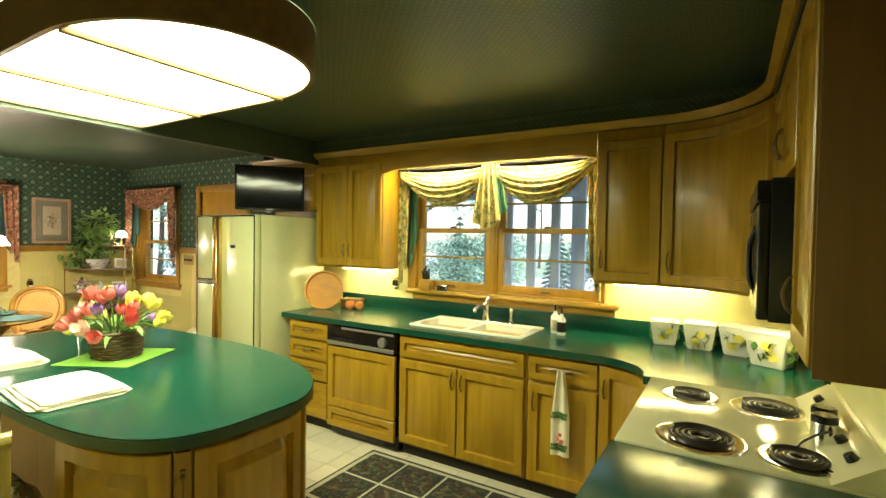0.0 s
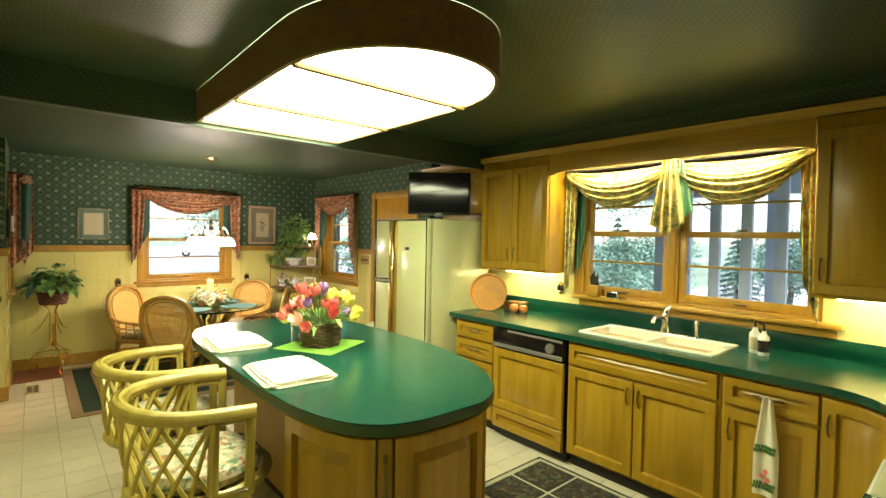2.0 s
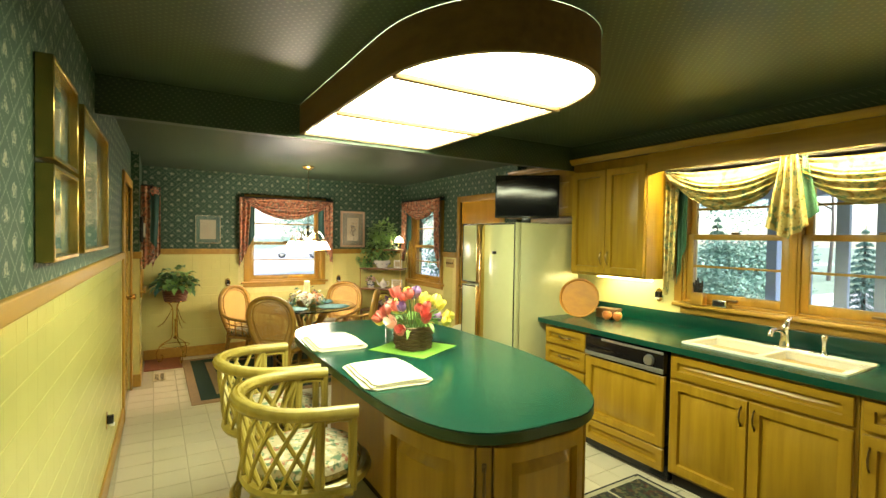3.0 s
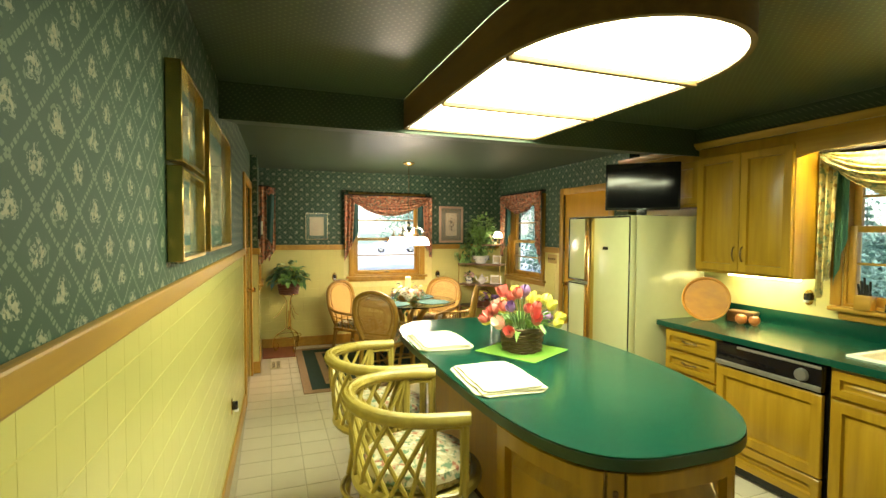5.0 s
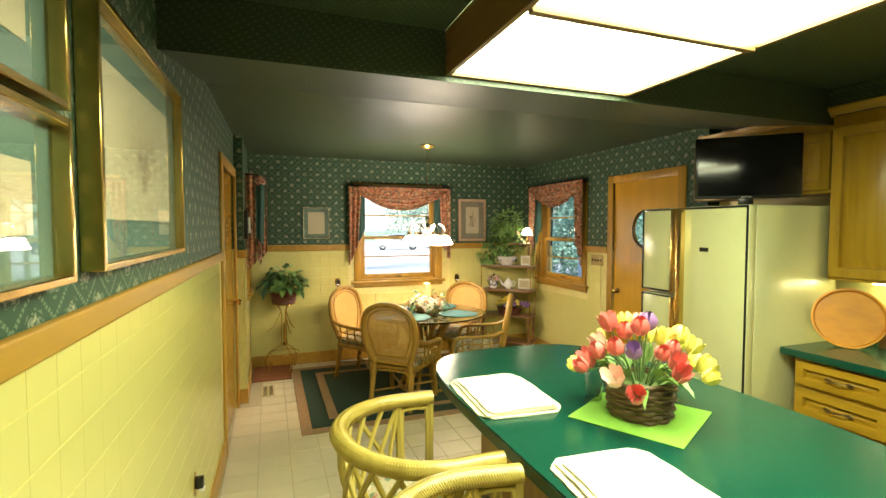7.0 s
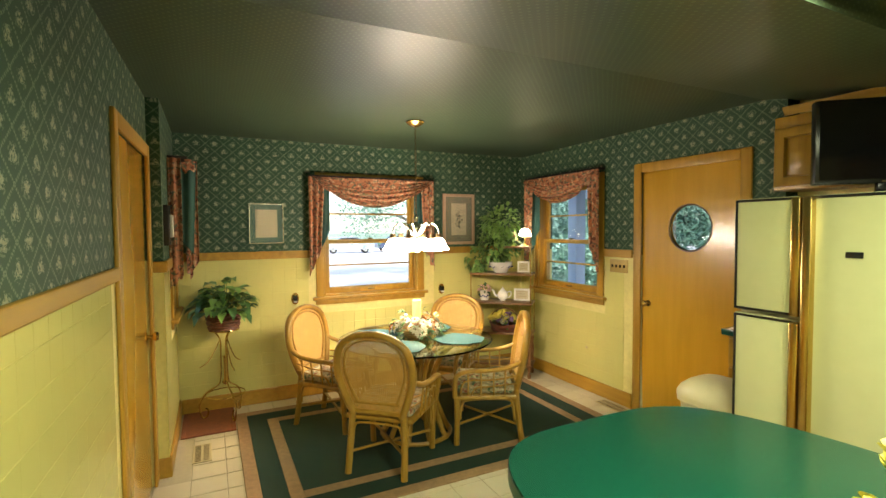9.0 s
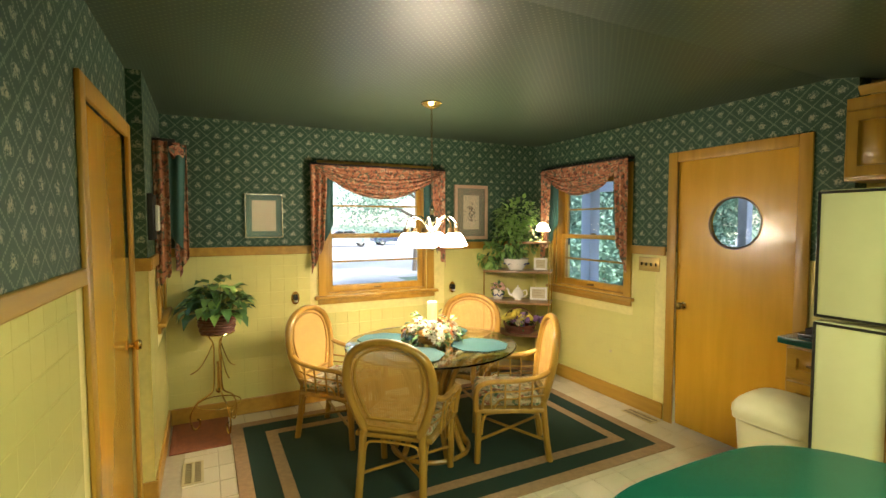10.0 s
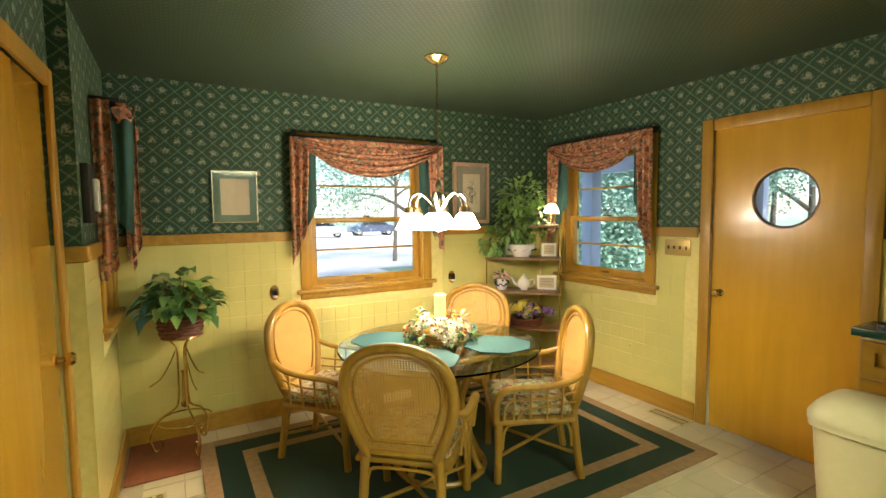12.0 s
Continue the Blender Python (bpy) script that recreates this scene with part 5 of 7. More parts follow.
# ---- bar stools ----
def bar_stool(m):
    s = thing("bar_stool", "yellow rattan barrel stool with lattice back and floral seat", "bar stool", m, "stools along the island")
    def hoop(a, r, z):
        return (r * math.sin(a), -r * math.cos(a), z)
    A = radians(118)
    def rail_pt(t, z, r=0.285):
        a = -A + 2 * A * t
        if abs(a) > radians(95):
            ex = (abs(a) - radians(95)) * r
            return (math.copysign(r * math.sin(radians(95)), a), r * 0.087 + ex, z)
        return hoop(a, r, z)
    top = [rail_pt(i / 36, 0.955 - 0.02 * abs(i / 36 - 0.5) * 2) for i in range(37)]
    rl = tube(B(), top, 0.029, 10)
    part("top_rail", rl, M_rattan_y, s)
    wr = B()
    P = [Vector(p) for p in top]
    for i in range(1, 150):
        t = i / 150 * 36
        k = min(35, int(t))
        c0 = P[k].lerp(P[k + 1], t - k)
        d = (P[k + 1] - P[k]).normalized()
        n = d.cross(Vector((0, 0, 1))).normalized()
        loop_ = []
        for q in range(8):
            a = 2 * math.pi * q / 8
            loop_.append(c0 + 0.0295 * (math.cos(a) * n + math.sin(a) * Vector((0, 0, 1))) + d * 0.012 * math.sin(a))
        tube(wr, loop_, 0.0016, 3, True)
    part("rail_binding", wr, M_rattan_y, s)
    part("seat_ring", tube(B(), [hoop(2 * math.pi * i / 40, 0.25, 0.6) for i in range(40)], 0.024, 8, True), M_rattan_y, s)
    lat = B()
    n = 13
    for i in range(n):
        for dirn in (-1, 1):
            t0 = (i + 0.5) / n
            t1 = t0 + dirn * 0.17
            if 0.1 < t0 < 0.9:
                t1 = min(0.88, max(0.12, t1))
                pts = []
                for q in range(5):
                    u = q / 4
                    r_ = 0.25 + 0.035 * u + dirn * 0.006
                    pts.append(rail_pt(t0 + (t1 - t0) * u, 0.6 + 0.335 * u, r_))
                tube(lat, pts, 0.0095, 6)
    part("lattice", lat, M_rattan_y, s)
    for sd in (0, 1):
        t = 0.12 if sd == 0 else 0.88
        sg = -1 if sd == 0 else 1
        part("post", tube(B(), [rail_pt(t, 0.6, 0.25), rail_pt(t, 0.93)], 0.018, 8), M_rattan_y, s)
        lp = B()
        x, y0, y1 = sg * 0.275, 0.02, 0.115
        rect = spline([(x, y0, 0.63), (x, y1 - 0.02, 0.63), (x, y1, 0.66), (x, y1, 0.87), (x, y1 - 0.02, 0.9), (x, y0, 0.9), (x, y0 - 0.01, 0.87), (x, y0 - 0.01, 0.66)], 4, True)
        tube(lp, rect, 0.009, 6, True)
        tube(lp, [(x, 0.13, 0.6), (x, 0.13, 0.93)], 0.014, 7)
        tube(lp, [(sg * 0.24, 0.0, 0.6), (x, 0.13, 0.6)], 0.02, 7)
        part("arm_loop", lp, M_rattan_y, s)
    cu_ = lathe(B(), [(0, 0.61), (0.2, 0.61), (0.225, 0.625), (0.232, 0.655), (0.215, 0.685), (0.12, 0.705), (0, 0.708)], 32)
    part("seat_cushion", cu_, M_seat, s, "cream floral seat cushion")
    part("swivel", lathe(B(), [(0, 0.53), (0.12, 0.53), (0.12, 0.56), (0.2, 0.57), (0.2, 0.59), (0, 0.59)], 24), M_rattan_y, s)
    for a in (45, 135, 225, 315):
        c_, q_ = math.cos(radians(a)), math.sin(radians(a))
        part("leg", tube(B(), spline([(0.25 * c_, 0.25 * q_, 0.0), (0.21 * c_, 0.21 * q_, 0.25), (0.15 * c_, 0.15 * q_, 0.54)], 4), 0.02, 8), M_rattan_y, s)
    part("foot_ring", tube(B(), [(0.22 * math.cos(2 * math.pi * i / 32), 0.22 * math.sin(2 * math.pi * i / 32), 0.2) for i in range(32)], 0.014, 7, True), M_rattan_y, s)
    return s


bs = bar_stool(pose(-2.9, 2.07, 0, 0, 0, -6))
bs.scale = (1, 1, 0.945)
copy_thing(bs, pose(-3.53, 2.07, 0, 0, 0, 3))


# ---- chandelier ----
CHX, CHY = -6.48, 3.05
cd = thing("chandelier", "brass chandelier with six lit white glass bell shades", "chandelier", pose(CHX, CHY, 0))
part("canopy", lathe(B(), [(0, 2.378), (0.07, 2.378), (0.072, 2.37), (0.05, 2.352), (0.012, 2.335), (0, 2.335)], 28), M_gold, cd)
chn = B()
z = 2.34
i = 0
while z > 1.68:
    ring = []
    for q in range(10):
        a = 2 * math.pi * q / 10
        u, w_ = 0.007 * math.cos(a), 0.016 * math.sin(a)
        ring.append((u, 0, z + w_) if i % 2 else (0, u, z + w_))
    tube(chn, ring, 0.0022, 5, True)
    z -= 0.026
    i += 1
part("chain", chn, M_bronze, cd)
part("stem", lathe(B(), [(0, 1.69), (0.012, 1.68), (0.02, 1.65), (0.012, 1.62), (0.028, 1.59), (0.034, 1.56), (0.02, 1.52), (0.03, 1.48), (0.026, 1.44), (0.01, 1.41), (0.014, 1.39), (0, 1.37)], 20), M_silver, cd)
for i in range(6):
    a = 2 * math.pi * i / 6 + 0.35
    c_, s_ = math.cos(a), math.sin(a)
    pts = spline([(0.02 * c_, 0.02 * s_, 1.52), (0.07 * c_, 0.07 * s_, 1.58), (0.12 * c_, 0.12 * s_, 1.61), (0.165 * c_, 0.165 * s_, 1.58), (0.18 * c_, 0.18 * s_, 1.525)], 5)
    arm = part("arm", tube(B(), pts, 0.007, 7), M_silver, cd)
    part("socket", lathe(B(), [(0, 1.53), (0.02, 1.53), (0.024, 1.505), (0.022, 1.49), (0, 1.49)], 16, (0.18 * c_, 0.18 * s_, 0)), M_bronze, arm)
    prof = [(0.022, 1.495), (0.036, 1.482), (0.05, 1.458), (0.06, 1.432), (0.076, 1.408), (0.073, 1.406), (0.056, 1.432), (0.046, 1.456), (0.032, 1.48), (0.018, 1.49)]
    part("shade", lathe(B(), prof, 24, (0.18 * c_, 0.18 * s_, 0)), M_bulb, arm, "lit white glass shade")


# ---- curtains ----
def swag_set(name, m, w, zt, drop, tail, mt, lin, label, left=True, right=True, depth=0.09, mid=None, scoop=0.0, wrap=False):
    """A swag on a board with pleated tails; the face looks along -y, x runs along the rail."""
    c = thing(name, label, "curtain", m)
    part("board", box(B(), -0.01, w + 0.01, -depth, -0.004, zt, zt + 0.018, 0.003), M_dark, c)
    spans = [(0.02, w - 0.02)] if not mid else [(0.02, mid + 0.03), (mid - 0.03, w - 0.02)]
    for x0, x1 in spans:
        def fn(u, v, x0=x0, x1=x1):
            s = 4 * u * (1 - u)
            lo = drop * (0.1 + 0.9 * s ** 1.05)
            zz = zt - scoop * s - v * lo
            fold = 0.022 * math.sin(v * (7.5 + 2 * s) * 2 * math.pi * 0.75) * (0.12 + 1.1 * max(0.0, min(1.0, (v - 0.35) / 0.3)))
            gather = (1 - s) * 0.02 * math.sin(v * 30)
            sag = 0.035 * math.sin(math.pi * v) * s
            return (x0 + u * (x1 - x0), -depth - 0.004 - sag - fold - gather, zz - 0.012 * s * math.sin(v * 9))
        o = part("swag", grid(B(), 40, 34, fn), mt, c, angle=180)
        sm = o.modifiers.new("thickness", "SOLIDIFY")
        sm.thickness = 0.003
    for on, x, sg in ((left, -0.015, 1), (right, w + 0.015, -1)):
        if not on:
            continue
        tw = 0.11 if mid else 0.15

        def tl(u, v, x=x, sg=sg):
            ln = tail * (1 - 0.28 * u)
            pl = 0.022 * math.sin(u * 5 * math.pi)
            return (x + sg * (u * tw * (1 - 0.25 * v)), -depth * 0.75 - pl - 0.012, zt - v * ln + 0.02 * math.sin(u * 15) * v)
        o = part("tail", grid(B(), 26, 16, tl), mt, c, angle=180)
        sm = o.modifiers.new("thickness", "SOLIDIFY")
        sm.thickness = 0.003

        def ln_(u, v, x=x, sg=sg):
            ln = tail * 0.9 * (0.95 - 0.35 * u)
            return (x + sg * ((0.05 if mid else 0.06) + u * tw * (0.62 if mid else 0.95)), -0.035 - 0.012 * math.sin(u * 12), zt - v * ln)
        o = part("lining", grid(B(), 18, 10, ln_), lin, c, "teal lining panel", angle=180)
        sm = o.modifiers.new("thickness", "SOLIDIFY")
        sm.thickness = 0.003
    if wrap:
        def rt(u, v):
            return (-0.02 + 0.012 * math.sin(u * 11), -0.006 - u * 0.085, zt - v * tail * (1 - 0.1 * u) + 0.012 * math.sin(u * 13) * v)
        o = part("return", grid(B(), 22, 14, rt), mt, c, "floral side fold wrapping the board's end", angle=180)
        o.modifiers.new("thickness", "SOLIDIFY").thickness = 0.003

        def rl(u, v):
            return (0.07 + 0.01 * math.sin(u * 8), -0.085 - u * 0.1 * (1 - 0.3 * v), zt - 0.02 - v * tail * (0.62 + 0.1 * u))
        o = part("return_lining", grid(B(), 14, 12, rl), lin, c, "teal lining fold", angle=180)
        o.modifiers.new("thickness", "SOLIDIFY").thickness = 0.003

        def rf(u, v):
            return (0.1 + 0.012 * math.sin(u * 10), -0.13 - u * 0.06, zt - v * tail * (0.9 - 0.1 * u))
        o = part("inner_tail", grid(B(), 14, 12, rf), mt, c, angle=180)
        o.modifiers.new("thickness", "SOLIDIFY").thickness = 0.003
    if mid:
        def jb(u, v):
            wd = 0.055 + 0.1 * v
            return (mid + (u - 0.5) * 2 * wd * 0.75, -depth - 0.05 - 0.03 * math.sin(u * 7 * math.pi) - 0.02 * v, zt + 0.02 - v * (0.52 - 0.16 * abs(u - 0.5)))
        o = part("jabot", grid(B(), 30, 14, jb), mt, c, "gathered centre jabot", angle=180)
        sm = o.modifiers.new("thickness", "SOLIDIFY")
        sm.thickness = 0.003

        def jl(u, v):
            return (mid + 0.055 + u * (0.03 + 0.07 * v), -depth - 0.03 - 0.012 * math.sin(u * 9), zt - v * (0.40 - 0.06 * u))
        o = part("jabot_lining", grid(B(), 12, 10, jl), lin, c, "green lining of the jabot", angle=180)
    return c


swag_set("far_window_curtain", pose(F, 2.47, 0, 0, 0, 90), 1.24, 2.055, 0.27, 0.92, M_drape, M_lining, "coral floral swag curtain over the street window")
swag_set("corner_window_curtain", pose(-7.47, BD, 0), 1.09, 2.095, 0.27, 0.96, M_drape, M_lining, "coral floral swag curtain over the porch window")
swag_set("side_window_curtain", pose(-7.02, L2, 0, 0, 0, 180), 0.62, 2.08, 0.25, 0.93, M_drape, M_lining, "coral floral curtain on the side window", False, True, 0.13, wrap=True)
swag_set("sink_window_curtain", pose(-3.09, BK, 0), 1.65, 2.09, 0.27, 1.0, M_drape_y, M_lining_g, "gold floral double swag over the sink window", True, True, 0.15, 0.85, 0.03)


# ---- pictures ----
M_pglass = Mat("picture glass", 0.02)
M_pglass.b.inputs["Transmission Weight"].default_value = 1.0
M_pglass.b.inputs["IOR"].default_value = 1.45
M_pglass = M_pglass.m


def framed(name, m, w, h, frame_mt, mat_mt, border, label, fw=0.014, ink=1, fd=0.026, dark=None):
    """A framed print on a wall; local x along the wall, face towards -y."""
    p = thing(name, label, "picture", m)
    fr_ = B()
    for x0, x1, z0, z1 in ((0, fw, 0, h), (w - fw, w, 0, h), (fw, w - fw, 0, fw), (fw, w - fw, h - fw, h)):
        box(fr_, x0, x1, -fd, -0.001, z0, z1, 0.002, 1)
    part("frame", fr_, frame_mt, p)
    part("mat", box(B(), fw, w - fw, -0.014, -0.002, fw, h - fw), mat_mt, p)
    b = border
    part("print", box(B(), b, w - b, -0.0165, -0.0142, b, h - b), M_paperw, p)
    r_ = random.Random(int(w * 1000 + h * 100))
    ik = B()
    pw, ph_ = (w - 2 * b) / 2, (h - 2 * b) / 2
    cx, cz = w / 2, h / 2 - ph_ * 0.55
    for i in range(90):
        a = r_.gauss(0, 0.55)
        d0 = r_.uniform(0.05, 0.95) * ph_ * 1.2
        dx, dz = math.sin(a), math.cos(a)
        px, pz = cx + dx * d0 * min(1.0, pw / ph_), cz + dz * d0
        ln, wd = r_.uniform(0.012, 0.03) * ink * 0.5, r_.uniform(0.0012, 0.004) * ink * 0.5
        a2 = a + r_.uniform(-0.9, 0.9)
        ex, ez = math.sin(a2), math.cos(a2)
        vs = [ik.verts.new((px + u_ * ex * ln + w_ * ez * wd, -0.0172, pz + u_ * ez * ln - w_ * ex * wd)) for u_, w_ in ((-0.5, 0), (0, 1), (0.5, 0), (0, -1))]
        ik.faces.new(vs)
    part("drawing", ik, dark or M_ink, p, "faint sepia drawing", smooth=False)
    g = part("glazing", box(B(), fw, w - fw, -0.0195, -0.0185, fw, h - fw), M_pglass, p)
    g.visible_shadow = False
    return p


framed("framed_print", pose(F, 1.945, 1.445, 0, 0, 90), 0.295, 0.36, M_silver, M_matg, 0.055, "silver-framed print with a green mat", 0.01)
framed("framed_engraving", pose(F, 3.86, 1.40, 0, 0, 90), 0.38, 0.54, M_pinkf, M_matgrey, 0.1, "rose-framed engraving of a tree", 0.03, 2.4, 0.026, M_inkd)
framed("framed_botanical", SOUTH @ pose(-2.6, L, 1.775, 0, 0, 180), 0.43, 0.295, M_gold, M_matg, 0.085, "brass-framed botanical print above the rail", 0.014, 2.2, 0.045)
framed("framed_botanical", SOUTH @ pose(-2.6, L, 1.476, 0, 0, 180), 0.43, 0.285, M_gold, M_matg, 0.085, "brass-framed botanical print above the rail", 0.014, 2.2, 0.045)
framed("large_framed_print", SOUTH @ pose(-3.17, L, 1.482, 0, 0, 180), 0.86, 0.58, M_gold, M_matg, 0.11, "large brass-framed landscape print", 0.016, 4.5, 0.045)

# ---- corner shelf and what stands on it ----
EM = pose(-7.42, 4.45, 0.0, 0, 0, 45)
et = thing("corner_etagere", "brown wooden corner shelf with brass uprights", "shelf", EM)
ew, ed = 0.33, 0.14
SH = (0.12, 0.45, 0.77, 1.075, 1.36)
for i, z in enumerate(SH):
    w_ = ew if i < 4 else ew * 0.92
    x0 = -w_ if i < 4 else 0.02
    part("shelf_board", box(B(), x0, w_, -ed, ed, z, z + 0.022, 0.006), M_brown, et)
for sx_ in (-1, 1):
    for sy_ in (-1, 1):
        prof = [(0, 0), (0.016, 0), (0.02, 0.03), (0.012, 0.06), (0.024, 0.12), (0.014, 0.2), (0.022, 0.27), (0.013, 0.34), (0.022, 0.40), (0.016, 0.45), (0, 0.45)]
        part("turned_post", lathe(B(), prof, 12, (sx_ * (ew - 0.03), sy_ * (ed - 0.03), 0)), M_brown, et)
        part("upright", tube(B(), [(sx_ * (ew - 0.012), sy_ * (ed - 0.012), 0.47), (sx_ * (ew - 0.012), sy_ * (ed - 0.012), 1.38 if sx_ > 0 else 1.09)], 0.006, 7), M_gold, et)


def on_shelf(u, v, k):
    p = EM @ Vector((u, v, SH[k] + 0.0225))
    return pose(p.x, p.y, p.z, 0, 0, 45)


def foliage(bm, centre, radius, n, size, rng_, droop=0.0, flat=0.8):
    for i in range(n):
        d = Vector((rng_.gauss(0, 1), rng_.gauss(0, 1), rng_.gauss(0, 1) * flat)).normalized() * radius * rng_.uniform(0.45, 1.0) ** 0.7
        at = Vector(centre) + d
        way = d.normalized() + Vector((rng_.uniform(-0.5, 0.5), rng_.uniform(-0.5, 0.5), rng_.uniform(-0.7, 0.3) - droop))
        leaf_into(bm, at, way, size * rng_.uniform(0.7, 1.25), 0.62, 0.3)


rg5 = random.Random(9)
iv = thing("ivy_bowl", "trailing ivy in a blue and white china bowl", "houseplant", on_shelf(-0.02, 0, 3))
part("bowl", lathe(B(), [(0, 0), (0.07, 0), (0.07, 0.012), (0.085, 0.03), (0.12, 0.075), (0.125, 0.105), (0.13, 0.11), (0.122, 0.112), (0.11, 0.08), (0, 0.05)], 32), M_china, iv, "white china bowl")
bm = B()
for i in range(9):
    a = 2 * math.pi * i / 9
    leaf_into(bm, (0.118 * math.cos(a), 0.118 * math.sin(a), 0.05), (-math.sin(a), math.cos(a), 0.5), 0.045, 0.7, 0.0)
part("painted_pattern", bm, M_blue, iv, "blue painted pattern")
bm = B()
foliage(bm, (-0.05, 0, 0.32), 0.2, 250, 0.06, rg5)
foliage(bm, (0.0, 0, 0.52), 0.2, 280, 0.06, rg5)
foliage(bm, (-0.25, -0.03, 0.14), 0.14, 170, 0.055, rg5, 0.6, 1.5)
foliage(bm, (0.1, -0.02, 0.22), 0.11, 70, 0.05, rg5, 0.3)
part("leaves", bm, M_leaf_l, iv)
# inner leaves take a darker green, which puts the clump's shade into colour
bm = B()
foliage(bm, (-0.06, 0, 0.26), 0.15, 130, 0.055, rg5)
foliage(bm, (-0.24, -0.02, 0.08), 0.09, 60, 0.05, rg5, 0.7, 1.6)
part("shaded_leaves", bm, M_leaf, iv, "inner leaves in darker green, standing in for shade")
vb = B()
for i in range(14):
    a = rg5.uniform(0, 6.28)
    tube(vb, spline([(0.03 * math.cos(a), 0.03 * math.sin(a), 0.08), (0.08 * math.cos(a), 0.08 * math.sin(a), 0.28), (0.13 * math.cos(a), 0.13 * math.sin(a), 0.3 + rg5.uniform(-0.15, 0.15))], 4), 0.003, 5)
part("vines", vb, M_stem, iv)

lp = thing("shelf_lamp", "small brass lamp with a lit white glass shade", "lamp", on_shelf(0.24, 0.0, 4))
part("base", lathe(B(), [(0, 0), (0.04, 0), (0.04, 0.008), (0.012, 0.015), (0.008, 0.1), (0, 0.1)], 20), M_gold, lp)
part("shade", lathe(B(), [(0.012, 0.185), (0.03, 0.18), (0.05, 0.155), (0.062, 0.12), (0.07, 0.1), (0.067, 0.1), (0.058, 0.122), (0.045, 0.155), (0.02, 0.175)], 24), M_bulb2, lp, "lit white glass shade")
part("rod", tube(B(), [(0, 0, 0.1), (0, 0, 0.16)], 0.005, 6), M_gold, lp)
for u_ in (-0.27, -0.21):
    cs = thing("candlestick", "small copper candlestick beside the ivy bowl", "candlestick", on_shelf(u_, -0.06, 3), "shelf candlesticks")
    part("foot", lathe(B(), [(0, 0), (0.018, 0), (0.018, 0.006), (0.008, 0.014), (0.008, 0.03), (0, 0.03)], 14), M_gold, cs)
    part("candle", lathe(B(), [(0, 0.03), (0.011, 0.03), (0.011, 0.12), (0, 0.124)], 12), M_wicker_red, cs, "russet candle")
fg = thing("rose_ornament", "pink and green flower ornament on the shelf", "ornament", on_shelf(0.12, 0.0, 4))
bm = B()
for i in range(7):
    tulip_into(bm, (rg5.uniform(-0.04, 0.04), rg5.uniform(-0.04, 0.04), rg5.uniform(0.03, 0.12)), (rg5.uniform(-1, 1), rg5.uniform(-1, 1), 1), 0.03)
part("blossoms", bm, M_pinkf, fg)
bm = B()
foliage(bm, (0.03, 0, 0.03), 0.07, 40, 0.05, rg5)
part("leaves", bm, M_leaf, fg)


def small_frame(m, w, h, label, name="photo_frame"):
    p = thing(name, label, "photo frame", m)
    part("frame", box(B(), -w / 2, w / 2, 0.0, 0.012, 0.0, h, 0.003), M_china, p)
    part("photo", box(B(), -w / 2 + 0.02, w / 2 - 0.02, -0.002, 0.0, 0.02, h - 0.02), M_paperw, p)
    part("strut", box(B(), -0.01, 0.01, 0.01, 0.06, 0.0, 0.01), M_white, p)
    bm = B()
    for i in range(3):
        box(bm, -w / 2 + 0.035, w / 2 - 0.04 - 0.01 * i, -0.0035, -0.002, h * 0.35 + i * 0.025, h * 0.35 + i * 0.025 + 0.006)
    part("writing", bm, M_ink, p, "unreadable lines of writing")
    return p


small_frame(on_shelf(0.22, 0.02, 3), 0.13, 0.12, "white-framed card leaning on the shelf")
small_frame(on_shelf(0.2, 0.04, 2), 0.17, 0.13, "cream plaque leaning on the shelf", "plaque")
jar = thing("flower_jar", "blue and white jar of pink flowers", "flower pot", on_shelf(-0.2, 0, 2))
part("jar", lathe(B(), [(0, 0), (0.04, 0), (0.048, 0.02), (0.05, 0.09), (0.055, 0.1), (0.048, 0.1), (0.04, 0.09), (0, 0.08)], 24), M_china, jar)
bm = B()
tube(bm, [(0.0505 * math.cos(i * math.pi / 12), 0.0505 * math.sin(i * math.pi / 12), 0.045 + 0.012 * math.sin(i * 1.5)) for i in range(24)], 0.006, 5, True)
part("glaze_band", bm, M_blue, jar, "blue glazed band")
bm = B()
for i in range(14):
    d = Vector((rg5.gauss(0, 1), rg5.gauss(0, 1), abs(rg5.gauss(0, 1)))).normalized()
    tulip_into(bm, Vector((0, 0, 0.1)) + d * 0.05, d, 0.026)
part("blossoms", bm, M_pink, jar)
bm = B()
foliage(bm, (0, 0, 0.11), 0.05, 26, 0.05, rg5)
part("leaves", bm, M_leaf, jar)
tp = thing("teapot", "white china teapot with gold trim", "teapot", on_shelf(0.0, 0, 2))
part("body", lathe(B(), [(0, 0), (0.035, 0), (0.03, 0.01), (0.055, 0.035), (0.058, 0.065), (0.04, 0.1), (0.025, 0.112), (0, 0.112)], 24), M_china, tp)
part("lid", lathe(B(), [(0.026, 0.112), (0.02, 0.125), (0.006, 0.132), (0.009, 0.145), (0, 0.15)], 20), M_china, tp)
part("spout", tube(B(), spline([(-0.05, 0, 0.045), (-0.085, 0, 0.06), (-0.095, 0, 0.095), (-0.115, 0, 0.115)], 4), [0.014] * 4 + [0.011] * 5 + [0.008] * 4, 8), M_china, tp)
part("handle", tube(B(), spline([(0.05, 0, 0.09), (0.085, 0, 0.1), (0.09, 0, 0.06), (0.055, 0, 0.03)], 4), 0.006, 7), M_china, tp)
fb = thing("fruit_flower_basket", "low wicker basket of yellow and purple flowers", "flower basket", on_shelf(0.02, 0, 1))
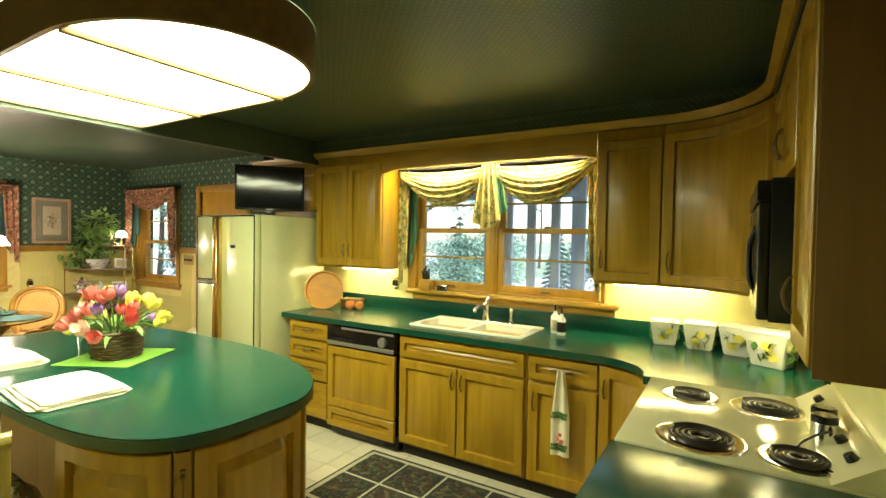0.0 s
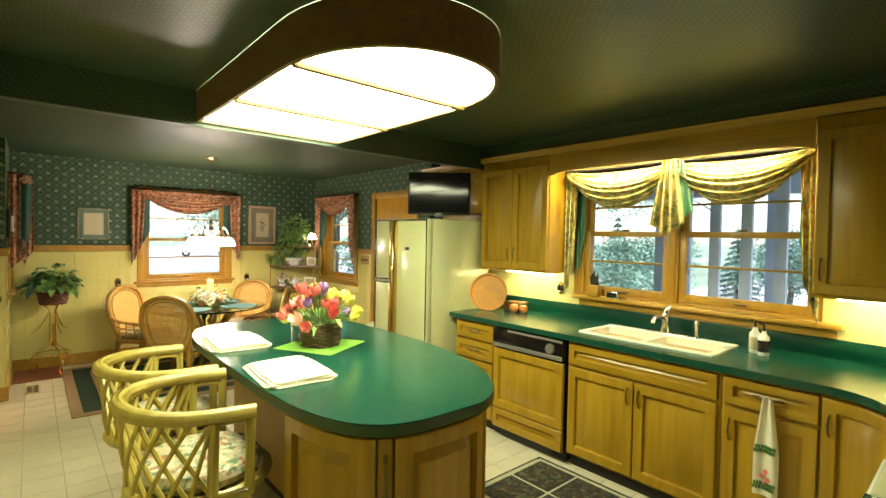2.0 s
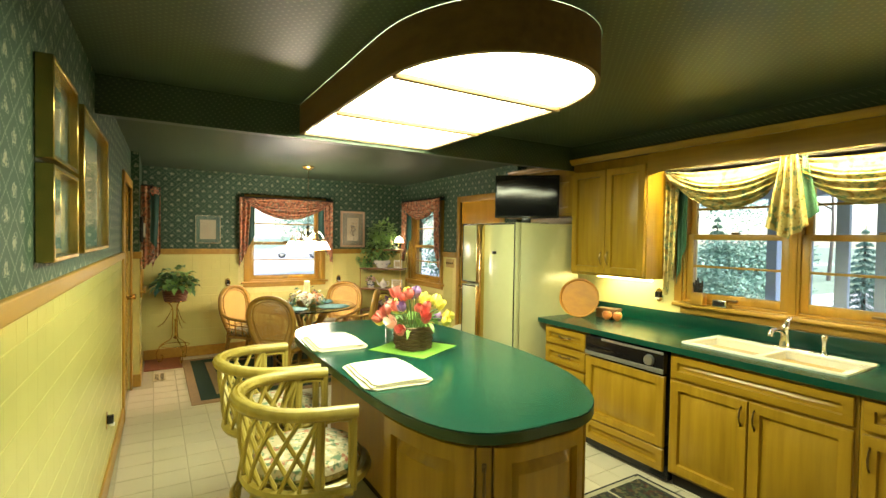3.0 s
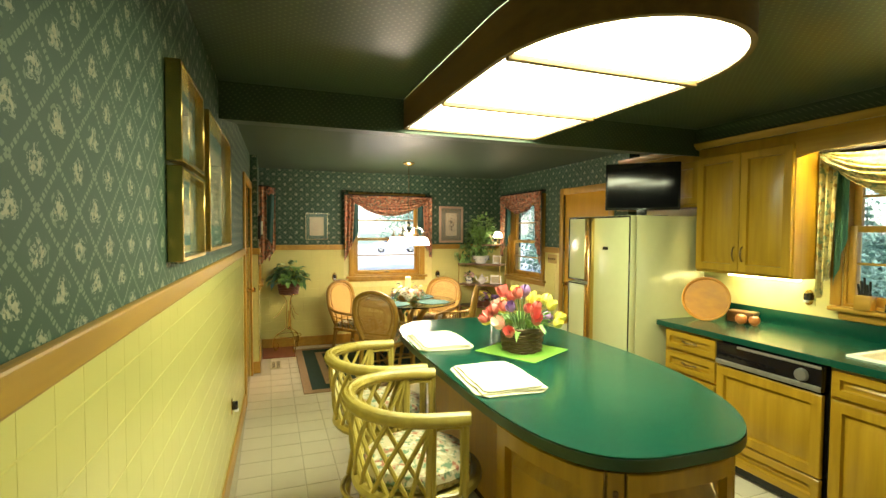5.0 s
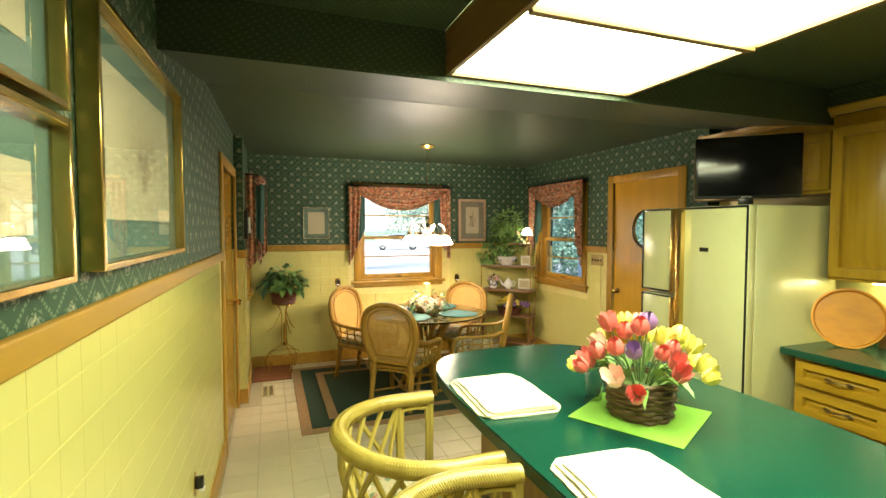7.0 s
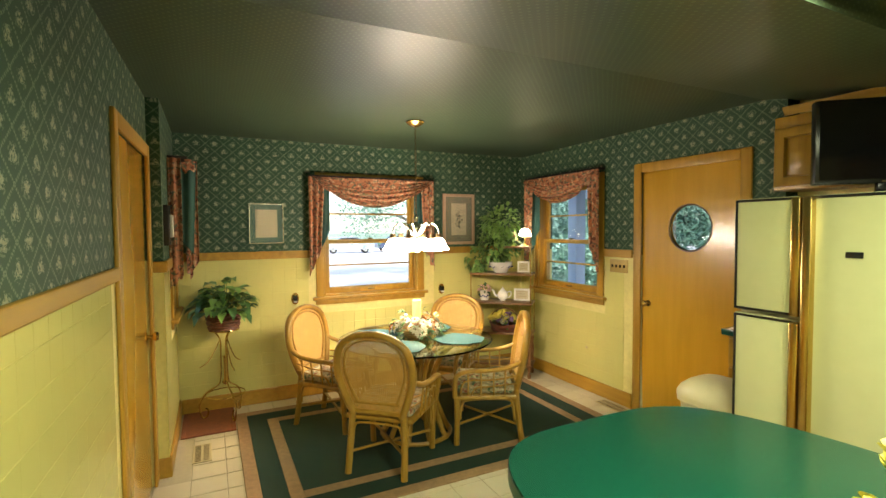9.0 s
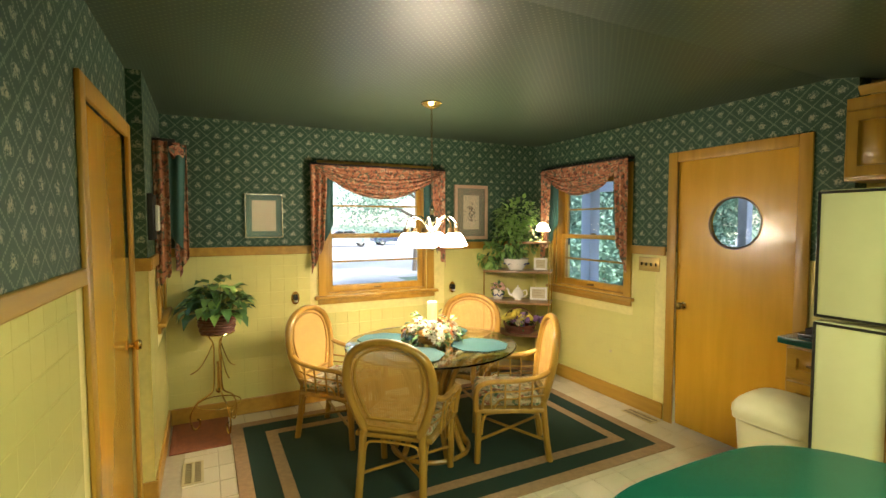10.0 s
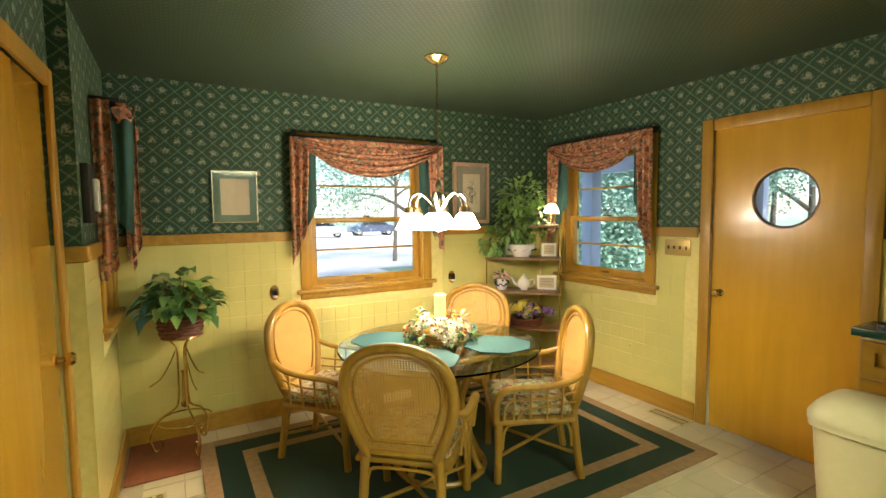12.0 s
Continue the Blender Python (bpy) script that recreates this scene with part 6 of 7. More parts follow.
woven_basket("basket", 0.08, 0.13, 0.15, M_wicker_red, fb, 5)
part("handle", tube(B(), [(0.16 * math.cos(math.pi * i / 16), 0, 0.07 + 0.17 * math.sin(math.pi * i / 16)) for i in range(17)], 0.006, 6), M_wicker_red, fb)
for nm, mt, sgn, n in (("yellow_blossoms", M_yel, -1, 26), ("purple_blossoms", M_pur, 1, 16), ("white_blossoms", M_wht, -1, 5)):
    bm = B()
    for i in range(n):
        a = rg5.uniform(0, 6.28)
        r_ = math.sqrt(rg5.random())
        x = 0.14 * r_ * math.cos(a) + (0.09 if sgn > 0 else -0.02)
        tulip_into(bm, (x, 0.1 * r_ * math.sin(a), 0.07 + 0.08 * (1 - r_ * r_) + rg5.uniform(0, 0.03)), (math.cos(a) * r_, math.sin(a) * r_ - 0.3, 0.9), 0.046, 0.6)
    part(nm, bm, mt, fb)
bm = B()
foliage(bm, (0, 0, 0.09), 0.13, 50, 0.05, rg5, 0, 0.4)
part("leaves", bm, M_leaf, fb)

# ---- plant stand ----
PX, PY = -7.44, 1.72
ps = thing("plant_stand", "scrolled brass wire plant stand", "plant stand", pose(PX, PY, 0.011))
part("ring", tube(B(), [(0.11 * math.cos(i * math.pi / 16), 0.11 * math.sin(i * math.pi / 16), 0.735) for i in range(32)], 0.008, 7, True), M_gold, ps)
part("tray", lathe(B(), [(0, 0.725), (0.1, 0.725), (0.112, 0.745), (0.106, 0.745), (0.095, 0.732), (0, 0.732)], 28), M_gold, ps)
for i in range(3):
    a = radians(20 + 120 * i)
    c_, s_ = math.cos(a), math.sin(a)
    def q(r_, z_):
        return (r_ * c_, r_ * s_, z_)
    pts = spline([q(0.10, 0.735), q(0.035, 0.66), q(0.03, 0.5), q(0.035, 0.33), q(0.06, 0.27), q(0.15, 0.21), q(0.2, 0.12), q(0.19, 0.04), q(0.17, 0.008), q(0.14, 0.03), q(0.135, 0.07), q(0.155, 0.09)], 5)
    part("leg", tube(B(), pts, 0.0065, 7), M_gold, ps)
    part("scroll", tube(B(), spline([q(0.04, 0.64), q(0.075, 0.56), q(0.13, 0.47), q(0.19, 0.43)], 5), 0.005, 6), M_gold, ps)
part("lower_ring", tube(B(), [(0.15 * math.cos(i * math.pi / 16), 0.15 * math.sin(i * math.pi / 16), 0.2) for i in range(32)], 0.005, 6, True), M_gold, ps)
part("finial", lathe(B(), [(0, 0.27), (0.02, 0.285), (0.026, 0.3), (0.012, 0.315), (0.01, 0.5), (0.018, 0.51), (0, 0.52)], 16), M_gold, ps)
pl = thing("potted_plant", "leafy green houseplant in a red-brown wicker pot", "houseplant", pose(PX, PY, 0.011 + 0.733))
woven_basket("pot", 0.15, 0.105, 0.135, M_wicker_red, pl, 7)
part("soil", lathe(B(), [(0, 0.13), (0.12, 0.13), (0.12, 0.12)], 24), M_dark, pl)
for nm, mt, n in (("leaves", M_leaf_l, 46), ("dark_leaves", M_leaf, 60)):
    bm = B()
    sb = B()
    for i in range(n):
        a = rg5.uniform(0, 6.28)
        r_ = rg5.uniform(0.05, 0.2)
        hgt = 0.16 + (0.2 - r_) * 1.3 * rg5.uniform(0.5, 1.15) + rg5.uniform(-0.02, 0.05)
        at = Vector((r_ * math.cos(a), r_ * math.sin(a), hgt))
        tube(sb, [(0.03 * math.cos(a), 0.03 * math.sin(a), 0.13), tuple(at)], 0.002, 4)
        leaf_into(bm, at, (math.cos(a), math.sin(a), rg5.uniform(-0.6, 0.5)), rg5.uniform(0.09, 0.15), 0.62, 0.3)
    part(nm, bm, mt, pl)
    part("stems", sb, M_stem, pl)

# ---- centrepiece on the glass table ----
M_eye = plain("brown flower centre", (0.16, 0.08, 0.02), 0.8, 0, 0.3, 60, 0.3)
cp = thing("centrepiece", "sunflower and daisy centrepiece in a low basket", "flower arrangement", pose(TX - 0.02, TY + 0.02, 0.7455))
woven_basket("basket", 0.06, 0.09, 0.11, M_rattan, cp, 4)
for nm, mt, n, big in (("white_daisy", M_wht, 34, 0.042), ("sunflower", M_orange, 7, 0.055), ("yellow_blossom", M_yel, 8, 0.035)):
    for i in range(n):
        d = Vector((rg5.gauss(0, 1), rg5.gauss(0, 1), abs(rg5.gauss(0, 1)) * 0.9)).normalized()
        f_ = rg5.uniform(0.75, 1.3)
        at = Vector((d.x * 0.165 * f_, d.y * 0.165 * f_, 0.045 + d.z * 0.115 * rg5.uniform(0.8, 1.25)))
        bm = B()
        daisy_into(bm, at, d + Vector((0, 0, 0.2)), big * rg5.uniform(0.8, 1.1))
        daisy_into(bm, at + d * 0.008, d + Vector((0.1, 0, 0.2)), big * 0.7)
        bl = part(nm, bm, mt, cp)
        eye = B()
        bmesh.ops.create_uvsphere(eye, u_segments=8, v_segments=5, radius=0.013 if nm == "sunflower" else 0.007, matrix=Matrix.Translation(at + d * 0.013))
        part("flower_eye", eye, M_eye, bl, "brown flower centre")
bm = B()
foliage(bm, (0, 0, 0.05), 0.19, 130, 0.06, rg5, 0, 0.5)
part("leaves", bm, M_leaf, cp)
part("seed_heads", lathe(B(), [(0, 0.16), (0.015, 0.155), (0, 0.145)], 10, (0.05, -0.03, 0)), M_dark, cp)
M_wax = plain("cream yellow wax", (0.8, 0.7, 0.34), 0.45, 0, 0.05)
cn_ = thing("candle", "yellow pillar candle amid the table flowers", "candle", pose(TX - 0.02, TY + 0.02, 0.7455))
part("wax", lathe(B(), [(0, 0.12), (0.034, 0.12), (0.034, 0.275), (0.028, 0.28), (0, 0.272)], 24), M_wax, cn_)
part("wick", tube(B(), [(0, 0, 0.272), (0.002, 0, 0.29)], 0.0012, 5), M_dark, cn_)

# ---- small wall fittings ----
M_switch = plain("antique brass plate", (0.42, 0.3, 0.1), 0.4, 0.7, 0.15)
sp = thing("switch_plate", "antique brass switch plate with four dark toggles", "switch", pose(-6.3, BD, 1.17))
part("plate", box(B(), 0, 0.2, -0.008, -0.001, 0, 0.115, 0.003), M_switch, sp)
for i in range(4):
    part("toggle", box(B(), 0.03 + i * 0.045, 0.04 + i * 0.045, -0.022, -0.008, 0.045, 0.07, 0.002), M_black, sp)


def wall_plug(name, m, label):
    p = thing(name, label, "outlet", m)
    part("plate", lathe_plate(0.034, 0.055), M_gold, p)
    part("plug", box(B(), -0.018, 0.018, -0.04, -0.006, -0.02, 0.03, 0.006), M_black, p)
    part("night_light", box(B(), -0.014, 0.014, -0.045, -0.02, -0.034, -0.018, 0.003), M_white, p)
    return p


def lathe_plate(a, b):
    return prism_y([(a * math.cos(i * math.pi / 12), b * math.sin(i * math.pi / 12)) for i in range(24)], -0.007, -0.001)


def prism_y(pts, y0, y1):
    bm = prism(B(), pts, 0, 1)
    for v in bm.verts:
        x, y, z = v.co
        v.co = (x, y0 + (y1 - y0) * z, y)
    return bm


wall_plug("wall_outlet", pose(F, 2.33, 0.93, 0, 0, 90), "oval brass outlet with a dark night light")
wall_plug("wall_outlet", pose(F, 3.84, 0.93, 0, 0, 90), "oval brass outlet with a dark night light")
wall_plug("wall_outlet", SOUTH @ pose(-4.36, L, 0.42, 0, 0, 180), "small dark outlet low on the tiled wall")
wall_plug("wall_outlet", pose(-3.22, BK, 1.13), "dark outlet on the wall beside the sink")
dp = thing("doorstop", "small ivory doorstop on the wall", "doorstop", pose(-6.59, BD, 0.42, 90))
part("bumper", lathe(B(), [(0, 0.001), (0.012, 0.001), (0.012, 0.01), (0, 0.014)], 14), M_ivory, dp)
ph = thing("wall_telephone", "dark wooden wall plaque with a cream keypad", "telephone", pose(-6.62, L2, 1.47, 0, 0, 180))
part("backing", box(B(), 0, 0.2, -0.03, -0.001, 0, 0.26, 0.004), M_dark, ph)
part("keypad", box(B(), 0.1, 0.19, -0.05, -0.03, 0.05, 0.2, 0.006), M_white, ph)


def floor_vent(m, label):
    v_ = thing("floor_vent", label, "vent", m)
    part("frame", box(B(), -0.15, 0.15, -0.06, 0.06, 0.0, 0.004, 0.001, 1), M_ivory, v_)
    bm = B()
    for i in range(12):
        for j in (-1, 1):
            box(bm, -0.13 + i * 0.0225, -0.118 + i * 0.0225, j * 0.026 - 0.018, j * 0.026 + 0.018, 0.0042, 0.0052)
    part("slots", bm, M_bronze, v_)


floor_vent(pose(-6.17, 4.765, 0.0015), "tan floor vent beside the door")
floor_vent(pose(-6.82, 1.55, 0.0015), "tan floor vent by the closet")

# ---- cabinet, bin by the door ----
sc = thing("side_cabinet", "small maple drawer cabinet with dark green top", "cabinet", pose(-5.05, 4.61, 0), "kitchen base cabinets")
part("body", box(B(), 0.0, 0.36, 0.02, 0.25, 0.09, 0.87, 0.002), M_maple, sc)
part("toe_kick", box(B(), 0.005, 0.355, 0.07, 0.09, 0, 0.089), M_dark, sc)
part("top", box(B(), -0.03, 0.365, -0.02, 0.255, 0.871, 0.91, 0.004), M_green, sc, "dark green laminate top")
for a, b_ in ((0.68, 0.85), (0.42, 0.66), (0.11, 0.40)):
    front(sc, "drawer", pose(0.012, 0.02, a), 0.335, b_ - a, (0.168, (b_ - a) / 2), False, M_maple_h)
cb = thing("cookbook_stack", "dark leather folders on the side cabinet", "book", pose(-4.88, 4.74, 0.911))
part("cover", box(B(), -0.12, 0.12, -0.1, 0.1, 0, 0.025, 0.004), M_black, cb)
part("upper_cover", box(B(), -0.09, 0.12, -0.09, 0.1, 0.026, 0.06, 0.004), M_dark, cb)
bn = thing("trash_bin", "cream plastic trash bin with a domed lid", "bin", pose(-4.88, 4.31, 0, 0, 0, 3))
bm = B()
rings = []
for z, w_, d_ in ((0.0, 0.155, 0.125), (0.02, 0.16, 0.13), (0.52, 0.195, 0.165), (0.53, 0.21, 0.18), (0.56, 0.21, 0.18)):
    ring = []
    for i in range(32):
        a = 2 * math.pi * i / 32
        c_, s_ = math.cos(a), math.sin(a)
        ring.append(bm.verts.new((w_ * math.copysign(abs(c_) ** 0.45, c_), d_ * math.copysign(abs(s_) ** 0.45, s_), z)))
    rings.append(ring)
for A_, C_ in zip(rings, rings[1:]):
    for i in range(32):
        bm.faces.new((A_[i], A_[(i + 1) % 32], C_[(i + 1) % 32], C_[i]))
bm.faces.new(rings[0])
part("body", bm, M_bin, bn)
bm = B()
rings = []
for z, k_ in ((0.555, 1.03), (0.585, 1.03), (0.62, 0.93), (0.65, 0.76), (0.665, 0.5), (0.668, 0.1)):
    ring = []
    for i in range(32):
        a = 2 * math.pi * i / 32
        c_, s_ = math.cos(a), math.sin(a)
        ring.append(bm.verts.new((0.21 * k_ * math.copysign(abs(c_) ** 0.5, c_), 0.18 * k_ * math.copysign(abs(s_) ** 0.5, s_), z)))
    rings.append(ring)
for A_, C_ in zip(rings, rings[1:]):
    for i in range(32):
        bm.faces.new((A_[i], A_[(i + 1) % 32], C_[(i + 1) % 32], C_[i]))
bm.faces.new(rings[-1])
part("lid", bm, M_bin, bn)

# ---- on the worktop ----
sk = thing("kitchen_sink", "cream double-bowl enamel sink", "sink", pose(0, 0, 0))
bm = B()
box(bm, SX0, SX1, SY0, SY0 + 0.035, 0.9, 0.922, 0.006)
box(bm, SX0, SX1, SY1 - 0.085, SY1, 0.9, 0.922, 0.006)
box(bm, SX0, SX0 + 0.035, SY0 + 0.03, SY1 - 0.08, 0.9, 0.9215, 0.004)
box(bm, SX1 - 0.035, SX1, SY0 + 0.03, SY1 - 0.08, 0.9, 0.9215, 0.004)
mx = (SX0 + SX1) / 2
box(bm, mx - 0.018, mx + 0.018, SY0 + 0.03, SY1 - 0.08, 0.88, 0.918, 0.005)
part("rim", bm, M_white, sk)
for a, b_ in ((SX0 + 0.034, mx - 0.017), (mx + 0.017, SX1 - 0.034)):
    bm = B()
    ya, yb = SY0 + 0.034, SY1 - 0.084
    v = [bm.verts.new(p) for p in ((a, ya, 0.905), (b_, ya, 0.905), (b_, yb, 0.905), (a, yb, 0.905), (a + 0.02, ya + 0.02, 0.74), (b_ - 0.02, ya + 0.02, 0.74), (b_ - 0.02, yb - 0.02, 0.74), (a + 0.02, yb - 0.02, 0.74))]
    for i in range(4):
        bm.faces.new((v[i], v[(i + 1) % 4], v[4 + (i + 1) % 4], v[4 + i]))
    bm.faces.new(v[4:])
    part("bowl", bm, M_white, sk, smooth=False)
fa = thing("faucet", "chrome kitchen faucet with sprayer", "faucet", pose(-2.235, SY1 - 0.04, 0.9225))
part("deck_plate", box(B(), -0.12, 0.16, -0.03, 0.03, 0, 0.01, 0.004), M_chrome, fa)
part("spout", tube(B(), spline([(0, -0.015, 0.085), (0, -0.06, 0.115), (0, -0.13, 0.125), (0, -0.175, 0.115), (0, -0.185, 0.09)], 5), 0.014, 10), M_chrome, fa)
part("column", lathe(B(), [(0, 0.008), (0.034, 0.008), (0.031, 0.03), (0.026, 0.05), (0.026, 0.11), (0.029, 0.125), (0.022, 0.142), (0, 0.146)], 20), M_chrome, fa)
part("lever", tube(B(), [(0, 0.005, 0.135), (0.004, 0.02, 0.165), (0.008, 0.05, 0.185)], [0.02, 0.014, 0.01], 10), M_chrome, fa)
part("sprayer", lathe(B(), [(0, 0), (0.02, 0), (0.012, 0.02), (0.011, 0.07), (0.018, 0.1), (0.012, 0.115), (0, 0.115)], 14, (0.2, 0, 0)), M_chrome, fa)
for i, (x, y, h, c) in enumerate(((-1.69, 4.74, 0.15, M_china), (-1.635, 4.70, 0.14, M_china))):
    b_ = thing("soap_bottle", "pale pump bottle with a label and dark cap", "bottle", pose(x, y, 0.9105))
    part("bottle", lathe(B(), [(0, 0), (0.026, 0), (0.029, 0.01), (0.029, h * 0.75), (0.012, h * 0.9), (0.012, h), (0, h)], 18), c, b_)
    part("label", lathe(B(), [(0.0295, 0.02), (0.0298, 0.022), (0.0298, h * 0.6), (0.0295, h * 0.62)], 18), M_black if i else M_paperw, b_)
    part("pump", tube(B(), [(0, 0, h), (0, 0, h + 0.035), (-0.025, 0, h + 0.038)], 0.006, 7), M_black, b_)
tr = thing("wooden_tray", "round orange wooden tray leaning on the wall", "tray", pose(-3.715, 4.62, 0.9105))
bm = lathe(B(), [(0, 0), (0.14, 0), (0.16, 0.004), (0.166, 0.034), (0.157, 0.034), (0.15, 0.012), (0, 0.012)], 48)
bmesh.ops.transform(bm, matrix=Matrix.Translation((0, 0, 0.195)) @ Matrix.Rotation(radians(33), 4, "Z") @ Matrix.Rotation(radians(76), 4, "X"), verts=bm.verts)
bmesh.ops.translate(bm, verts=bm.verts, vec=(0, 0, -min(v.co.z for v in bm.verts)))
part("disc", bm, M_bowlw, tr)
bx = thing("wooden_box", "small brown wooden box beside the apples", "box", pose(-3.555, 4.80, 0.9105, 0, 0, 14))
part("box", box(B(), -0.09, 0.09, -0.05, 0.05, 0, 0.075, 0.004), M_brown, bx)
part("rim", box(B(), -0.094, 0.094, -0.054, 0.054, 0.06, 0.08, 0.003), M_brown, bx)
for x, y, r_ in ((-3.49, 4.70, 0.04), (-3.41, 4.73, 0.038)):
    ap = thing("apple", "red and yellow apple on the worktop", "apple", pose(x, y, 0.9105), "apples")
    part("fruit", lathe(B(), [(0, r_ * 0.18), (r_ * 0.35, 0), (r_ * 0.85, r_ * 0.5), (r_, r_ * 1.05), (r_ * 0.8, r_ * 1.6), (r_ * 0.35, r_ * 1.78), (0, r_ * 1.6)], 20), M_apple, ap)
    part("stalk", tube(B(), [(0, 0, r_ * 1.6), (0.004, 0, r_ * 2.0)], 0.002, 5), M_stem, ap)
M_fig = fabric("painted fruit", ((0.12, 0.2, 0.05), (0.72, 0.45, 0.05), (0.05, 0.1, 0.03)), 40)
for i, (x, y, s, t) in enumerate(((-1.03, 4.83, 1.02, 8), (-0.83, 4.81, 1.1, -4), (-0.63, 4.76, 1.18, -14), (-0.49, 4.58, 1.28, -26))):
    c = thing("canister", "cream canister painted with lemons and leaves", "canister", pose(x, y, 0.9105, 0, 0, t), "fruit canisters")
    a, b_, h = 0.058 * s, 0.078 * s, 0.13 * s
    bm = B()
    lo = [bm.verts.new((sx_ * a, sy_ * a, 0)) for sx_, sy_ in ((-1, -1), (1, -1), (1, 1), (-1, 1))]
    hi = [bm.verts.new((sx_ * b_, sy_ * b_, h)) for sx_, sy_ in ((-1, -1), (1, -1), (1, 1), (-1, 1))]
    bm.faces.new(lo[::-1])
    bm.faces.new(hi)
    for k in range(4):
        bm.faces.new((lo[k], lo[(k + 1) % 4], hi[(k + 1) % 4], hi[k]))
    bmesh.ops.bevel(bm, geom=list(bm.edges), offset=0.005, segments=2, affect="EDGES")
    part("body", bm, M_white, c)
    part("rim", box(B(), -b_ * 1.03, b_ * 1.03, -b_ * 1.03, b_ * 1.03, h, h + 0.012, 0.004), M_white, c)
    for face in range(4):
        bm = B()
        r_ = random.Random(i * 4 + face)
        for q_ in range(12):
            u, w_ = r_.uniform(-0.6, 0.6), r_.uniform(0.2, 0.8)
            half = (a + (b_ - a) * w_)
            leaf_into(bm, (u * half, -half - 0.003, w_ * h), (r_.uniform(-1, 1), -0.02, r_.uniform(-1, 1)), 0.034 * s, 0.8, 0.0)
        bmesh.ops.rotate(bm, verts=bm.verts, matrix=Matrix.Rotation(radians(90 * face), 3, "Z"))
        part("painted_leaves", bm, M_leaf, c, "painted green leaves")
        bm = B()
        for q_ in range(2):
            u, w_ = r_.uniform(-0.35, 0.35), 0.35 + 0.3 * q_
            half = (a + (b_ - a) * w_)
            vs = [bm.verts.new((u * half + 0.024 * s * math.cos(k * 0.7), -half - 0.005, w_ * h + 0.02 * s * math.sin(k * 0.7))) for k in range(9)]
            bm.faces.new(vs)
        bmesh.ops.rotate(bm, verts=bm.verts, matrix=Matrix.Rotation(radians(90 * face), 3, "Z"))
        part("painted_lemons", bm, M_yel, c, "painted lemons", smooth=False)
for x, y in ((-0.43, 3.47), (-0.42, 3.56)):
    sh = thing("shaker", "chrome shaker with a dark cap on the stove", "shaker", pose(x, y, 0.918), "shakers on the stove")
    part("body", lathe(B(), [(0, 0), (0.032, 0), (0.034, 0.01), (0.034, 0.075), (0, 0.075)], 20), M_chrome, sh)
    part("cap", lathe(B(), [(0.035, 0.076), (0.035, 0.092), (0.03, 0.097), (0, 0.097)], 20), M_black, sh)
kb = thing("knife_block", "wooden knife block with dark handles on the window sill", "knife block", pose(-2.86, 4.935, 1.101))
part("block", box(B(), -0.045, 0.045, -0.03, 0.03, 0, 0.09, 0.004), M_trim, kb)
for i in range(5):
    part("knife_handle", tube(B(), [(-0.03 + i * 0.014, 0, 0.09), (-0.034 + i * 0.016, -0.01, 0.16 + 0.02 * (i % 3))], 0.007, 6), M_black, kb)
ck = thing("sill_clock", "small silver digital clock on the window sill", "clock", pose(-2.71, 4.945, 1.101))
part("case", box(B(), -0.05, 0.05, -0.015, 0.015, 0, 0.05, 0.006), M_silver, ck)
part("face", box(B(), -0.04, 0.04, -0.017, -0.015, 0.01, 0.042), M_black, ck)
# towel on the drawer pull
tw_ = thing("hand_towel", "cream towel with green and red checks on a pull", "towel", pose(-1.487, YB, 0))


def towel(u, v):
    w_ = 0.02 + 0.032 * min(1, v * 1.8)
    return (0.0 + (u - 0.5) * 2 * w_, -0.055 - 0.012 * math.sin(u * 9 + 1) * (1 - 0.4 * v), 0.80 - v * 0.48)


o = part("cloth", grid(B(), 16, 24, towel), M_cloth, tw_, angle=180)
o.modifiers.new("thickness", "SOLIDIFY").thickness = 0.006
for z0, mt in ((0.36, M_leaf), (0.54, M_leaf)):
    bm = B()
    for i in range(8):
        u = 0.06 + 0.11 * i
        for j in (0, 1):
            p_ = towel(u + 0.04 * j, (0.80 - z0 - j * 0.02) / 0.48)
            box(bm, p_[0] - 0.005, p_[0] + 0.005, p_[1] - 0.007, p_[1] - 0.0055, p_[2] - 0.009, p_[2] + 0.009)
    part("check_band", bm, mt, tw_, "green checked band")
bm = B()
for u, v in ((0.5, 0.75), (0.35, 0.8), (0.62, 0.82), (0.5, 0.86)):
    p_ = towel(u, v)
    daisy_into(bm, (p_[0], p_[1] - 0.008, p_[2]), (0, -1, 0), 0.014)
part("embroidery", bm, M_red, tw_, "red embroidered flowers")
cdv = thing("power_cord", "black appliance cord lying behind the stove", "cord", pose(0, 0, 0))
part("cable", tube(B(), spline([(-0.43, 3.36, 1.0), (-0.46, 3.42, 0.96), (-0.5, 3.40, 0.925), (-0.47, 3.30, 0.924), (-0.42, 3.22, 0.924)], 8), 0.004, 6), M_black, cdv)

# ---- outdoors ----
M_lawn = plain("lawn", (0.2, 0.27, 0.18), 0.9, 0, 0.4, 6, 0.3)
M_drive = plain("pale driveway", (0.5, 0.5, 0.5), 0.9, 0, 0.15, 3, 0.2)
M_porch = plain("blue-grey painted post", (0.36, 0.42, 0.56), 0.6, 0, 0.15)
M_bark = plain("bark", (0.16, 0.13, 0.1), 0.9, 0, 0.4, 12, 0.6)
bm = box(B(), -300, 300, -300, 300, -0.75, -0.45)
setting("ground", bm, M_lawn, "lawn and trees round the house", "ground")
bm = box(B(), -70, -20, -30, 60, -0.446, -0.44)
box(bm, -20, -11, -30, 8, -0.446, -0.44)
box(bm, -9, 25, 10.5, 32, -0.446, -0.44)
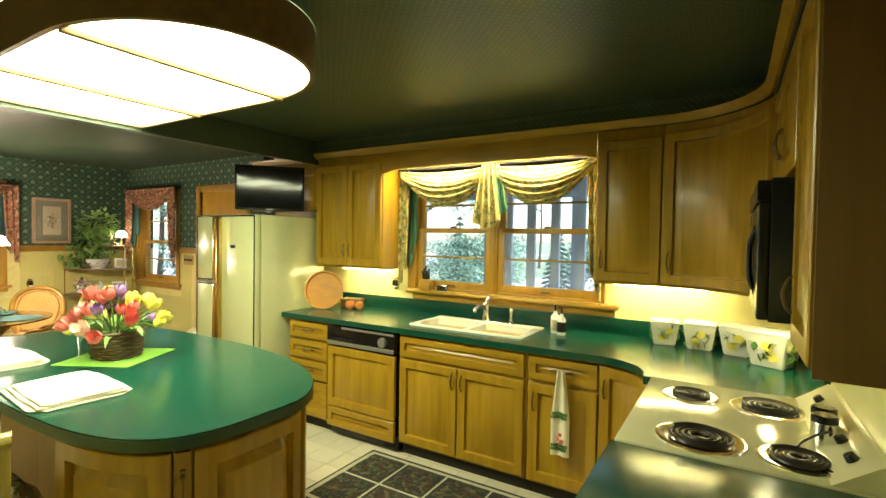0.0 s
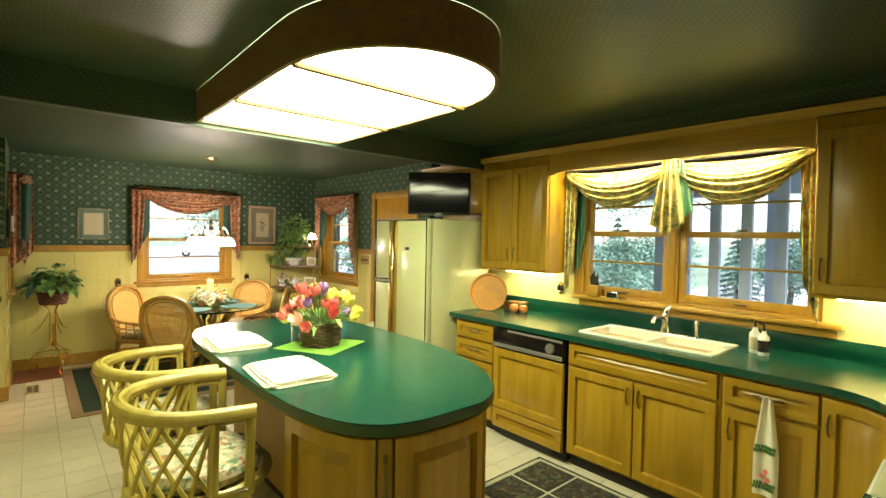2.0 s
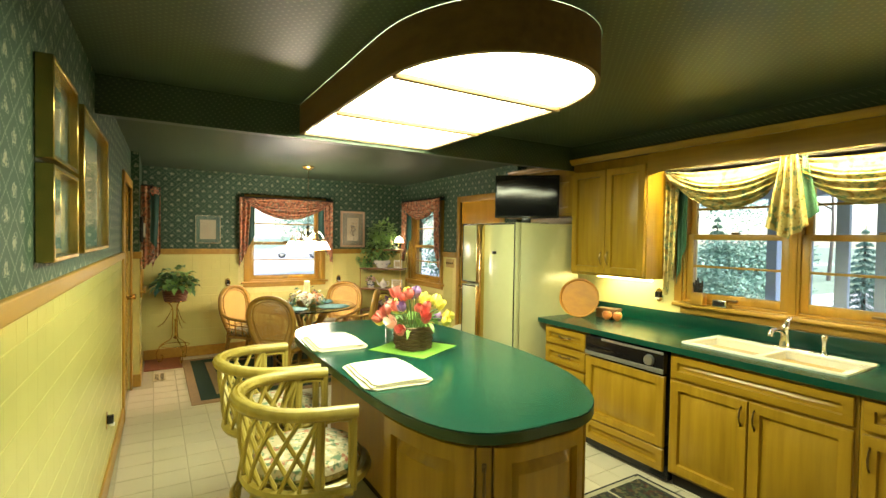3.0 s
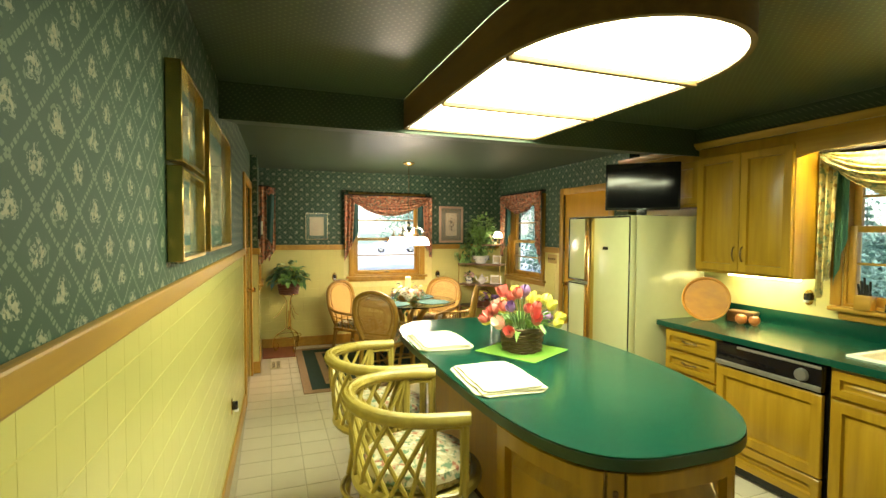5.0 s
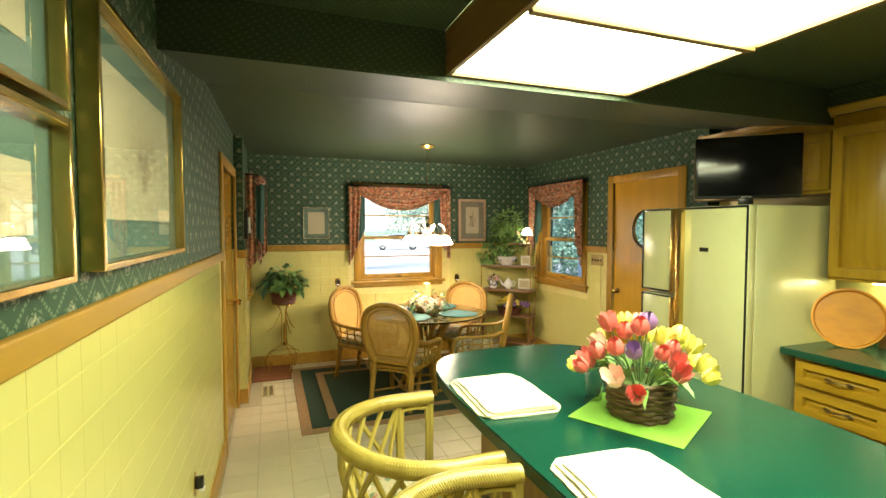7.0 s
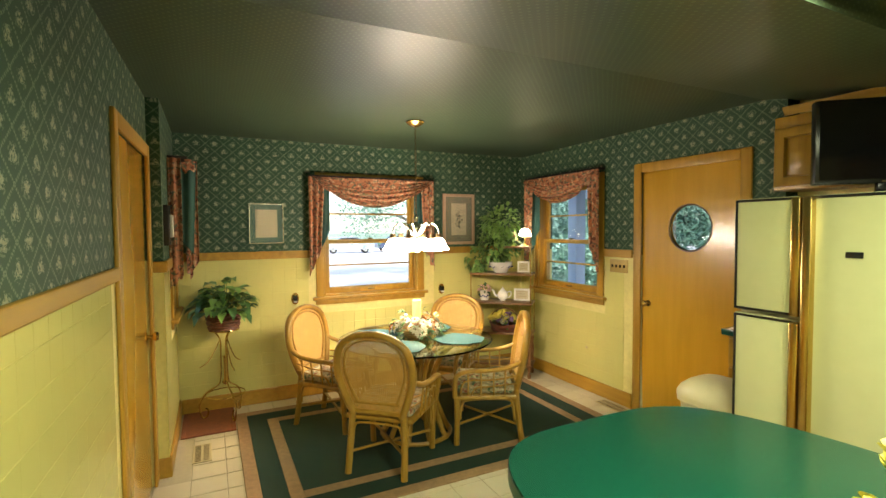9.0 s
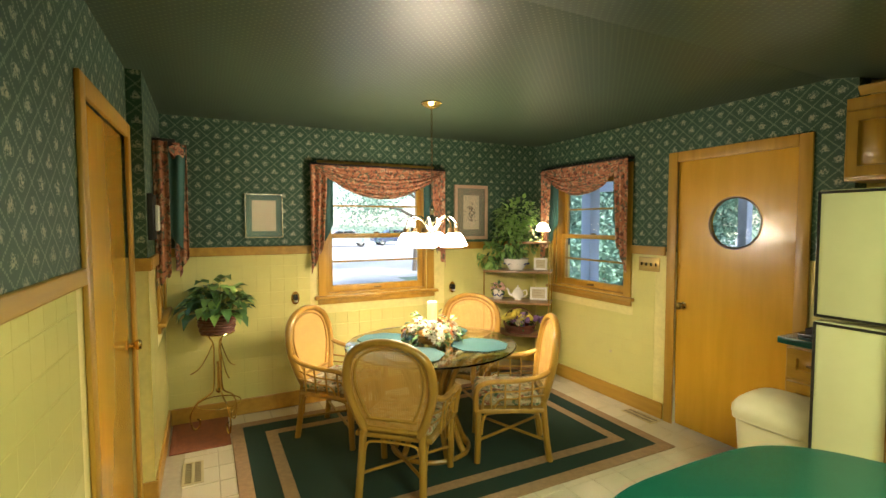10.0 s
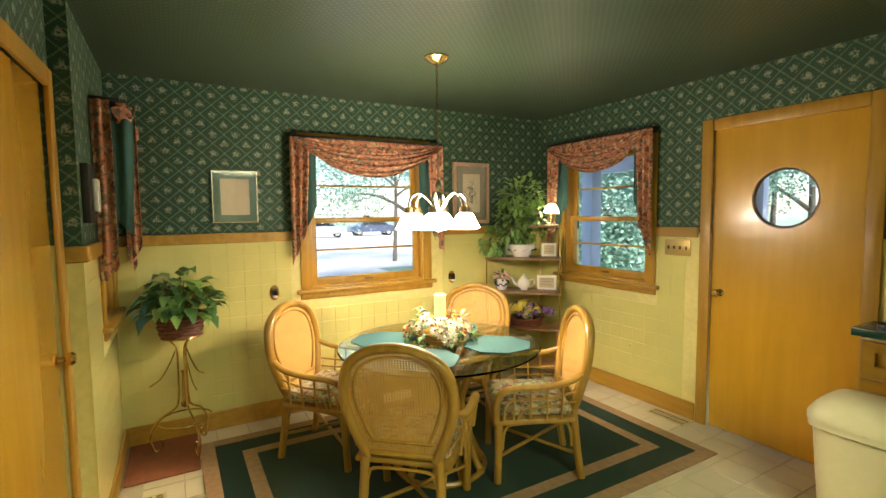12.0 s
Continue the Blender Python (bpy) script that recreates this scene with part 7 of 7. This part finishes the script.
setting("road", bm, M_drive, "sunlit pale driveway and street", "road")


def tree(x, y, h, r, seed, n=34000, leaf=1.0, name="tree", label="leafy green garden tree beyond the window", group="garden trees"):
    t = thing(name, label, name, pose(x, y, -0.45), group)
    rr = random.Random(seed)
    tb_ = tube(B(), spline([(0, 0, 0), (0.1, 0.05, h * 0.3), (0, 0.1, h * 0.65), (0.1, 0, h * 0.95)], 4), [0.1 - 0.08 * i / 12 for i in range(13)], 9)
    limbs = []
    for i in range(9):
        a = rr.uniform(0, 6.28)
        z = h * rr.uniform(0.3, 0.8)
        e = Vector((r * 0.75 * math.cos(a), r * 0.75 * math.sin(a), z + h * 0.12))
        tube(tb_, spline([(0.05, 0.05, z), (e.x * 0.5, e.y * 0.5, z + h * 0.1), e], 3), [0.06, 0.05, 0.045, 0.04, 0.03, 0.02, 0.01], 6)
        limbs.append(e)
    part("trunk", tb_, M_bark, t)
    ng = np.random.default_rng(seed)
    ends = np.array([tuple(e) for e in limbs] + [(0, 0, h * 0.85), (0, 0, h * 0.7)])
    d = ng.normal(size=(n, 3)) * (1, 1, 0.7)
    d /= np.linalg.norm(d, axis=1)[:, None]
    p = ends[ng.integers(0, len(ends), n)] + d * (r * 0.52 * ng.random((n, 1)) ** 0.5)
    u = ng.normal(size=(n, 3)) * (1, 1, 0.6)
    u /= np.linalg.norm(u, axis=1)[:, None]
    w_ = np.cross(u, ng.normal(size=(n, 3)))
    w_ /= np.linalg.norm(w_, axis=1)[:, None]
    s = ng.uniform(0.02, 0.05, (n, 1)) * leaf
    vs = np.stack([p - u * s, p + w_ * s * 0.5, p + u * s, p - w_ * s * 0.5], 1).reshape(-1, 3).tolist()
    fs = np.arange(4 * n).reshape(-1, 4).tolist()
    me = bpy.data.meshes.new("crown")
    me.from_pydata(vs, [], fs)
    me.materials.append(M_leafout)
    o_ = new("crown", me)
    o_.parent = t
    return t


# leaf green paled towards teal, with the outdoor haze put into the colour
M_leafout = plain("haze-paled garden leaf", (0.2, 0.34, 0.26), 0.6, 0, 0.5, 2, 0.0)
for i, (x, y, h, r_) in enumerate(((-15, 0.5, 5.5, 2.4), (-22, 9.6, 7.5, 3.2), (-13, 12, 6, 2.6), (-12, 33, 9, 4), (-4, 36, 8, 3.6), (3, 34, 8, 3.5), (-11.8, 12.6, 5.5, 2.6), (-15, 13, 5, 2.6), (-9.5, 14.5, 6, 2.6), (-14.5, 6.8, 5, 2.0), (-10.6, 11, 6, 2.6), (-15.5, 9.4, 6, 2.6), (-22, 3.5, 8, 3.2), (-11.5, 17, 7, 3), (-17, 15, 7, 3))):
    tree(x, y, h, r_, i + 3)

for i, (x, y, h, r_) in enumerate(((-10.7, 8.5, 2.3, 1.2), (-11.6, 9.7, 2.6, 1.5), (-12.8, 10.9, 2.8, 1.6), (-11.8, 11.9, 2.8, 1.5), (-7.8, 15, 2.0, 1.5), (-4.6, 18, 2.1, 1.7), (-1.2, 17.5, 2.1, 1.7))):
    tree(x, y, h, r_, i + 40, 14000, 1.3, "shrub", "dense green shrub beyond the porch", "porch shrubs")


def spruce(x, y, h, seed):
    t = thing("spruce", "young blue-green spruce beyond the driveway", "tree", pose(x, y, -0.45), "young spruces")
    part("trunk", tube(B(), [(0, 0, 0), (0, 0, h * 0.5), (0, 0, h)], [0.06, 0.04, 0.008], 8), M_bark, t)
    ng = np.random.default_rng(seed)
    n = 9000
    tier = ng.integers(0, 14, n)
    f = 1 - tier / 14.0
    a = np.floor(ng.random(n) * 11) * (2 * np.pi / 11) + tier * 0.7 + ng.normal(0, 0.1, n)
    q = ng.random(n) ** 0.6
    rad = h * 0.3 * f * q
    p = np.stack([rad * np.cos(a), rad * np.sin(a), h * (0.08 + 0.9 * (1 - f)) - rad * 0.35 + ng.normal(0, 0.02, n)], 1)
    u = np.stack([np.cos(a + ng.normal(0, 0.6, n)), np.sin(a + ng.normal(0, 0.6, n)), ng.normal(-0.3, 0.3, n)], 1)
    w_ = np.cross(u, ng.normal(size=(n, 3)))
    w_ /= np.linalg.norm(w_, axis=1)[:, None]
    s = ng.uniform(0.03, 0.07, (n, 1))
    vs = np.stack([p - u * s, p + w_ * s * 0.25, p + u * s, p - w_ * s * 0.25], 1).reshape(-1, 3).tolist()
    me = bpy.data.meshes.new("crown")
    me.from_pydata(vs, [], np.arange(4 * n).reshape(-1, 4).tolist())
    me.materials.append(M_leafout)
    o_ = new("crown", me)
    o_.parent = t


for i, (x, y, h) in enumerate(((-7.7, 14.5, 2.1), (-9.6, 17.5, 3.0), (-6.2, 19, 2.6))):
    spruce(x, y, h, 50 + i)


def parked_car(x, y, turn, colour, label):
    c = thing("parked_car", label, "car", pose(x, y, -0.44, 0, 0, turn), "cars parked in the street")
    prof = [(-2.1, 0.35), (-2.15, 0.75), (-1.9, 0.9), (-1.3, 0.95), (-0.7, 1.4), (0.7, 1.42), (1.4, 0.98), (2.05, 0.88), (2.15, 0.6), (2.1, 0.35)]
    part("body", prism_y(prof, -0.82, 0.82), colour, c)
    part("windows", prism_y([(-1.1, 0.98), (-0.65, 1.33), (0.62, 1.35), (1.2, 0.99)], -0.83, 0.83), M_black, c)
    for wx in (-1.35, 1.35):
        for sy_ in (-0.7, 0.7):
            bm = B()
            bmesh.ops.create_cone(bm, cap_ends=True, segments=20, radius1=0.33, radius2=0.33, depth=0.22, matrix=Matrix.Translation((wx, sy_, 0.33)) @ Matrix.Rotation(radians(90), 4, "X"))
            wh = part("wheel", bm, M_black, c)
            bm = B()
            bmesh.ops.create_cone(bm, cap_ends=True, segments=16, radius1=0.19, radius2=0.19, depth=0.24, matrix=Matrix.Translation((wx, sy_, 0.33)) @ Matrix.Rotation(radians(90), 4, "X"))
            part("rim", bm, M_silver, wh)
    return c


parked_car(-44, 12.5, 78, plain("silver car paint", (0.5, 0.52, 0.55), 0.25, 0.5, 0.03), "silver saloon car parked in the street")
parked_car(-45, 17.5, 84, plain("dark car paint", (0.08, 0.1, 0.16), 0.25, 0.5, 0.05), "dark blue saloon car parked in the street")
# screened porch outside the sink window and the back door
pc = thing("porch", "blue-grey screened porch with posts and roof", "porch", None)
for x in (-7.6, -6.75, -5.6, -4.4, -3.3, -2.2):
    part("post", box(B(), x - 0.05, x + 0.05, 7.0, 7.1, -0.45, 2.3, 0.004), M_porch, pc)
for i in range(6):
    x = -2.75 + i * 0.26
    part("slat", box(B(), x - 0.045, x + 0.045, 6.35, 6.4, -0.45, 2.3, 0.003), M_porch, pc)
part("post", box(B(), -8.54, -8.37, 6.32, 6.49, -0.45, 2.3, 0.006), M_porch, pc)
part("rail", box(B(), -8.4, -2.0, 7.02, 7.08, 0.35, 0.43, 0.004), M_porch, pc)
part("beam", box(B(), -8.9, 0.2, 6.98, 7.12, 2.03, 2.45, 0.004), M_porch, pc)
part("roof", box(B(), -9.0, 0.3, 5.19, 7.4, 2.46, 2.55), M_porch, pc)
part("deck", box(B(), -8.9, 0.2, 5.19, 7.2, -0.5, -0.2), plain("grey deck", (0.3, 0.3, 0.32), 0.8), pc)

# ---- wall tiles and floor tiles ----
def tile_mesh(name, w, h, t, bev, mt, side=None):
    """One glazed tile, its face up, its middle at the origin."""
    me = bpy.data.meshes.new(name)
    a, b, sb = w / 2, h / 2, bev if side is None else side
    vs = [(-a, -b, 0), (a, -b, 0), (a, b, 0), (-a, b, 0), (-a + sb, -b + bev, t), (a - sb, -b + bev, t), (a - sb, b - bev, t), (-a + sb, b - bev, t)]
    me.from_pydata(vs, [], [(4, 5, 6, 7), (0, 1, 5, 4), (1, 2, 6, 5), (2, 3, 7, 6), (3, 0, 4, 7)])
    me.materials.append(mt)
    return me


def laid(parent, name, spots, me, limit, key):
    """Tiles at their poses: those first by key as objects of their own, the rest joined into one."""
    spots = sorted(spots, key=key)
    for m in spots[:limit]:
        o_ = new(name, me)
        o_.parent = parent
        o_.matrix_local = m
    rest = spots[limit:]
    if rest:
        vs, fs = [], []
        base = [v.co.copy() for v in me.vertices]
        polys = [tuple(p.vertices) for p in me.polygons]
        for m in rest:
            k = len(vs)
            vs += [m @ v for v in base]
            fs += [tuple(k + i for i in p) for p in polys]
        me2 = bpy.data.meshes.new(name + "s")
        me2.from_pydata(vs, [], fs)
        me2.materials.append(me.materials[0])
        o_ = new(name + "s", me2)
        o_.parent = parent
        tagged(o_, kind="stuff")


def varied_tile(name, c, rough, var):
    k = Mat(name, rough)
    rnd = k.t.nodes.new("ShaderNodeObjectInfo").outputs["Random"]
    isl_ = k.t.nodes.new("ShaderNodeNewGeometry").outputs["Random Per Island"]
    f = k.math("FRACT", k.math("ADD", rnd, isl_))
    a, b = tuple(v * (1 - var) for v in c), tuple(v * (1 + var) for v in c)
    col = k.mix(f, a, b)
    col = k.mix(0.3, col, k.ramp(k.noise(7, 4), ((0.35, a), (0.65, b))))
    k.color(col).rough(k.noise(5, 2), rough * 0.8, rough * 1.3).bump(k.noise(9, 2), 0.05, 0.004)
    return k.m


M_wt = varied_tile("yellow glazed tile", (0.61, 0.56, 0.2), 0.17, 0.012)
M_ft = varied_tile("cream floor tile piece", (0.55, 0.49, 0.36), 0.3, 0.06)
P = 0.108
wt_me = tile_mesh("wall_tile", P - 0.0004, P - 0.0004, 0.003, 0.0004, M_wt)
wt_near = tile_mesh("wall_tile", P - 0.0004, P - 0.001, 0.003, 0.0014, M_wt, 0.0004)
rows_ = [0.13 + P * (i + 0.5) for i in range(11) if 0.13 + P * (i + 1) <= RAILB + 0.02]
zs = rows_
zs_south = [0.094 + P * (i + 0.5) for i in range(12)]
south, southf, west, north = [], [], [], []
x = -0.4
while x > -5.44 + P / 2:
    south += [pose(x, L, z, -90, 0, 0) for z in zs_south]
    x -= P
x = -6.6
while x > F + P / 2:
    if not (W_LEFT[0] - 0.13 < x < W_LEFT[1] + 0.13):
        southf += [pose(x, L2, z, -90, 0, 0) for z in zs]
    else:
        southf += [pose(x, L2, z, -90, 0, 0) for z in zs if z < W_LEFT[2] - 0.13]
    x -= P
y = L2 + 0.06
while y < BD - P / 2:
    inside = W_FAR[0] - 0.14 < y < W_FAR[1] + 0.14
    west += [pose(F, y, z, 90, 0, 90) for z in zs if not inside or z < W_FAR[2] - 0.13]
    y += P
x = F + 0.08
while x < -6.045 - P / 2:
    inside = W_BACK[0] - 0.14 < x < W_BACK[1] + 0.14
    north += [pose(x, BD, z, 90, 0, 0) for z in zs if not inside or z < W_BACK[2] - 0.13]
    x += P
for wall, spots, lim, key in (("wall_south_lower", south, 300, lambda m: abs(m.translation.x + 4.0)), ("wall_south_far_lower", southf, 80, lambda m: -m.translation.x), ("wall_west_lower", west, 300, lambda m: abs(m.translation.y - 2.2)), ("wall_north_dining_lower", north, 120, lambda m: -m.translation.x)):
    laid(bpy.data.objects[wall], "tile", spots, wt_near if wall == "wall_south_lower" else wt_me, lim, key)
Q = 0.203
ft_me = tile_mesh("floor_tile", Q - 0.005, Q - 0.005, 0.0045, 0.0015, M_ft)
spots = []
x = F + Q / 2 + 0.02
while x < 1.1:
    y = L + Q / 2 + 0.01
    while y < BK - 0.1:
        if not (x < -6.5 and y < L2 + Q / 2):
            spots.append(pose(x, y, -0.004))
        y += Q
    x += Q
laid(bpy.data.objects["floor"], "tile", spots, ft_me, 300, lambda m: (m.translation.x + 4.8) ** 2 * 0.6 + (m.translation.y - 2.3) ** 2)
